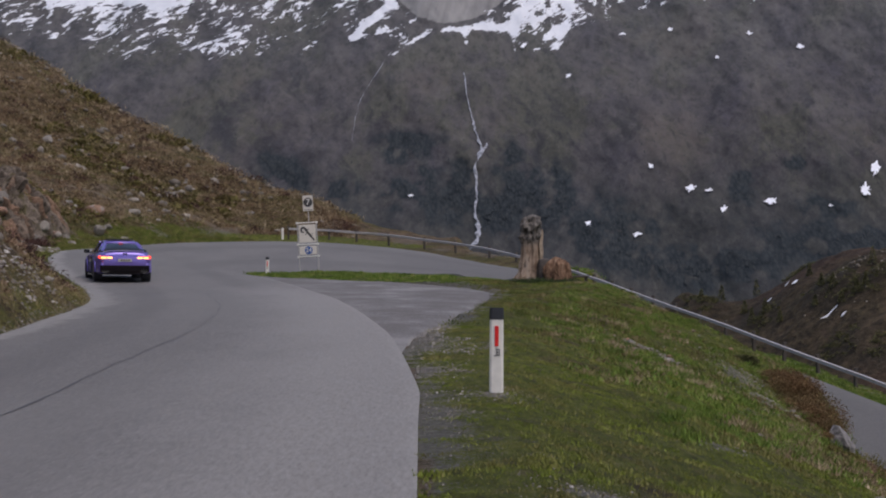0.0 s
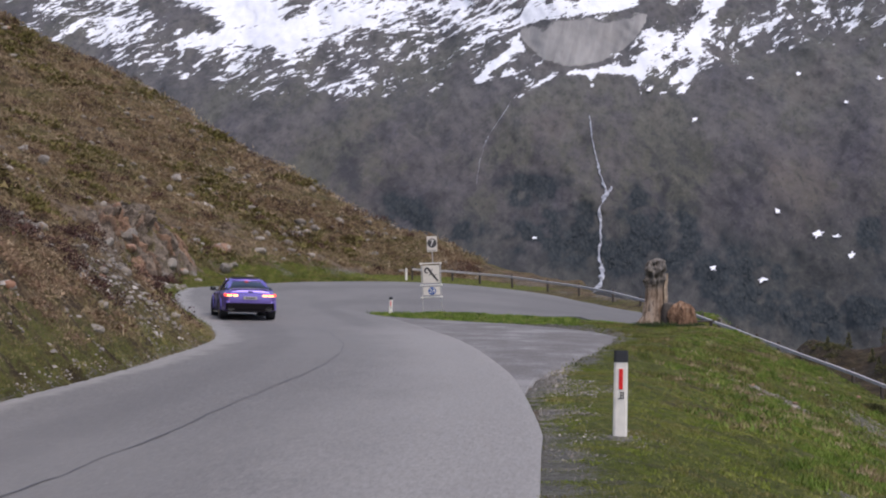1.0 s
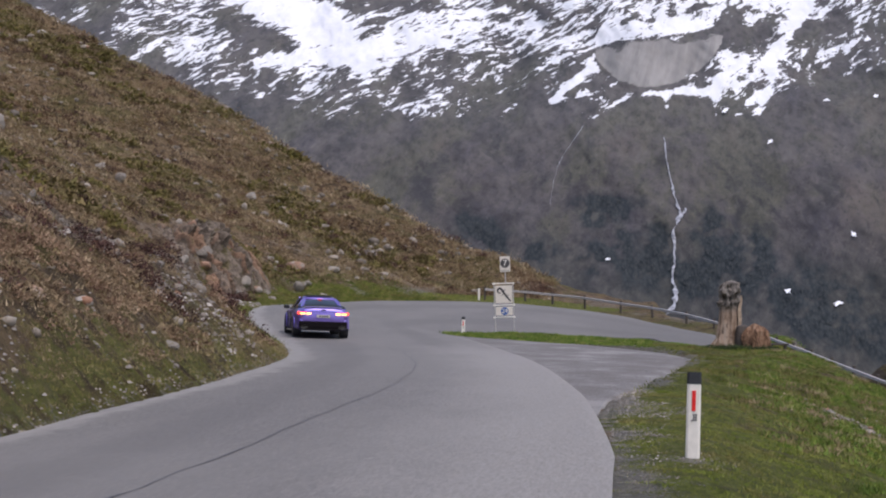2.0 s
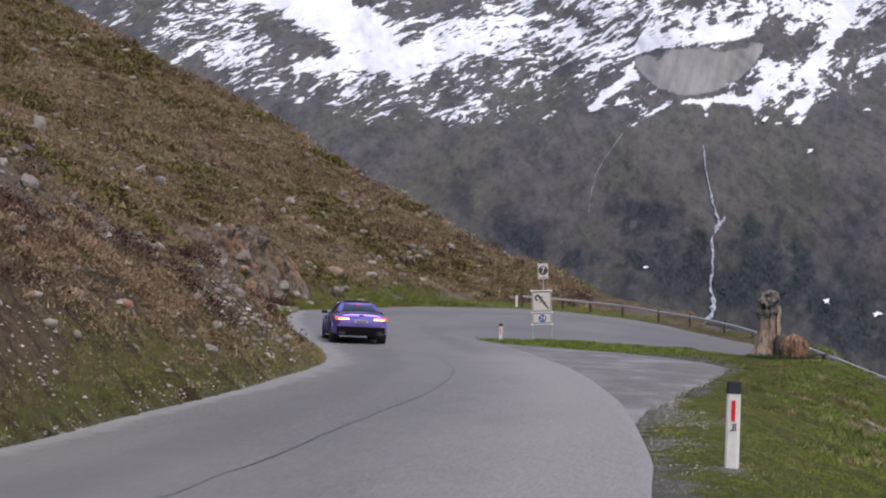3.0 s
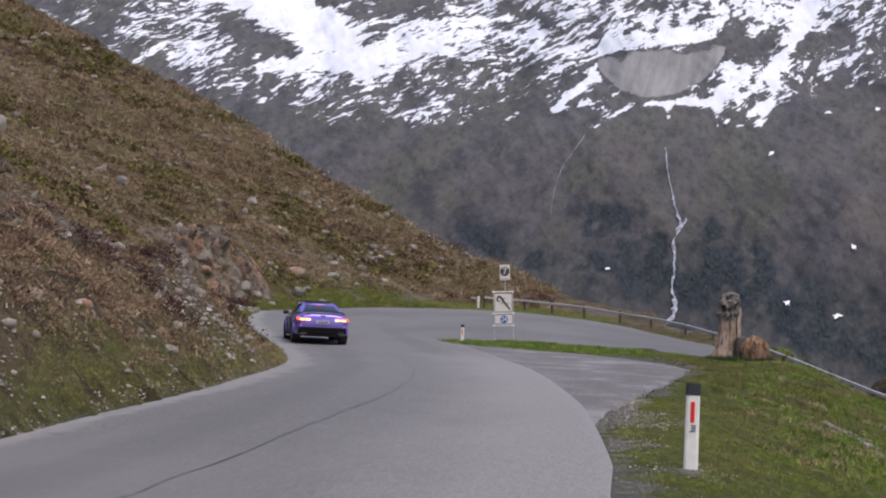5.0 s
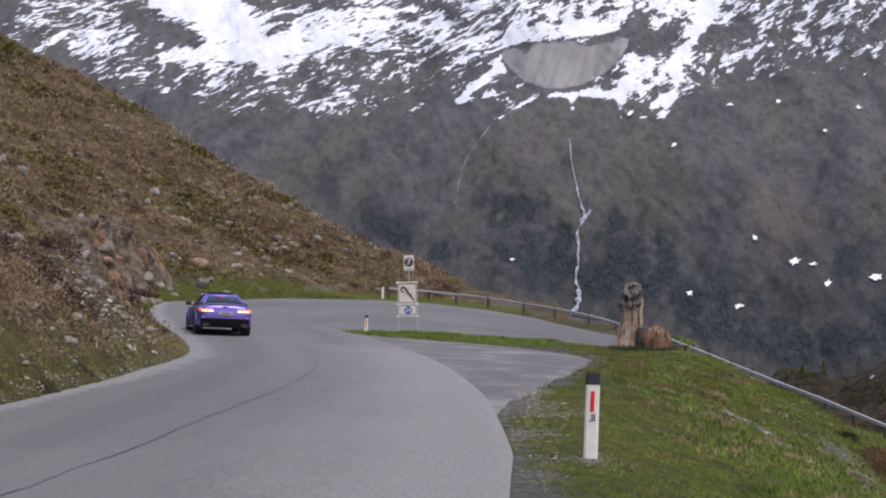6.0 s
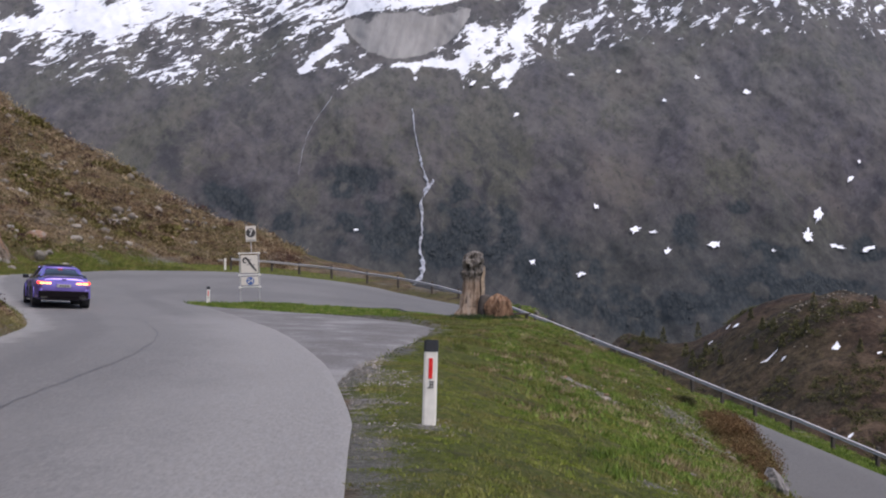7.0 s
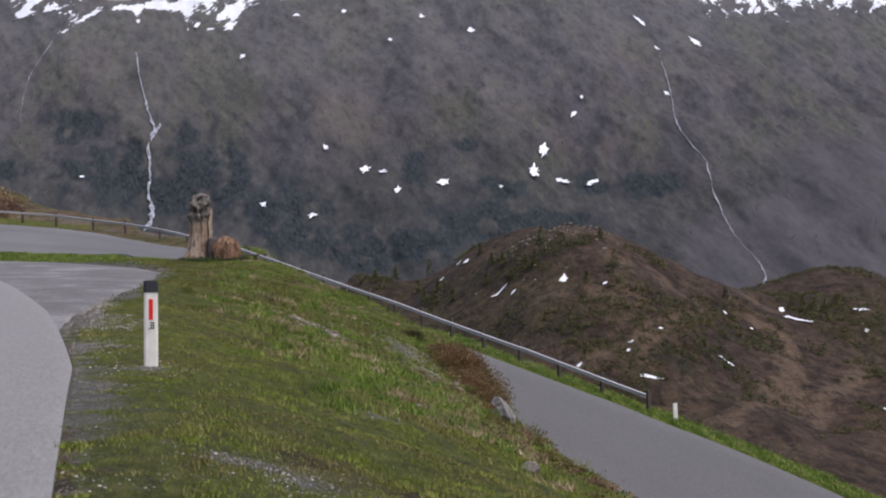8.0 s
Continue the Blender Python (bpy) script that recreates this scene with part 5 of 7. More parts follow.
def stone_mesh(seed, sub=2, flat=0.7):
    rng = np.random.RandomState(seed)
    bm = bmesh.new()
    bmesh.ops.create_icosphere(bm, subdivisions=sub, radius=0.5)
    cuts = [(Vector(rng.randn(3)).normalized(), rng.uniform(0.26, 0.42)) for _ in range(7)]
    for v in bm.verts:
        for n, d in cuts:
            over = v.co.dot(n) - d
            if over > 0:
                v.co -= n * over * 0.9
        v.co *= 1 + 0.12 * noise.noise(v.co * 3.1 + Vector((seed, 0, 0)))
        v.co.z *= flat
    me = bpy.data.meshes.new("rock")
    bm.to_mesh(me)
    bm.free()
    me.materials.append(STONE)
    return me


STONES = [stone_mesh(i + 1, 2, f) for i, f in enumerate((0.6, 0.8, 0.7, 0.95, 0.55, 0.75))]


def rock(x, y, size, label, tall=1.0, group="rocks on the slope", sink=0.25, pick=None, z=None):
    ob = new("rock", STONES[random.randrange(6) if pick is None else pick])
    if z is None:
        z = ground_at(x, y)
    ob.matrix_world = Matrix.Translation((x, y, z + size * (0.5 * tall - sink) * 0.7)) @ pose(0, 0, 0, random.uniform(-15, 15), random.uniform(-15, 15), random.uniform(0, 360)) @ Matrix.Diagonal((size, size * random.uniform(0.7, 1.0), size * tall, 1))
    return tagged(ob, label, "rock", group)


LABELS = ["pale grey angular rock lying in brown heath", "rusty brown rock half sunk in the heath", "small grey stone on the steep bank", "lichen-spotted grey boulder in dry grass"]
rng = np.random.RandomState(11)
# field of rocks over the hillside and its cut bank
n = 2600
yy = 16 + 100 * rng.rand(n) ** 1.15
dd = rng.gamma(1.5, 3.6, n) + 0.3
xo = np.interp(yy, outer[:17 * N, 1], outer[:17 * N, 0])
xx = xo - dd
zz = terrain(xx, yy)[0]
keep = 0
for x, y, z, d in zip(xx, yy, zz, dd):
    dist = math.hypot(x, y)
    if keep >= 230:
        break
    if float(cover(np.float64(x), np.float64(y))) > -0.02 and rng.rand() < 0.88 or d < 1.2 and rng.rand() < 0.8:
        continue
    size = min(1.1, 0.09 + rng.gamma(1.0, 0.085) * (0.55 + dist / 55))
    label = LABELS[1] if rng.rand() < 0.16 else LABELS[0 if size > 0.35 else 2]
    rock(x, y, size, label, rng.uniform(0.7, 1.15), z=z, sink=0.33)
    keep += 1
# rock outcrop above the back of the bend
def outcrop():
    k = Mat("rusty_broken_rock", 0.9, spec=0.2)
    n, fine = k.noise(0.9, 6, 0.65), k.noise(6, 7, 0.72)
    c = k.ramp(fine, [(0.3, (0.080, 0.062, 0.047)), (0.7, (0.27, 0.218, 0.170))])
    pick = k.math("ADD", k.attr("block"), k.math("MULTIPLY", k.math("SUBTRACT", n, 0.5), 0.5))
    c = k.mix(k.span(pick, 0.62, 0.82, 0.0, 0.8), c, k.ramp(fine, [(0.3, (0.15, 0.078, 0.045)), (0.7, (0.36, 0.22, 0.14))]))
    c = k.mix(k.span(k.noise(2.5, 5, 0.7), 0.36, 0.46, 0.7, 0.0), c, (0.040, 0.030, 0.022))
    c = k.mix(k.span(k.noise(0.7, 6, 0.7), 0.55, 0.66, 0.0, 0.8), c, (0.115, 0.098, 0.040))
    c = k.mix(k.math("MULTIPLY", k.attr("joint"), 0.85), c, (0.050, 0.038, 0.028))
    k.color(c)
    k.bump(k.math("ADD", n, fine), 0.9, 0.12)
    g = np.random.RandomState(31)
    nu, nv = 150, 46
    U, V = np.meshgrid(np.linspace(0, 1, nu), np.linspace(0, 1, nv))
    U, V = U + g.normal(0, 0.0012, U.shape), V + g.normal(0, 0.004, V.shape)
    along, up = 20.0 * U, 6.0 * V
    y = 95.0 + along * 0.75
    edge = np.interp(y.ravel(), outer[:17 * N, 1], outer[:17 * N, 0]).reshape(y.shape)
    x = edge - 2.8 - up * (0.85 + 0.3 * FIELD.fbm(along / 4, along / 7, 3))
    z = terrain(x.ravel(), y.ravel())[0].reshape(x.shape)
    # broken blocks: each cell has its own height and tilt, with dark joints between
    sa, su = g.uniform(0, 20, 190), g.uniform(0, 6, 190)
    hh_bias = 0.2 * np.sin(su * 2.1)
    hh, ta, tu = g.uniform(0, 1, 190), g.normal(0, 0.30, 190), g.normal(-0.1, 0.25, 190)
    near, second, cell = np.full(U.shape, 99.0), np.full(U.shape, 99.0), np.zeros(U.shape, int)
    for i in range(190):
        e = np.hypot((along - sa[i]) * 0.8, up - su[i])
        closer = e < near
        second = np.where(closer, near, np.minimum(second, e))
        cell[closer] = i
        near = np.minimum(near, e)
    joint = 1 - sstep(second - near, 0.0, 0.16)
    block = 0.75 * hh[cell] + hh_bias[cell] + ta[cell] * (along - sa[cell]) + tu[cell] * (up - su[cell])
    shown = np.clip(FIELD.fbm(along / 5 + 4, up / 3, 3) + 0.8, 0, 1)
    rim = np.clip(np.minimum(np.minimum(U, 1 - U) * 6, np.minimum(V * 4, (1 - V) * 3)), 0, 1) * shown
    z = z - 0.25 + rim * (0.30 + 0.85 * np.clip(block, -0.2, 1.0) - 0.35 * joint + 0.55 * FIELD.fbm(along * 2.6, up * 2.6, 4))
    x = x + rim * (0.5 * FIELD.fbm(along * 2.4 + 9, up * 3.0, 4) + 0.9 * np.clip(block, -0.3, 1.0) - 0.45 * joint)
    i = np.arange(nu * nv).reshape(nv, nu)
    f = np.stack([i[:-1, :-1], i[1:, :-1], i[1:, 1:], i[:-1, 1:]], -1).reshape(-1, 4)
    me = mesh_of("rock_outcrop", np.stack([x, y, z], -1).reshape(-1, 3), f, k.m, smooth=False)
    a = me.attributes.new("block", "FLOAT", "POINT")
    a.data.foreach_set("value", g.rand(190)[cell].astype(np.float32).ravel())
    a = me.attributes.new("joint", "FLOAT", "POINT")
    a.data.foreach_set("value", joint.astype(np.float32).ravel())
    return tagged(new("rock_outcrop", me), "broken rusty rock outcrop above the grass verge", "rock outcrop")


outcrop()
for i in range(26):
    y = rng.uniform(95, 118)
    x = np.interp(y, outer[:17 * N, 1], outer[:17 * N, 0]) - rng.uniform(2.6, 8.5)
    rock(x, y, rng.uniform(0.35, 1.0), "broken rusty rock of the outcrop above the bend", rng.uniform(0.7, 1.2), "outcrop rocks", 0.05)
# notable single rocks
for x, y, size, tall, label in ((-44.6, 123.0, 1.25, 1.7, "upright grey rock slab standing in heath"), (-11.14, 30.2, 0.42, 0.9, LABELS[3]), (-9.3, 24.8, 0.28, 0.8, LABELS[3]), (-35.8, 122.7, 1.3, 0.9, LABELS[3]), (-37.6, 124.1, 0.9, 1.0, LABELS[0]),
                                (-22.2, 116.0, 1.5, 0.8, LABELS[1]), (-20.6, 121.5, 1.0, 0.7, LABELS[0]), (-20.0, 133.8, 1.3, 0.8, LABELS[3]), (-14.5, 136.5, 0.9, 0.7, LABELS[0]), (-29.6, 136.9, 1.2, 0.7, LABELS[3]), (-8.0, 30.6, 0.4, 0.7, LABELS[0])):
    rock(x, y, size, label, tall)
boulder = rock(8.45, 39.0, 0.95, "large pale grey boulder on the brow above the lower road", 1.0, "rocks on the meadow brow", 0.10, 3, z=-3.68)
GREY_STONE = plain("pale_grey_gneiss", (0.155, 0.140, 0.128), 0.9, vary=0.9, scale=8)
boulder.data = boulder.data.copy()
boulder.data.materials[0] = GREY_STONE
rock(4.83, 20.3, 0.24, "white rounded stone on the brow of the meadow", 0.9, "rocks on the meadow brow", 0.2, 1)
rock(8.0, 37.0, 0.28, LABELS[1], 0.8, "rocks on the meadow brow", 0.3)
rock(7.3, 38.5, 0.55, LABELS[1], 0.7, "rocks on the meadow brow", 0.3)
for i in range(26):
    u = rng.rand()
    rock(3.55 + 1.6 * u + rng.normal(0, 0.12), 43.5 - 1.4 * u + rng.normal(0, 0.25), rng.uniform(0.10, 0.24), "grey stone in a strip of rubble in the turf", rng.uniform(0.4, 0.7), "rocks on the meadow brow", 0.15)
for i in range(34):
    y = rng.uniform(22, 64)
    x = 8.4 - 2.6 * rng.rand() ** 1.6 if rng.rand() < 0.8 else 4.4 + rng.normal(0, 0.35)
    rock(x, y, rng.uniform(0.06, 0.22), LABELS[2], rng.uniform(0.5, 0.8), "rocks on the meadow brow", 0.2)


# ---- plants as scattered stuff ----
def fast_mesh(name, verts, tris, material):
    me = bpy.data.meshes.new(name)
    verts, tris = np.asarray(verts, np.float32), np.asarray(tris, np.int32)
    me.vertices.add(len(verts))
    me.vertices.foreach_set("co", verts.ravel())
    me.loops.add(tris.size)
    me.loops.foreach_set("vertex_index", tris.ravel())
    me.polygons.add(len(tris))
    me.polygons.foreach_set("loop_start", np.arange(0, tris.size, 3, dtype=np.int32))
    me.materials.append(material)
    me.update(calc_edges=True)
    return me


def blades(x, y, z, h, w, lean, per, spread, rng):
    """Leaning grass blades, a slim triangle each, in tufts at the given places."""
    n = len(x) * per
    bx = np.repeat(x, per) + rng.normal(0, 1, n) * np.repeat(spread, per)
    by = np.repeat(y, per) + rng.normal(0, 1, n) * np.repeat(spread, per)
    bz = np.repeat(z, per) - 0.02
    hh = np.repeat(h, per) * rng.uniform(0.55, 1.25, n)
    ww = np.repeat(w, per) * rng.uniform(0.7, 1.3, n) * 0.7
    a = rng.uniform(0, 2 * np.pi, n)
    b = rng.uniform(0, 2 * np.pi, n)
    l = lean * rng.uniform(0.2, 1.2, n) * hh * 0.8
    base = np.stack([bx, by, bz], 1)
    tip = np.stack([np.cos(b) * l, np.sin(b) * l, hh], 1)
    u = np.stack([np.cos(a) * ww, np.sin(a) * ww, 0 * ww], 1)
    return np.stack([base - u, base + u, base + tip], 1).reshape(-1, 3), np.arange(n * 3).reshape(-1, 3)


def plant_material(name, stops, patch=None, own=0.6, mottle=1.6):
    k = Mat(name, 0.75, spec=0.25)
    blend = k.span(k.noise(mottle, 5, 0.65, k.at((1, 0.22, 1))), 0.30, 0.70, 0.0, 1.0 - own)
    c = k.ramp(k.math("ADD", k.math("MULTIPLY", k.island(), own), blend), stops)
    if patch:
        c = k.mix(k.span(k.noise(patch[0], 4, 0.6), 0.45, 0.62, 0.0, 0.85), c, k.ramp(k.island(), patch[1]))
    k.color(c)
    return k.m


GRASS = plant_material("green_turf_blades", [(0.0, (0.085, 0.108, 0.014)), (0.4, (0.150, 0.188, 0.022)), (0.7, (0.22, 0.245, 0.042)), (1.0, (0.33, 0.295, 0.11))],
                       (0.7, [(0.0, (0.115, 0.100, 0.026)), (0.6, (0.195, 0.165, 0.052)), (1.0, (0.31, 0.25, 0.12))]), 0.4, 3.4)
LUSH = plant_material("lush_green_blades", [(0.0, (0.045, 0.078, 0.012)), (0.35, (0.095, 0.150, 0.018)), (0.65, (0.155, 0.220, 0.032)), (0.85, (0.25, 0.245, 0.075)), (1.0, (0.38, 0.30, 0.16))], own=0.35, mottle=2.6)
STRAW = plant_material("dry_straw_grass", [(0.0, (0.13, 0.092, 0.048)), (0.5, (0.30, 0.222, 0.128)), (1.0, (0.52, 0.41, 0.27))], (0.4, [(0.0, (0.13, 0.105, 0.040)), (1.0, (0.30, 0.235, 0.11))]), 0.28, 2.6)
HEATHER = plant_material("brown_heather", [(0.0, (0.066, 0.034, 0.024)), (0.35, (0.175, 0.104, 0.066)), (0.7, (0.32, 0.215, 0.135)), (1.0, (0.47, 0.355, 0.235))], (0.5, [(0.0, (0.13, 0.096, 0.050)), (1.0, (0.33, 0.245, 0.145))]), 0.28, 2.4)
JUNIPER = plant_material("dark_juniper", [(0.0, (0.038, 0.042, 0.015)), (0.6, (0.082, 0.080, 0.028)), (1.0, (0.15, 0.125, 0.050))])
OLIVE = plant_material("olive_juniper_mat", [(0.0, (0.070, 0.064, 0.015)), (0.6, (0.140, 0.120, 0.030)), (1.0, (0.22, 0.172, 0.055))], (0.5, [(0.0, (0.09, 0.066, 0.028)), (1.0, (0.20, 0.15, 0.066))]))
RUSSET = plant_material("russet_dwarf_shrub", [(0.0, (0.070, 0.038, 0.017)), (0.6, (0.165, 0.095, 0.042)), (1.0, (0.26, 0.165, 0.075))], (0.8, [(0.0, (0.07, 0.055, 0.018)), (1.0, (0.16, 0.12, 0.045))]))


def stuff(name, v, t, material, label, category):
    return tagged(new(name, fast_mesh(name, v, t, material)), label, category, kind="stuff")


def meadow_spots(n, x0, x1, y0, y1, rng, power=1.0):
    x, y = rng.uniform(x0, x1, n), y0 + (y1 - y0) * rng.rand(n) ** power
    z, lush, bare = terrain(x, y)
    ok = inside(INNER_SIDE, x, y) & ~inside(LAYBY_POLY, x, y) & ~inside(ROAD_POLY, x, y)
    mid = FIELD.fbm(x / 0.9, y / 0.9, 4)
    ok &= bare + 0.8 * mid + 0.5 * (rng.rand(n) - 0.5) < 0.50
    d_l, _ = nearest(inner[turn_row:], x, y)
    ok &= d_l > 0.7
    return x[ok], y[ok], z[ok], d_l[ok]


rng = np.random.RandomState(5)
# short turf of the meadow
x, y, z, _ = meadow_spots(105000, -0.3, 9.5, 7, 34, rng)
tuft = FIELD.fbm(x / 0.34 + 4, y / 0.34, 3) + 0.5 * FIELD.fbm(x / 1.9, y / 1.9 + 8, 3)
ok = tuft > -0.25 + 0.5 * (rng.rand(len(x)) - 0.5)
x, y, z, tuft = x[ok], y[ok], z[ok], tuft[ok]
v1, t1 = blades(x, y, z, 0.030 + 0.035 * np.clip(tuft, 0, 0.6), np.full(len(x), 0.010), 0.8, 5, np.full(len(x), 0.035), rng)
x, y, z, _ = meadow_spots(60000, -0.2, 11.0, 34, 74, rng)
tuft = FIELD.fbm(x / 0.6 + 4, y / 0.6, 3) + 0.5 * FIELD.fbm(x / 2.6, y / 2.6 + 8, 3)
ok = tuft > -0.12 + 0.25 * (rng.rand(len(x)) - 0.5)
x, y, z, tuft = x[ok], y[ok], z[ok], tuft[ok]
v2, t2 = blades(x, y, z, 0.025 + 0.16 * np.clip(tuft, 0, 0.6), np.full(len(x), 0.014), 0.9, 5, np.full(len(x), 0.09), rng)
BROW_GRASS = plant_material("mixed_brow_blades", [(0.0, (0.036, 0.050, 0.010)), (0.35, (0.085, 0.108, 0.015)), (0.6, (0.140, 0.165, 0.024)), (0.8, (0.20, 0.185, 0.055)), (1.0, (0.30, 0.235, 0.12))], (0.8, [(0.0, (0.085, 0.072, 0.022)), (1.0, (0.20, 0.155, 0.06))]), 0.35, 2.2)
stuff("brow_grass", v2, t2, BROW_GRASS, "uneven green and brown grass sloping to the brow", "grass")
stuff("meadow_grass", v1, t1, GRASS, "short green and yellowish alpine turf on the verge", "grass")
# taller tufts towards the brow
x, y, z, _ = meadow_spots(16000, 1.5, 11.0, 22, 74, rng)
crest = np.interp(y, [20, 40, 58, 66, 76], [2.0, 2.6, 4.2, 5.0, 3.0])
ok = (x > crest + rng.normal(0, 0.6, len(x))) & (FIELD.fbm(x / 1.4 + 9, y / 1.4, 3) > -0.04)
x, y, z = x[ok], y[ok], z[ok]
v, t = blades(x, y, z, rng.uniform(0.04, 0.11, len(x)), np.full(len(x), 0.018), 1.5, 9, np.full(len(x), 0.08), rng)
stuff("tall_grass", v, t, LUSH, "lush green grass tufts on the brow", "grass")
ok = (FIELD.fbm(x / 0.6 + 30, y / 0.6, 3) > 0.33)
v, t = blades(x[ok], y[ok], z[ok], rng.uniform(0.05, 0.13, ok.sum()), np.full(ok.sum(), 0.018), 1.4, 10, np.full(ok.sum(), 0.10), rng)
stuff("straw_tufts", v, t, STRAW, "pale dry grass tufts on the brow", "grass")
# lush hummocks on the brow, with straw-coloured ones among them
x, y, z, _ = meadow_spots(9000, 1.6, 10.5, 19, 68, rng)
crest = np.interp(y, [19, 28, 40, 58, 66, 76], [2.6, 2.4, 2.5, 4.0, 4.8, 3.0])
field = FIELD.fbm(x / 0.9 + 19, y / 1.3 + 2, 4)
ok = (x > crest + rng.normal(0, 0.5, len(x))) & (field + 0.2 * rng.rand(len(x)) > 0.26)
x, y, z = x[ok], y[ok], z[ok]
for px, py, rx, ry in WORN:
    ok = np.hypot((x - px) / rx, (y - py) / ry) > 1.2
    x, y, z = x[ok], y[ok], z[ok]
pale = (FIELD.fbm(x / 1.0 + 44, y / 1.4 + 17, 3) > 0.07) & (rng.rand(len(x)) < 0.8)
for pick, mtl, word in ((~pale, LUSH, "lush green grass hummocks on the brow"), (pale, STRAW, "straw-coloured dry grass hummocks on the brow")):
    m = pick.sum()
    v, t = blades(x[pick], y[pick], z[pick], rng.uniform(0.04, 0.12, m), np.full(m, 0.011), 1.1, 70, rng.uniform(0.07, 0.17, m), rng)
    stuff("hummock_grass", v, t, mtl, word, "grass")
# fresh grass between the lower arm and its guard rail
k = rng.randint(int(21.3 * N), len(outer) - 3 * N, 14000)
d = rng.uniform(0.15, 2.5, 14000)
tangent = np.gradient(outer, axis=0)[k]
tangent /= np.linalg.norm(tangent, axis=1)[:, None]
x, y = outer[k, 0] - tangent[:, 1] * d + rng.normal(0, 0.3, 14000), outer[k, 1] + tangent[:, 0] * d + rng.normal(0, 0.3, 14000)
ok = ~inside(ROAD_POLY, x, y)
x, y = x[ok], y[ok]
v, t = blades(x, y, terrain(x, y)[0], rng.uniform(0.05, 0.12, len(x)), np.full(len(x), 0.022), 1.2, 6, np.full(len(x), 0.10), rng)
stuff("rail_grass", v, t, LUSH, "fresh green grass under the guard rail", "grass")
# island in the bend
n = 16000
x, y = rng.uniform(-9, 6, n), rng.uniform(63, 84.5, n)
z, lush, bare = terrain(x, y)
ok = inside(INNER_SIDE, x, y) & ~inside(LAYBY_POLY, x, y) & ~inside(ROAD_POLY, x, y)
x, y, z = x[ok], y[ok], z[ok]
tall = np.where(x > 0.5, 0.45, 1.0) * (0.75 + 1.1 * np.clip(FIELD.fbm(x / 0.8, y / 0.8, 3), -0.4, 0.6))
v, t = blades(x, y, z, rng.uniform(0.05, 0.14, len(x)) * tall, np.full(len(x), 0.024), 1.0, 7, np.full(len(x), 0.09), rng)
stuff("island_grass", v, t, LUSH, "green grass strip on the island of the bend", "grass")


def hill_spots(n, d0, d1, y0, y1, rng, last=18):
    """Places at a distance outside the outer edge of the road."""
    y = rng.uniform(y0, y1, n)
    d = d0 + (d1 - d0) * rng.rand(n) ** 1.3
    x = np.interp(y, outer[:last * N, 1], outer[:last * N, 0]) - d
    z, lush, bare = terrain(x, y)
    ok = ~inside(ROAD_POLY, x, y)
    return x[ok], y[ok], z[ok], d[ok], bare[ok]


def on_outcrop(x, y):
    edge = np.interp(y, outer[:17 * N, 1], outer[:17 * N, 0])
    return (y > 96) & (y < 109) & (x < edge - 3.0) & (x > edge - 7.6)


def slope_spots(n, rng, y0=13, y1=172):
    """Places all over the hillside, denser towards the road."""
    u = rng.rand(n)
    y = y0 + (y1 - y0) * u ** 1.25
    x = -6.5 - (72 - 30 * (1 - u)) * rng.rand(n) ** 1.2
    edge = np.interp(y, outer[:17 * N, 1], outer[:17 * N, 0])
    ok = ~inside(ROAD_POLY, x, y) & ((y > 126) | (x < edge - 0.5)) & (((x + 2) * 29 + (y - 136) * 55) / 62.2 < 7) & (~on_outcrop(x, y) | (rng.rand(n) < 0.15))
    x, y = x[ok], y[ok]
    z, lush, bare = terrain(x, y)
    return x, y, z, lush, bare


# verge below the hill and outside the bend
x, y, z, d, bare = hill_spots(42000, 0.12, 4.8, 12, 127, rng)
ok = rng.rand(len(x)) > 0.95 * sstep(d + 0.9 * FIELD.fbm(x / 1.5, y / 1.5, 3), 0.5, 1.5) * (1 - sstep(y, 60, 72))
x, y, z = x[ok], y[ok], z[ok]
k = 0.6 + y / 60
v, t = blades(x, y, z, rng.uniform(0.022, 0.06, len(x)) * k, 0.007 * k, 1.1, 8, 0.07 * k, rng)
VERGE = plant_material("dull_verge_blades", [(0.0, (0.080, 0.076, 0.018)), (0.45, (0.170, 0.155, 0.038)), (0.75, (0.27, 0.230, 0.090)), (1.0, (0.42, 0.335, 0.19))], (0.9, [(0.0, (0.135, 0.098, 0.050)), (1.0, (0.36, 0.265, 0.155))]), 0.30, 2.6)
split = np.repeat(y > 57 + 6 * FIELD.fbm(x / 3, y / 3, 2), 8)
live = v.reshape(-1, 3, 3)
for pick, mtl, word in ((~split, VERGE, "dull olive roadside grass below the cut bank"), (split, BROW_GRASS, "green roadside grass round the back of the bend")):
    stuff("verge_grass", live[pick].reshape(-1, 3), np.arange(pick.sum() * 3).reshape(-1, 3), mtl, word, "grass")
# dry grass over the hillside
x, y, z, lush, bare = slope_spots(90000, rng)
ok = (bare + 0.5 * FIELD.fbm(x / 1.6, y / 1.6, 3) < 0.42) & ((cover(x, y) > -0.02) | (y > 95)) & (lush < 0.5)
x, y, z = x[ok], y[ok], z[ok]
k = 0.7 + np.hypot(x, y) / 60
v, t = blades(x, y, z, rng.uniform(0.05, 0.12, len(x)) * k, 0.015 * k, 1.4, 5, 0.09 * k, rng)
stuff("dry_hill_grass", v, t, STRAW, "dry yellow-brown grass on the hillside", "grass")


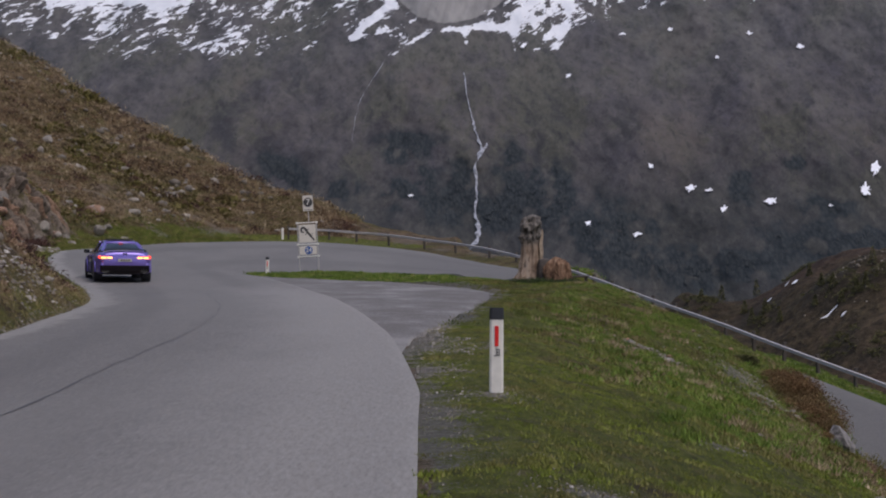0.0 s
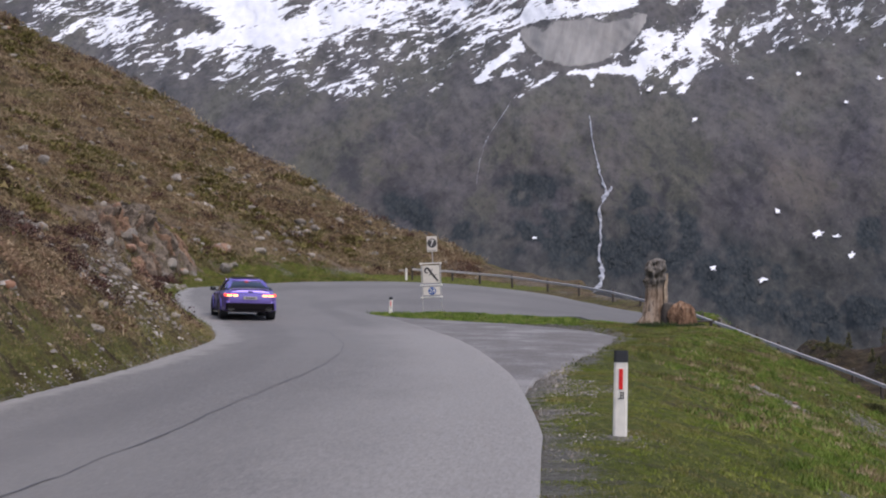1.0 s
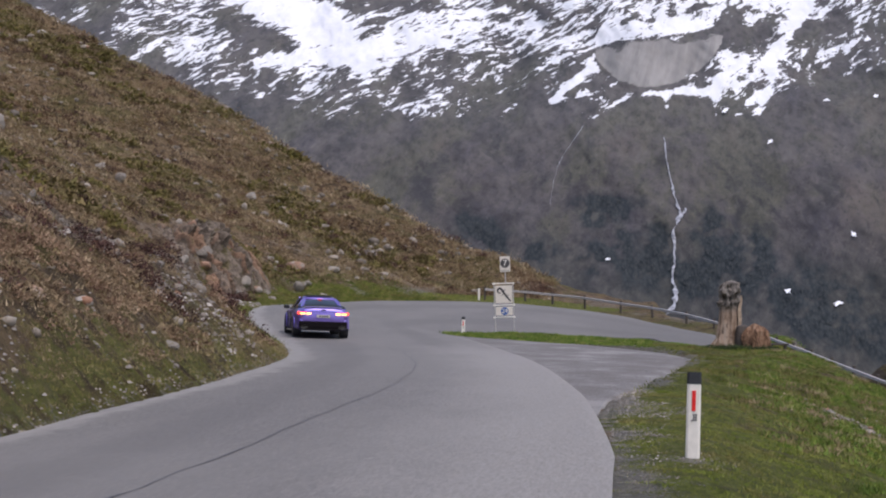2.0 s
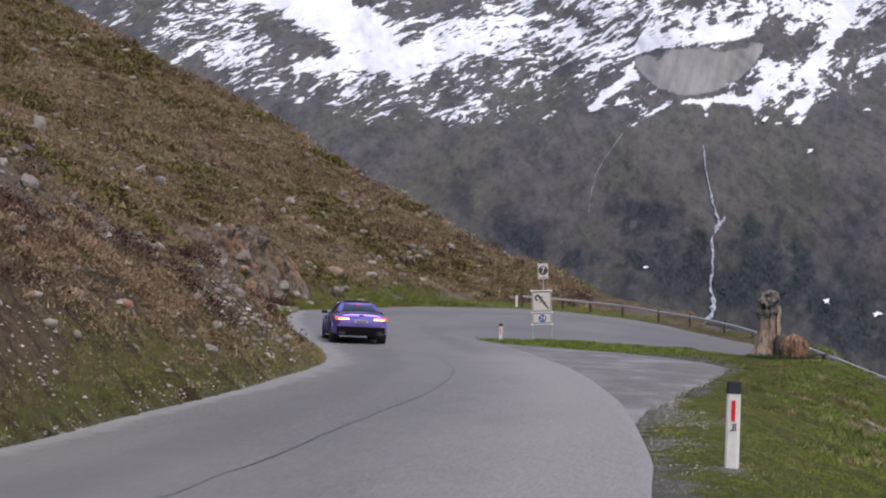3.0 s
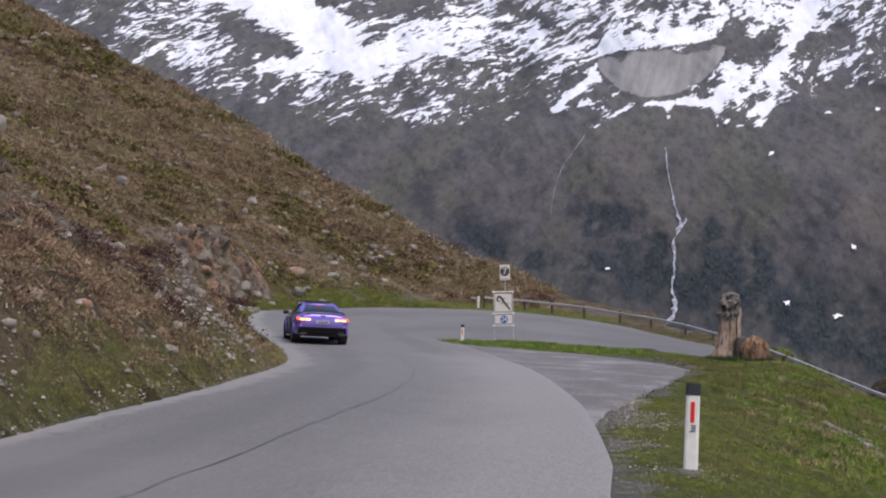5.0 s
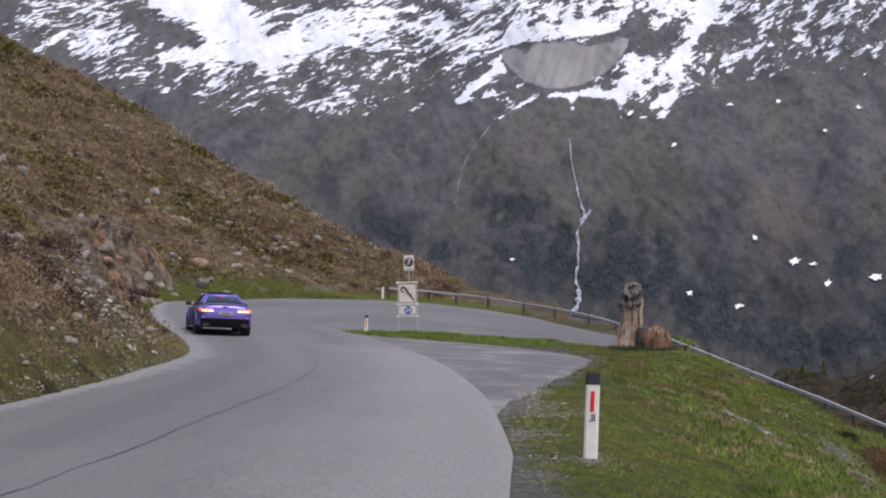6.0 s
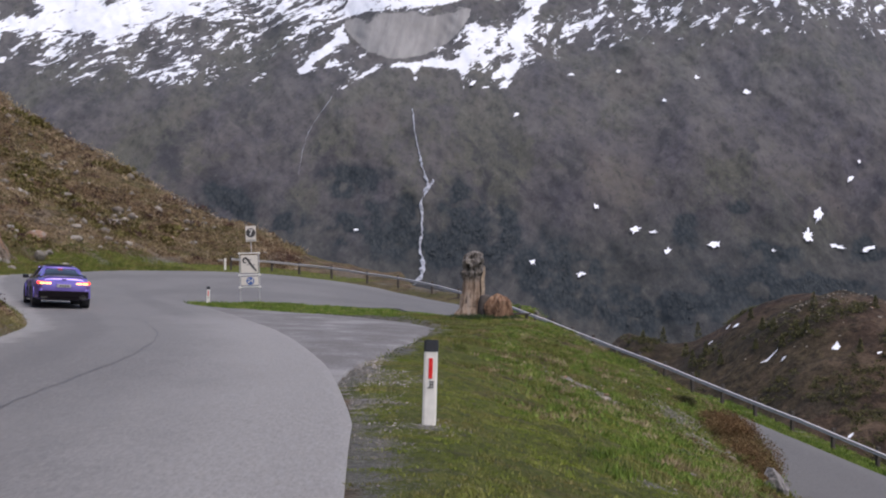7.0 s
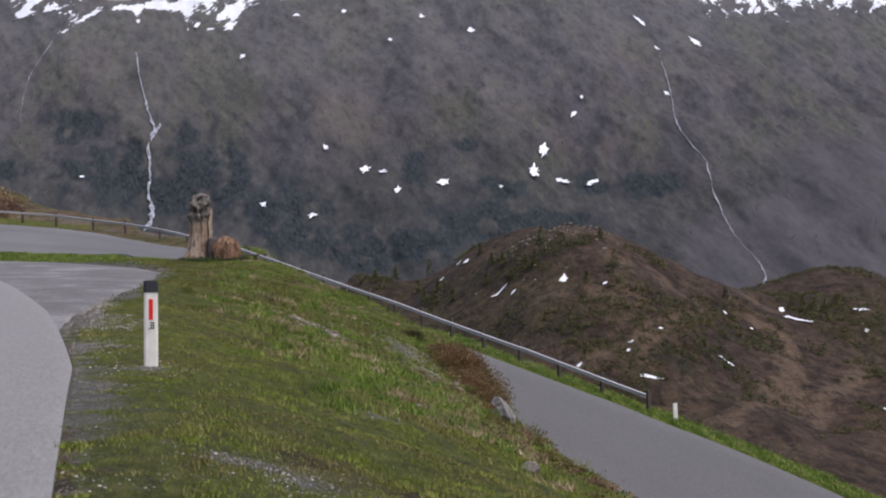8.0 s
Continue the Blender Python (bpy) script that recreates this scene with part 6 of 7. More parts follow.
def clumps(x, y, z, r, per, rng, leaf=0.03, squash=0.7):
    """Low shrubs: many small leaf triangles over a dome."""
    n = len(x) * per
    a, e = rng.uniform(0, 2 * np.pi, n), np.arcsin(rng.uniform(-0.1, 1, n))
    rr = np.repeat(r, per) * rng.uniform(0.55, 1.08, n)
    c = np.stack([np.repeat(x, per) + rr * np.cos(a) * np.cos(e), np.repeat(y, per) + rr * np.sin(a) * np.cos(e), np.repeat(z, per) + rr * np.sin(e) * squash], 1)
    s = (np.repeat(np.broadcast_to(leaf, x.shape), per) * rng.uniform(0.6, 1.3, n))[:, None]
    o = rng.normal(0, 1, (n, 3, 3)) * s[:, :, None]
    o[:, 2] += np.stack([np.cos(a) * np.cos(e), np.sin(a) * np.cos(e), np.sin(e)], 1) * s * 2.2
    return (c[:, None] + o).reshape(-1, 3), np.arange(n * 3).reshape(-1, 3)


x, y, z, lush, bare = slope_spots(52000, rng)
ok = np.where(y < 85, cover(x, y) + 0.12 * rng.rand(len(x)) > 0.19, FIELD.fbm(x / 3.0 + 50, y / 3.0, 4) + 0.35 * rng.rand(len(x)) > -0.03) & (lush < 0.5)
x, y, z = x[ok], y[ok], z[ok]
far = np.hypot(x, y)
near = far < 62
v1, t1 = clumps(x[near], y[near], z[near], rng.uniform(0.10, 0.30, near.sum()), 75, rng, 0.010 + far[near] / 4700, 0.6)
r = rng.uniform(0.12, 0.34, (~near).sum()) * (0.6 + far[~near] / 120)
v2, t2 = clumps(x[~near], y[~near], z[~near], r, 30, rng, far[~near] / 3400, 0.4)
stuff("heather", v1, t1, HEATHER, "brown heather clumps over the hillside", "shrub")
FADED = plant_material("faded_heath", [(0.0, (0.088, 0.052, 0.030)), (0.5, (0.165, 0.102, 0.056)), (1.0, (0.27, 0.178, 0.10))], (0.16, [(0.0, (0.085, 0.078, 0.026)), (1.0, (0.19, 0.160, 0.058))]))
stuff("faded_heath", v2, t2, FADED, "faded brown and olive heath on the upper hillside", "shrub")
# dense low growth on the cut bank
x, y, z, d, bare = hill_spots(26000, 0.5, 9, 13, 66, rng)
ok = (cover(x, y) + 0.15 * rng.rand(len(x)) > 0.25) & (d > 0.5 + 0.6 * rng.rand(len(x)))
x, y, z = x[ok], y[ok], z[ok]
v, t = clumps(x, y, z, rng.uniform(0.05, 0.17, len(x)), 38, rng, 0.008 + y / 6000, 0.7)
stuff("bank_shrubs", v, t, HEATHER, "low brown dwarf shrubs on the cut bank", "shrub")
x, y, z, d, bare = hill_spots(46000, 0.5, 11, 13, 80, rng)
ok = cover(x, y) + 0.16 * (rng.rand(len(x)) - 0.5) > -0.02
x, y, z = x[ok], y[ok], z[ok]
olive = FIELD.fbm(x / 1.8 + 6, y / 4.0 + 52, 4) > 0.24
v, t = blades(x[olive], y[olive], z[olive], rng.uniform(0.02, 0.06, olive.sum()), 0.004 + y[olive] / 9000, 1.2, 8, np.full(olive.sum(), 0.07), rng)
stuff("bank_grass", v, t, VERGE, "olive green grass patches on the cut bank", "grass")
x, y, z = x[~olive], y[~olive], z[~olive]
v, t = blades(x, y, z, rng.uniform(0.02, 0.055, len(x)), 0.004 + y / 9000, 1.3, 8, np.full(len(x), 0.07), rng)
stuff("bank_grass", v, t, STRAW, "short dry grass on the cut bank", "grass")
# green juniper mats
x, y, z, lush, bare = slope_spots(30000, rng, 30)
ok = (FIELD.fbm(x / 7 + 80, y / 5, 3) + 0.1 * rng.rand(len(x)) > 0.20) & (np.interp(y, outer[:17 * N, 1], outer[:17 * N, 0]) - x > 3.5) & (lush < 0.4)
x, y, z = x[ok], y[ok], z[ok]
v, t = clumps(x, y, z, rng.uniform(0.25, 0.55, len(x)), 42, rng, 0.02 + np.hypot(x, y) / 2200, 0.35)
stuff("juniper_mats", v, t, OLIVE, "olive green juniper mats on the hillside", "shrub")
# gravel crumbs on the cut bank and the shoulders
pebble = np.array([(-1, -0.6, 0), (0.1, -1, 0.1), (1, -0.3, 0), (0.7, 0.8, 0), (-0.5, 1, 0.1), (-0.5, -0.3, 0.75), (0.45, -0.35, 0.8), (0.1, 0.45, 0.7)])
pebble_tris = np.array([(0, 1, 5), (1, 6, 5), (1, 2, 6), (2, 3, 6), (3, 7, 6), (3, 4, 7), (4, 5, 7), (4, 0, 5), (5, 6, 7)])
x, y, z, d, bare = hill_spots(30000, 0.1, 10, 14, 84, rng)
ok = cover(x, y) + 0.2 * (rng.rand(len(x)) - 0.5) < -0.06
x, y, z = x[ok], y[ok], z[ok]
ex, ey, ez, _, _ = hill_spots(2200, 0.01, 0.26, 14, 62, rng)
x, y, z = np.concatenate([x, ex]), np.concatenate([y, ey]), np.concatenate([z, ez])
hx, hy, hz, hl, hb = slope_spots(5200, rng, 40)
ok = (FIELD.fbm(hx / 4 + 33, hy / 4, 3) > 0.0) & (hl < 0.5)
x, y, z = np.concatenate([x, hx[ok]]), np.concatenate([y, hy[ok]]), np.concatenate([z, hz[ok]])
bx_, by_ = rng.uniform(1.5, 9.3, 5000), rng.uniform(16, 66, 5000)
bz_, _, bb_ = terrain(bx_, by_)
ok = bb_ + 0.7 * FIELD.fbm(bx_ / 0.9, by_ / 0.9, 4) > 0.46
x, y, z = np.concatenate([x, bx_[ok]]), np.concatenate([y, by_[ok]]), np.concatenate([z, bz_[ok]])
xs_, ys_ = rng.uniform(-0.6, 1.4, 16000), rng.uniform(10, 34, 16000)
zs_, _, bs_ = terrain(xs_, ys_)
ok = (bs_ + 0.7 * FIELD.fbm(xs_ / 0.9, ys_ / 0.9, 4) > 0.42) & (rng.rand(16000) < 0.8) & (xs_ > np.interp(ys_, inner[:10 * N, 1], inner[:10 * N, 0]) + 0.03)
x, y, z = np.concatenate([x, xs_[ok]]), np.concatenate([y, ys_[ok]]), np.concatenate([z, zs_[ok]])
for px, py, rx, ry in WORN:
    m = int(60 + 1700 * rx * ry)
    qx, qy = px + rng.normal(0, rx * 0.9, m), py + rng.normal(0, ry * 0.9, m)
    fits = qx > np.interp(qy, inner[:10 * N, 1], inner[:10 * N, 0]) + 0.03
    x, y, z = np.concatenate([x, qx[fits]]), np.concatenate([y, qy[fits]]), np.concatenate([z, terrain(qx[fits], qy[fits])[0]])
foot = (x < -1) & (y < 62) & (np.interp(y, outer[:10 * N, 1], outer[:10 * N, 0]) - x < 0.3)
size = np.where(x < -1, np.minimum(np.where(foot, 0.022, 0.05 + y / 600), 0.006 + rng.gamma(0.8, 0.014, len(x)) * (0.6 + y / 40)), (0.002 + rng.gamma(1.2, 0.0018, len(x))) * (0.6 + y / 24))
ang = rng.uniform(0, 6.28, len(x))
P = pebble[None] * size[:, None, None] * rng.uniform(0.75, 1.25, (len(x), 8, 3))
R = np.stack([P[:, :, 0] * np.cos(ang)[:, None] - P[:, :, 1] * np.sin(ang)[:, None] + x[:, None], P[:, :, 0] * np.sin(ang)[:, None] + P[:, :, 1] * np.cos(ang)[:, None] + y[:, None], P[:, :, 2] + z[:, None]], -1)
T = ((np.arange(len(x)) * 8)[:, None, None] + pebble_tris[None]).reshape(-1, 3)
PEBBLE = plant_material("loose_stones", [(0.0, (0.11, 0.094, 0.078)), (0.5, (0.20, 0.176, 0.150)), (0.8, (0.33, 0.295, 0.255)), (0.93, (0.44, 0.40, 0.355)), (1.0, (0.32, 0.17, 0.11))])
stuff("loose_stones", R.reshape(-1, 3), T, PEBBLE, "loose grey stones and gravel on the bank and shoulder", "gravel")


# larger broken stones strewn over the hillside
def strew(x, y, z, size, rng):
    """Faceted stones, each turned and stretched its own way and half sunk."""
    kinds = []
    for k in range(6):
        me = stone_mesh(40 + k, 1, 0.72)
        co, tri = np.empty(len(me.vertices) * 3), np.empty(len(me.polygons) * 3, int)
        me.vertices.foreach_get("co", co)
        me.polygons.foreach_get("vertices", tri)
        kinds.append((co.reshape(-1, 3), tri.reshape(-1, 3)))
        bpy.data.meshes.remove(me)
    verts, tris, count = [], [], 0
    pick = rng.randint(0, 6, len(x))
    for k, (co, tri) in enumerate(kinds):
        at = pick == k
        n = at.sum()
        a = rng.uniform(0, 6.28, n)[:, None]
        p = co[None] * size[at][:, None, None] * rng.uniform(0.7, 1.3, (n, 1, 3)) * 2
        out = np.stack([p[:, :, 0] * np.cos(a) - p[:, :, 1] * np.sin(a), p[:, :, 0] * np.sin(a) + p[:, :, 1] * np.cos(a), p[:, :, 2] + 0.2 * size[at][:, None]], -1)
        verts.append((out + np.stack([x[at], y[at], z[at]], 1)[:, None]).reshape(-1, 3))
        tris.append((tri[None] + (np.arange(n) * len(co))[:, None, None] + count).reshape(-1, 3))
        count += n * len(co)
    return np.concatenate(verts), np.concatenate(tris)


x, y, z, lush, bare = slope_spots(40000, rng, 18)
edge = np.interp(y, outer[:17 * N, 1], outer[:17 * N, 0]) - x
ok = np.where(y < 85, cover(x, y) + 0.3 * (rng.rand(len(x)) - 0.5) < 0.0, FIELD.fbm(x / 5 + 13, y / 5 + 2, 4) + 0.45 * rng.rand(len(x)) > 0.36) & (lush < 0.6) & ((edge > 1.5) | (rng.rand(len(x)) < 0.3))
x, y, z = x[ok][:6500], y[ok][:6500], z[ok][:6500]
far = np.hypot(x, y)
size = np.minimum(0.05 + far / 320, 0.03 + rng.gamma(0.9, 0.06, len(x)) * (0.5 + far / 90))
rubble_v, rubble_t = strew(x, y, z, size, rng)
RUBBLE = plant_material("hillside_rubble", [(0.0, (0.10, 0.082, 0.064)), (0.45, (0.19, 0.163, 0.132)), (0.72, (0.28, 0.245, 0.20)), (0.86, (0.37, 0.33, 0.275)), (0.90, (0.30, 0.15, 0.09)), (1.0, (0.22, 0.15, 0.105))])
stuff("hillside_stones", rubble_v, rubble_t, RUBBLE, "broken grey and rusty stones strewn over the hillside", "gravel")


# mats of dwarf shrub along the brow above the lower road
y = rng.uniform(20, 41.5, 2000)
x = np.interp(y, [20, 28, 36, 45], [6.6, 7.3, 7.9, 8.6]) + rng.normal(0.0, 0.6, 2000)
z = terrain(x, y)[0] + 0.02
ok = FIELD.fbm(x / 1.5 + 5, y / 1.5, 3) + 0.3 * rng.rand(2000) > 0.02
x, y, z = x[ok], y[ok], z[ok]
half = rng.rand(len(x)) < 0.6
v, t = clumps(x[half], y[half], z[half], rng.uniform(0.07, 0.18, half.sum()), 150, rng, 0.011, 0.5)
stuff("juniper_mat", v, t, OLIVE, "olive juniper mat along the brow of the meadow", "shrub")
v, t = clumps(x[~half], y[~half], z[~half], rng.uniform(0.06, 0.15, (~half).sum()), 130, rng, 0.011, 0.5)
stuff("heath_mat", v, t, HEATHER, "brown heath mat along the brow of the meadow", "shrub")
# darker single bushes on the cut bank
x, y, z, d, bare = hill_spots(5200, 1.0, 20, 16, 92, rng)
ok = FIELD.fbm(x / 1.1 + 17, y / 2.6 + 3, 4) + 0.15 * rng.rand(len(x)) > 0.22
x, y, z = x[ok], y[ok], z[ok]
DUSKY = plant_material("dusky_heather", [(0.0, (0.030, 0.015, 0.013)), (0.6, (0.070, 0.034, 0.026)), (1.0, (0.14, 0.062, 0.042))])
hx, hy, hz, hl, hb = slope_spots(2600, rng, 40)
ok = (FIELD.fbm(hx / 5 + 61, hy / 4, 3) + 0.3 * rng.rand(len(hx)) > 0.2) & (hl < 0.4)
x, y, z = np.concatenate([x, hx[ok]]), np.concatenate([y, hy[ok]]), np.concatenate([z, hz[ok]])
v, t = clumps(x, y, z, rng.uniform(0.16, 0.42, len(x)) * (0.8 + y / 130), 130, rng, 0.009 + y / 4600, 0.9)
stuff("dusky_bushes", v, t, DUSKY, "dark red-brown dwarf bushes on the bank", "shrub")


# ---- shrubs on the brow ----
def shrub(x, y, r, squash, material, label, seed, per=24000):
    g = np.random.RandomState(seed)
    z = ground_at(x, y)
    m = 15
    around, out = g.uniform(0, 2 * math.pi, m), r * 0.55 * np.sqrt(g.rand(m))
    cx, cy = out * np.cos(around), out * np.sin(around)
    v, t = clumps(cx, cy, np.full(m, -0.1), r * g.uniform(0.45, 0.62, m), per // m, g, 0.011, squash)
    ob = new("shrub", fast_mesh("shrub", v, t, material))
    ob.location = (x, y, z)
    return tagged(ob, label, "shrub", "shrubs on the brow")


DWARF, LOW = "dense russet dwarf shrub on the brow above the road", "low olive juniper shrub below the boulder"
for x, y, r, q, mtl, label in ((8.6, 48.4, 0.5, 0.9, RUSSET, DWARF), (8.6, 47.0, 0.75, 1.1, RUSSET, DWARF), (8.7, 45.6, 0.95, 1.3, RUSSET, DWARF), (8.7, 44.3, 1.15, 1.3, RUSSET, DWARF), (8.55, 43.2, 1.1, 1.35, RUSSET, DWARF), (8.5, 42.0, 0.75, 1.2, RUSSET, DWARF), (9.1, 42.0, 0.6, 1.2, JUNIPER, "dark juniper beside the russet shrubs"),
                               (8.15, 37.0, 0.95, 1.0, OLIVE, LOW), (7.95, 35.0, 0.95, 0.9, OLIVE, LOW), (7.7, 33.0, 0.7, 0.6, JUNIPER, LOW), (7.6, 31.0, 0.6, 0.5, JUNIPER, LOW),
                               (7.6, 37.4, 0.4, 0.5, RUSSET, "small russet shrub among the stones"), (8.1, 50.0, 0.5, 0.6, JUNIPER, "dark juniper tuft on the brow of the meadow")):
    shrub(x, y, r, q, mtl, label, int(x * 100 + y))


MOSSY = plant_material("dark_green_leaves", [(0.0, (0.018, 0.030, 0.010)), (0.6, (0.040, 0.062, 0.018)), (1.0, (0.075, 0.10, 0.03))])
for x, y, r in ((2.6, 65.6, 0.5), (3.0, 65.4, 0.6), (3.5, 65.3, 0.62), (4.0, 65.2, 0.6), (4.5, 65.3, 0.55)):
    shrub(x, y, r, 0.9, MOSSY, "dark low shrub at the foot of the carved trunk", int(x * 77), 5000)


# ---- far slope: waterfalls, scree, snow, forest ----
def ribbon(name, way, widths, material, label, lift=6.0):
    """A thin band that follows the far slope through bearings and elevations."""
    pts = [on_mountain(a, e) for a, e in catmull(way, 14)]
    n = len(pts)
    w = np.interp(np.linspace(0, 1, n), np.linspace(0, 1, len(widths)), widths)
    verts = []
    for i, (x, y, z) in enumerate(pts):
        j = 3.2 * float(FIELD.fbm(np.float64(i / 3.0), np.float64(3.0), 4))
        w[i] *= 0.25 + 2.2 * max(0.0, 0.42 + float(FIELD.fbm(np.float64(i / 6.0), np.float64(41.0), 3)))
        verts += [(x - w[i] / 2 + j, y - lift, z), (x + j, y - lift - w[i] * 0.4, z), (x + w[i] / 2 + j, y - lift, z)]
    faces = [(3 * i + c, 3 * i + c + 1, 3 * i + c + 4, 3 * i + c + 3) for i in range(n - 1) for c in (0, 1)]
    return tagged(new(name, mesh_of(name, verts, faces, material)), label, "waterfall")


ribbon("waterfall", [(0.74, 4.51), (0.82, 3.85), (1.01, 2.97), (1.16, 2.36), (1.26, 2.10), (1.05, 1.57), (1.09, 0.69), (1.00, 0.10), (1.12, -0.30), (1.04, -0.70), (0.84, -1.02)], [1.2, 1.8, 2.2, 3.0, 5.0, 2.4, 3.2, 3.6, 7.5, 9, 3], WATER, "thin white waterfall down a gully of the far slope")
ribbon("waterfall", [(1.42, 2.30), (1.34, 2.12), (1.27, 1.98)], [2, 5, 3], WATER, "short white side cascade of the waterfall")
ribbon("waterfall", [(-1.77, 4.88), (-2.12, 4.35), (-2.46, 3.81), (-2.71, 3.1), (-2.79, 2.4)], [1.2, 0.9, 0.6, 0.4, 0.3], WATER, "faint thin rill below the snow")
ribbon("waterfall", [(17.07, 3.92), (17.36, 2.86), (17.49, 2.07), (17.99, 1.27), (18.38, 0.82), (18.61, -0.15), (18.99, -1.04), (19.42, -1.75), (19.93, -2.30), (20.12, -2.75), (20.09, -3.07)], [0.8, 1.0, 1.6, 1.2, 0.9, 1.3, 1.0, 0.5, 1.2, 2.2, 3.2], WATER, "thin white stream down the far slope")


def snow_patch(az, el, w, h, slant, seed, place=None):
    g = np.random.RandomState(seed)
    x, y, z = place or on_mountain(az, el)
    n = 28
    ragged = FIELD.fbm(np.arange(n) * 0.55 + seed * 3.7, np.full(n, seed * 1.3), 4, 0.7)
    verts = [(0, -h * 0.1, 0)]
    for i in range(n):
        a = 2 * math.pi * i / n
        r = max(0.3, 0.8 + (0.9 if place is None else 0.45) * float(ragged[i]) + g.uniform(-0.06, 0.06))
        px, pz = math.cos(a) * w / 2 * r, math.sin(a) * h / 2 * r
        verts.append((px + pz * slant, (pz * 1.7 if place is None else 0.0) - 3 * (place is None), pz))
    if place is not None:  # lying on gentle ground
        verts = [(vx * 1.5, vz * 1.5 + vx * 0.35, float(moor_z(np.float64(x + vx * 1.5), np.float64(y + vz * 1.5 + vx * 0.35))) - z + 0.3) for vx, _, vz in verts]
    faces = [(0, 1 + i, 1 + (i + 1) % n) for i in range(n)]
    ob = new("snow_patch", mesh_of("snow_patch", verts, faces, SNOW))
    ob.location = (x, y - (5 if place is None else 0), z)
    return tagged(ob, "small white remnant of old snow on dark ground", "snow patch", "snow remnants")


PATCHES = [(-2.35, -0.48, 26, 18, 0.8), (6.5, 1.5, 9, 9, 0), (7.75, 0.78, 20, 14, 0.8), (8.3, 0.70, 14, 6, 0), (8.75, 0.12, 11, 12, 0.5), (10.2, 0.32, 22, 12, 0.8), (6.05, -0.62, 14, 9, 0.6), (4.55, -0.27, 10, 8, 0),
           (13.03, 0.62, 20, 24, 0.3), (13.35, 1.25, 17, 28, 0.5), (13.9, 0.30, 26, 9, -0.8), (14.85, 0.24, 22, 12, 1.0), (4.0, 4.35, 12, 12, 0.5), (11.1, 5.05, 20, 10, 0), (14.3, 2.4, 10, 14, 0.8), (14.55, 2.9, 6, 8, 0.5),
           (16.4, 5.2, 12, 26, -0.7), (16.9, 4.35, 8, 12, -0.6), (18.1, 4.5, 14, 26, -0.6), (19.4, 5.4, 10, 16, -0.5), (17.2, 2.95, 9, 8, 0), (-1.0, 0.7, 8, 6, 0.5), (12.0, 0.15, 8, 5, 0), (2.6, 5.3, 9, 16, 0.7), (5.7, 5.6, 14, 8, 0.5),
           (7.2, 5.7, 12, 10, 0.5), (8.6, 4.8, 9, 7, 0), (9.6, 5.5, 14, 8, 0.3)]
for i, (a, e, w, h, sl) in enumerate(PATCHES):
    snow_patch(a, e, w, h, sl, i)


def conifers():
    """Dark woods on the foot of the far slope."""
    g = np.random.RandomState(8)
    az, el = g.uniform(-14, 24, 120000), g.uniform(-4.2, 3.0, 120000)
    share = wood_share(az, el)
    ok = (share > 0.35 + 2.4 * g.rand(len(az))) | (g.rand(len(az)) < 0.004 * (el < 2.6))
    az, el = az[ok][:11000], el[ok][:11000]
    y = 2900 + el * 60
    for _ in range(6):
        x, z = y * np.tan(np.radians(az)), 1.6 + y / np.cos(np.radians(az)) * np.tan(np.radians(el))
        y = y + 0.6 * (mountain_y(x, z) - y)
    n = len(x)
    h, r = g.uniform(3.0, 6.5, n), g.uniform(1.2, 2.2, n)
    tiers = []
    for tier in range(2):
        zb, zt, rr = z + h * (0.05 + 0.35 * tier), z + h * (0.68 + 0.32 * tier), r * (1 - 0.38 * tier)
        ring = [np.stack([x + rr * math.cos(j * 1.257 + tier), y - 3.5 + rr * math.sin(j * 1.257 + tier), zb], 1) for j in range(5)]
        tiers.append(np.stack(ring + [np.stack([x, y - 3.5, zt], 1)], 1))
    verts = np.concatenate(tiers).reshape(-1, 3)
    one = np.array([(j, (j + 1) % 5, 5) for j in range(5)])
    tris = ((np.arange(2 * n) * 6)[:, None, None] + one[None]).reshape(-1, 3)
    k = Mat("hazy_dark_conifer", 0.9, spec=0.1)
    # dark needles tinted blue: the haze of distance is put into the colour
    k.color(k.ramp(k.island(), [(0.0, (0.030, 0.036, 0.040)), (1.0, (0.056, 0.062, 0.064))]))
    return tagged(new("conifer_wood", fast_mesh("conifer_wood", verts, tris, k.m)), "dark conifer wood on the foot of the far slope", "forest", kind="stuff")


conifers()


def dwarf_pines():
    """Bushy dwarf pines on the knolls: leafy clumps, taller where young trees stand."""
    g = np.random.RandomState(21)
    n = 15000
    x, y = g.uniform(30, 300, n), g.uniform(380, 600, n)
    z = moor_z(x, y)
    wood = FIELD.fbm(x / 30 + 5, y / 30 + 77, 4) + 0.55 * thicket(x, y)
    ok = wood + 0.15 * g.rand(n) > 0.27
    x, y, z = x[ok], y[ok], z[ok]
    v, t = clumps(x, y, z, g.uniform(0.6, 1.9, len(x)), 56, g, 0.14, 0.75)
    return stuff("dwarf_pines", v, t, JUNIPER, "dark dwarf pines scattered over the brown knolls", "shrub")


dwarf_pines()
# broken rock on the crown of the knoll
g = np.random.RandomState(44)
x, y = g.normal(122, 8, 170), g.normal(497, 9, 170)
v, t = strew(x, y, moor_z(x, y), 0.10 + g.gamma(1.2, 0.16, 170), g)
stuff("knoll_stones", v, t, RUBBLE, "broken pale stones on the crown of the knoll", "gravel")


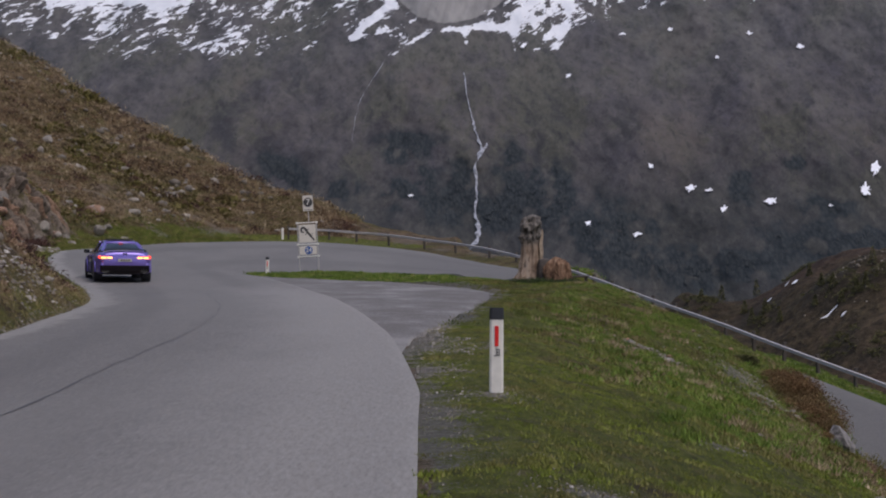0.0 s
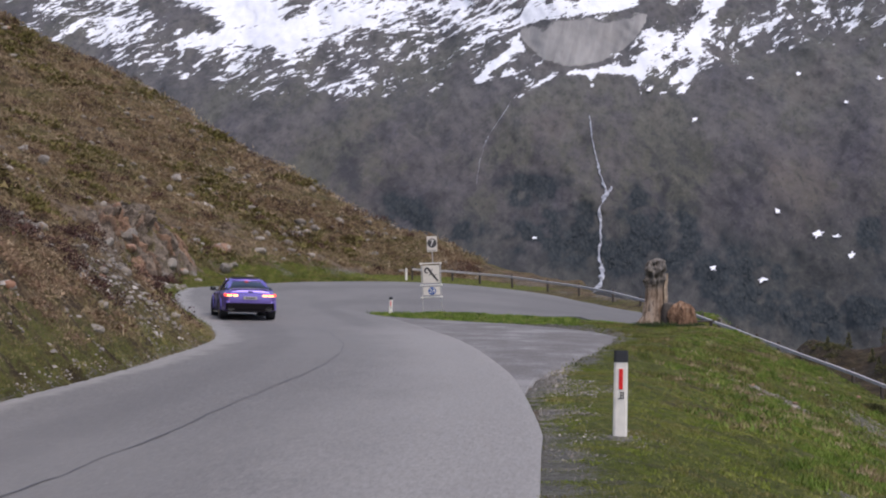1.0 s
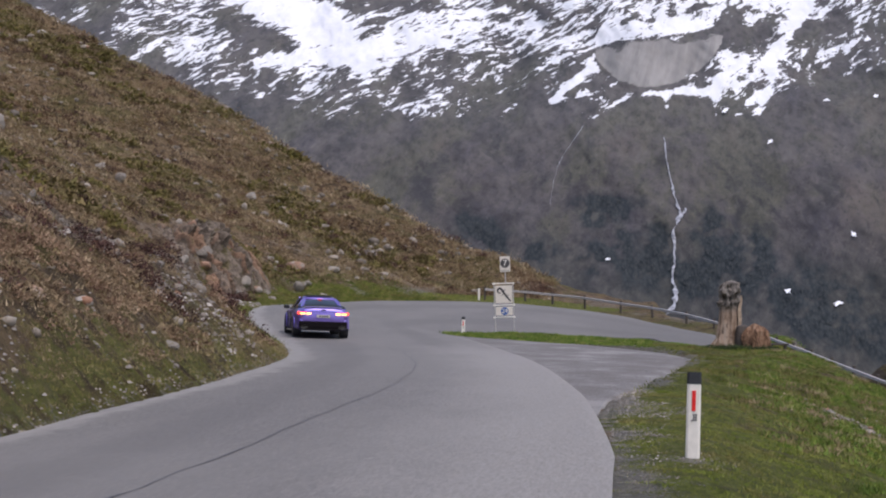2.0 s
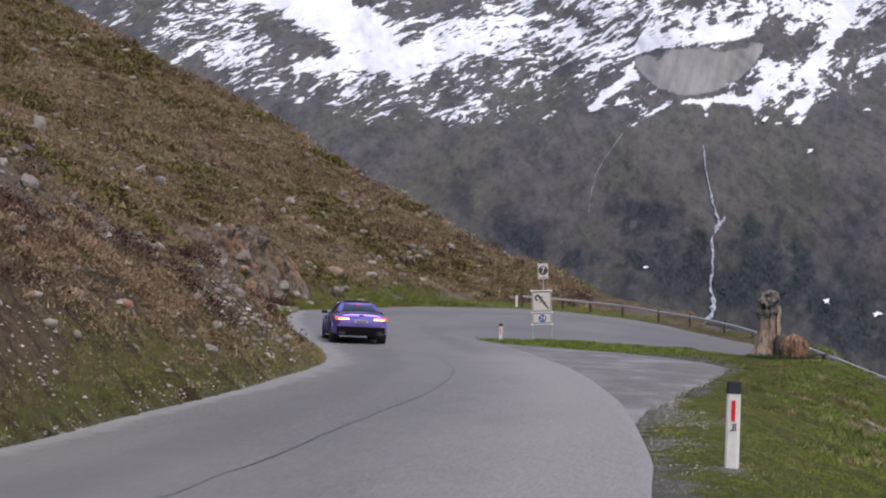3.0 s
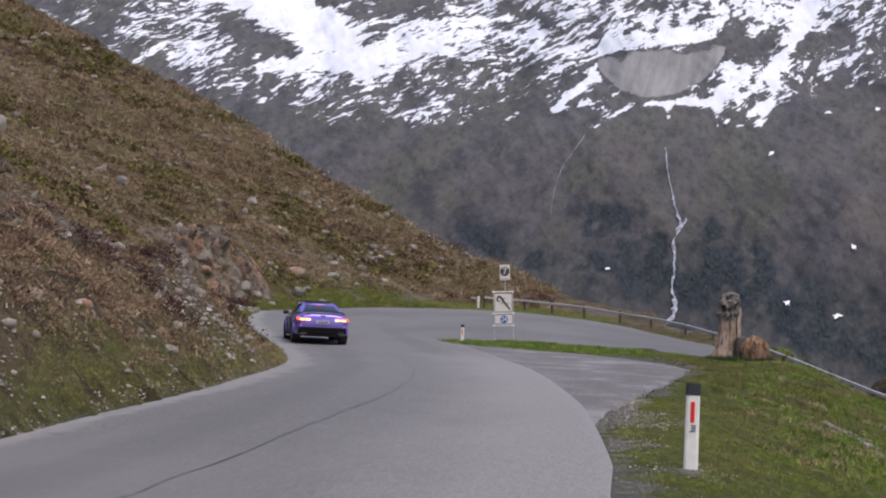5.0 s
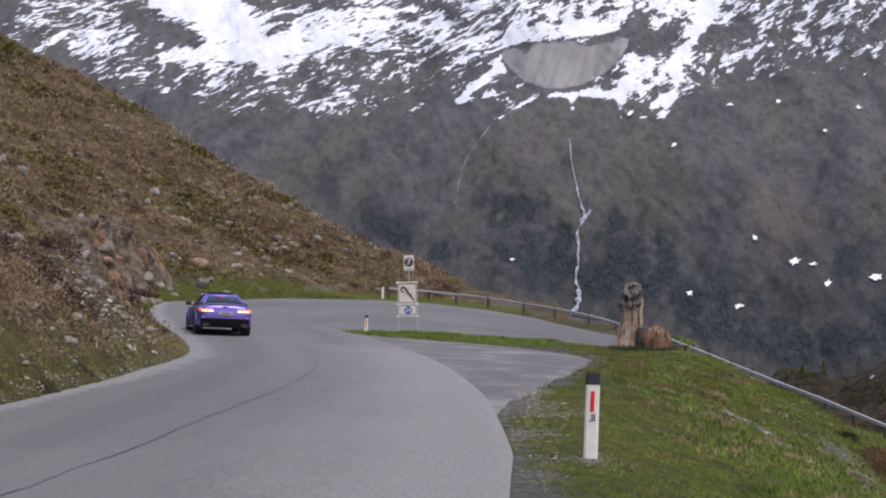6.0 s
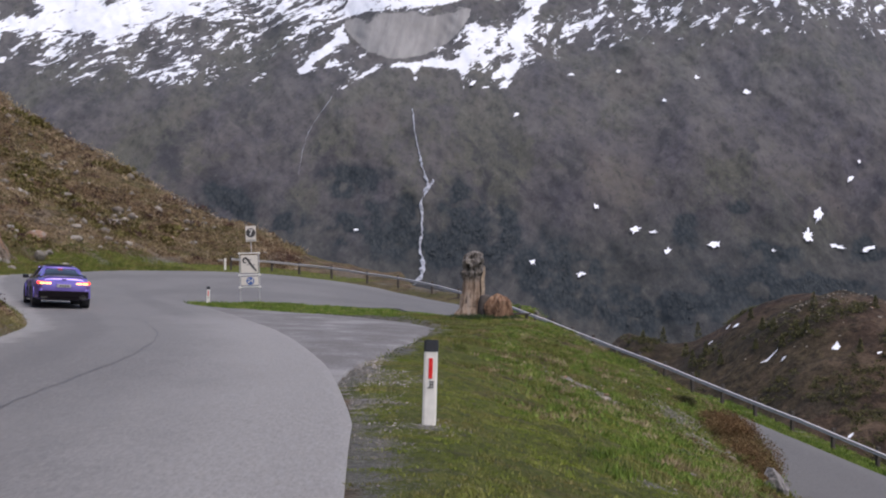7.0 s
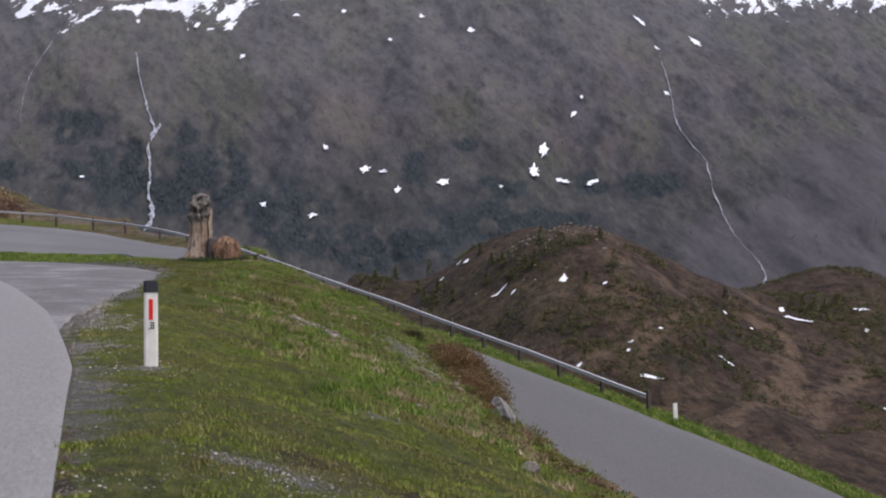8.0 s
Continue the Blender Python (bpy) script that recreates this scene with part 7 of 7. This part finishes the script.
def young_pine(x, y, h, seed):
    """A slim young conifer: trunk and whorls of drooping branch tufts."""
    g = np.random.RandomState(seed)
    z = float(moor_z(np.float64(x), np.float64(y)))
    ob = thing("young_pine", pose(x, y, z - 0.2), "slim dark young pine on the brown moor", "tree", "young pines on the knolls")
    bm = bmesh.new()
    add_tube(bm, (0, 0, 0), (0, 0, h), 0.09 + 0.01 * h, 0.02, 7)
    part("trunk", bm, RUST, ob)
    n = 260
    u = g.rand(n) ** 0.8
    a = g.uniform(0, 6.28, n)
    r = (1 - u) * h * 0.25 * g.uniform(0.3, 1.1, n) + 0.05
    c = np.stack([r * np.cos(a), r * np.sin(a), h * (0.10 + 0.9 * u) - 0.25 * r], 1)
    s = 0.16 + 0.12 * (1 - u)
    o = g.normal(0, 1, (n, 3, 3)) * s[:, None, None] * 0.7
    o[:, 2] += np.stack([np.cos(a), np.sin(a), -0.4 + 0 * a], 1) * (s * 1.8)[:, None]
    crown = new("crown", fast_mesh("crown", (c[:, None] + o).reshape(-1, 3), np.arange(n * 3).reshape(-1, 3), JUNIPER))
    crown.parent = ob
    return ob


PINES = [(116.7, 495.7, 4.1), (131.7, 487.8, 2.8), (130.0, 467.8, 4.5), (110.9, 442.4, 6.4), (121.0, 462.3, 3.0), (95.0, 554.3, 4.5), (105.1, 524.2, 3.0), (103.8, 501.4, 2.9), (105.6, 494.9, 3.5), (105.9, 485.5, 3.1), (109.5, 483.8, 3.4), (111.7, 482.8, 3.1), (100.4, 493.2, 2.5),
         (88.5, 536.9, 3.4), (91.3, 518.7, 3.6), (92.6, 503.1, 2.9), (87.7, 520.2, 3.3), (168.0, 489.0, 2.9), (194.8, 508.3, 3.4), (198.1, 508.0, 3.7), (201.7, 508.2, 3.4), (204.5, 506.5, 3.7), (211.1, 514.7, 3.4), (84.2, 552.9, 3.8), (77.1, 546.4, 3.1)]
for i, (x, y, h) in enumerate(PINES):
    young_pine(x, y, h * 1.25, i)

# snow remnants on the knolls
KNOLL_SNOW = [(101.1, 537.1, 1.4, 2.0), (101.2, 525.4, 2.0, 2.3), (95.2, 533.4, 1.7, 1.7), (102.3, 485.1, 6.1, 1.8), (104.6, 476.9, 1.8, 1.8), (116.5, 469.2, 2.4, 4.2), (125.4, 460.1, 1.5, 1.2), (125.0, 435.2, 2.0, 1.7), (123.2, 431.5, 1.4, 1.7), (134.9, 442.4, 1.4, 1.4), (126.2, 421.7, 7.6, 2.5),
              (153.0, 444.2, 5.0, 2.0), (170.7, 475.3, 1.4, 1.6), (165.0, 480.3, 1.3, 1.9), (190.0, 503.7, 2.3, 8.7), (192.6, 496.6, 11.6, 4.0), (220.4, 517.3, 7.0, 3.1), (213.1, 501.1, 2.7, 4.7), (212.2, 494.2, 2.0, 2.7), (193.2, 439.0, 1.5, 3.0), (109.7, 427.6, 1.9, 2.2)]
for i, (x, y, w, h) in enumerate(KNOLL_SNOW):
    snow_patch(0, 0, w / 1.4, h / 2.6, 0.3, 60 + i, (x, y, float(moor_z(np.float64(x), np.float64(y)))))
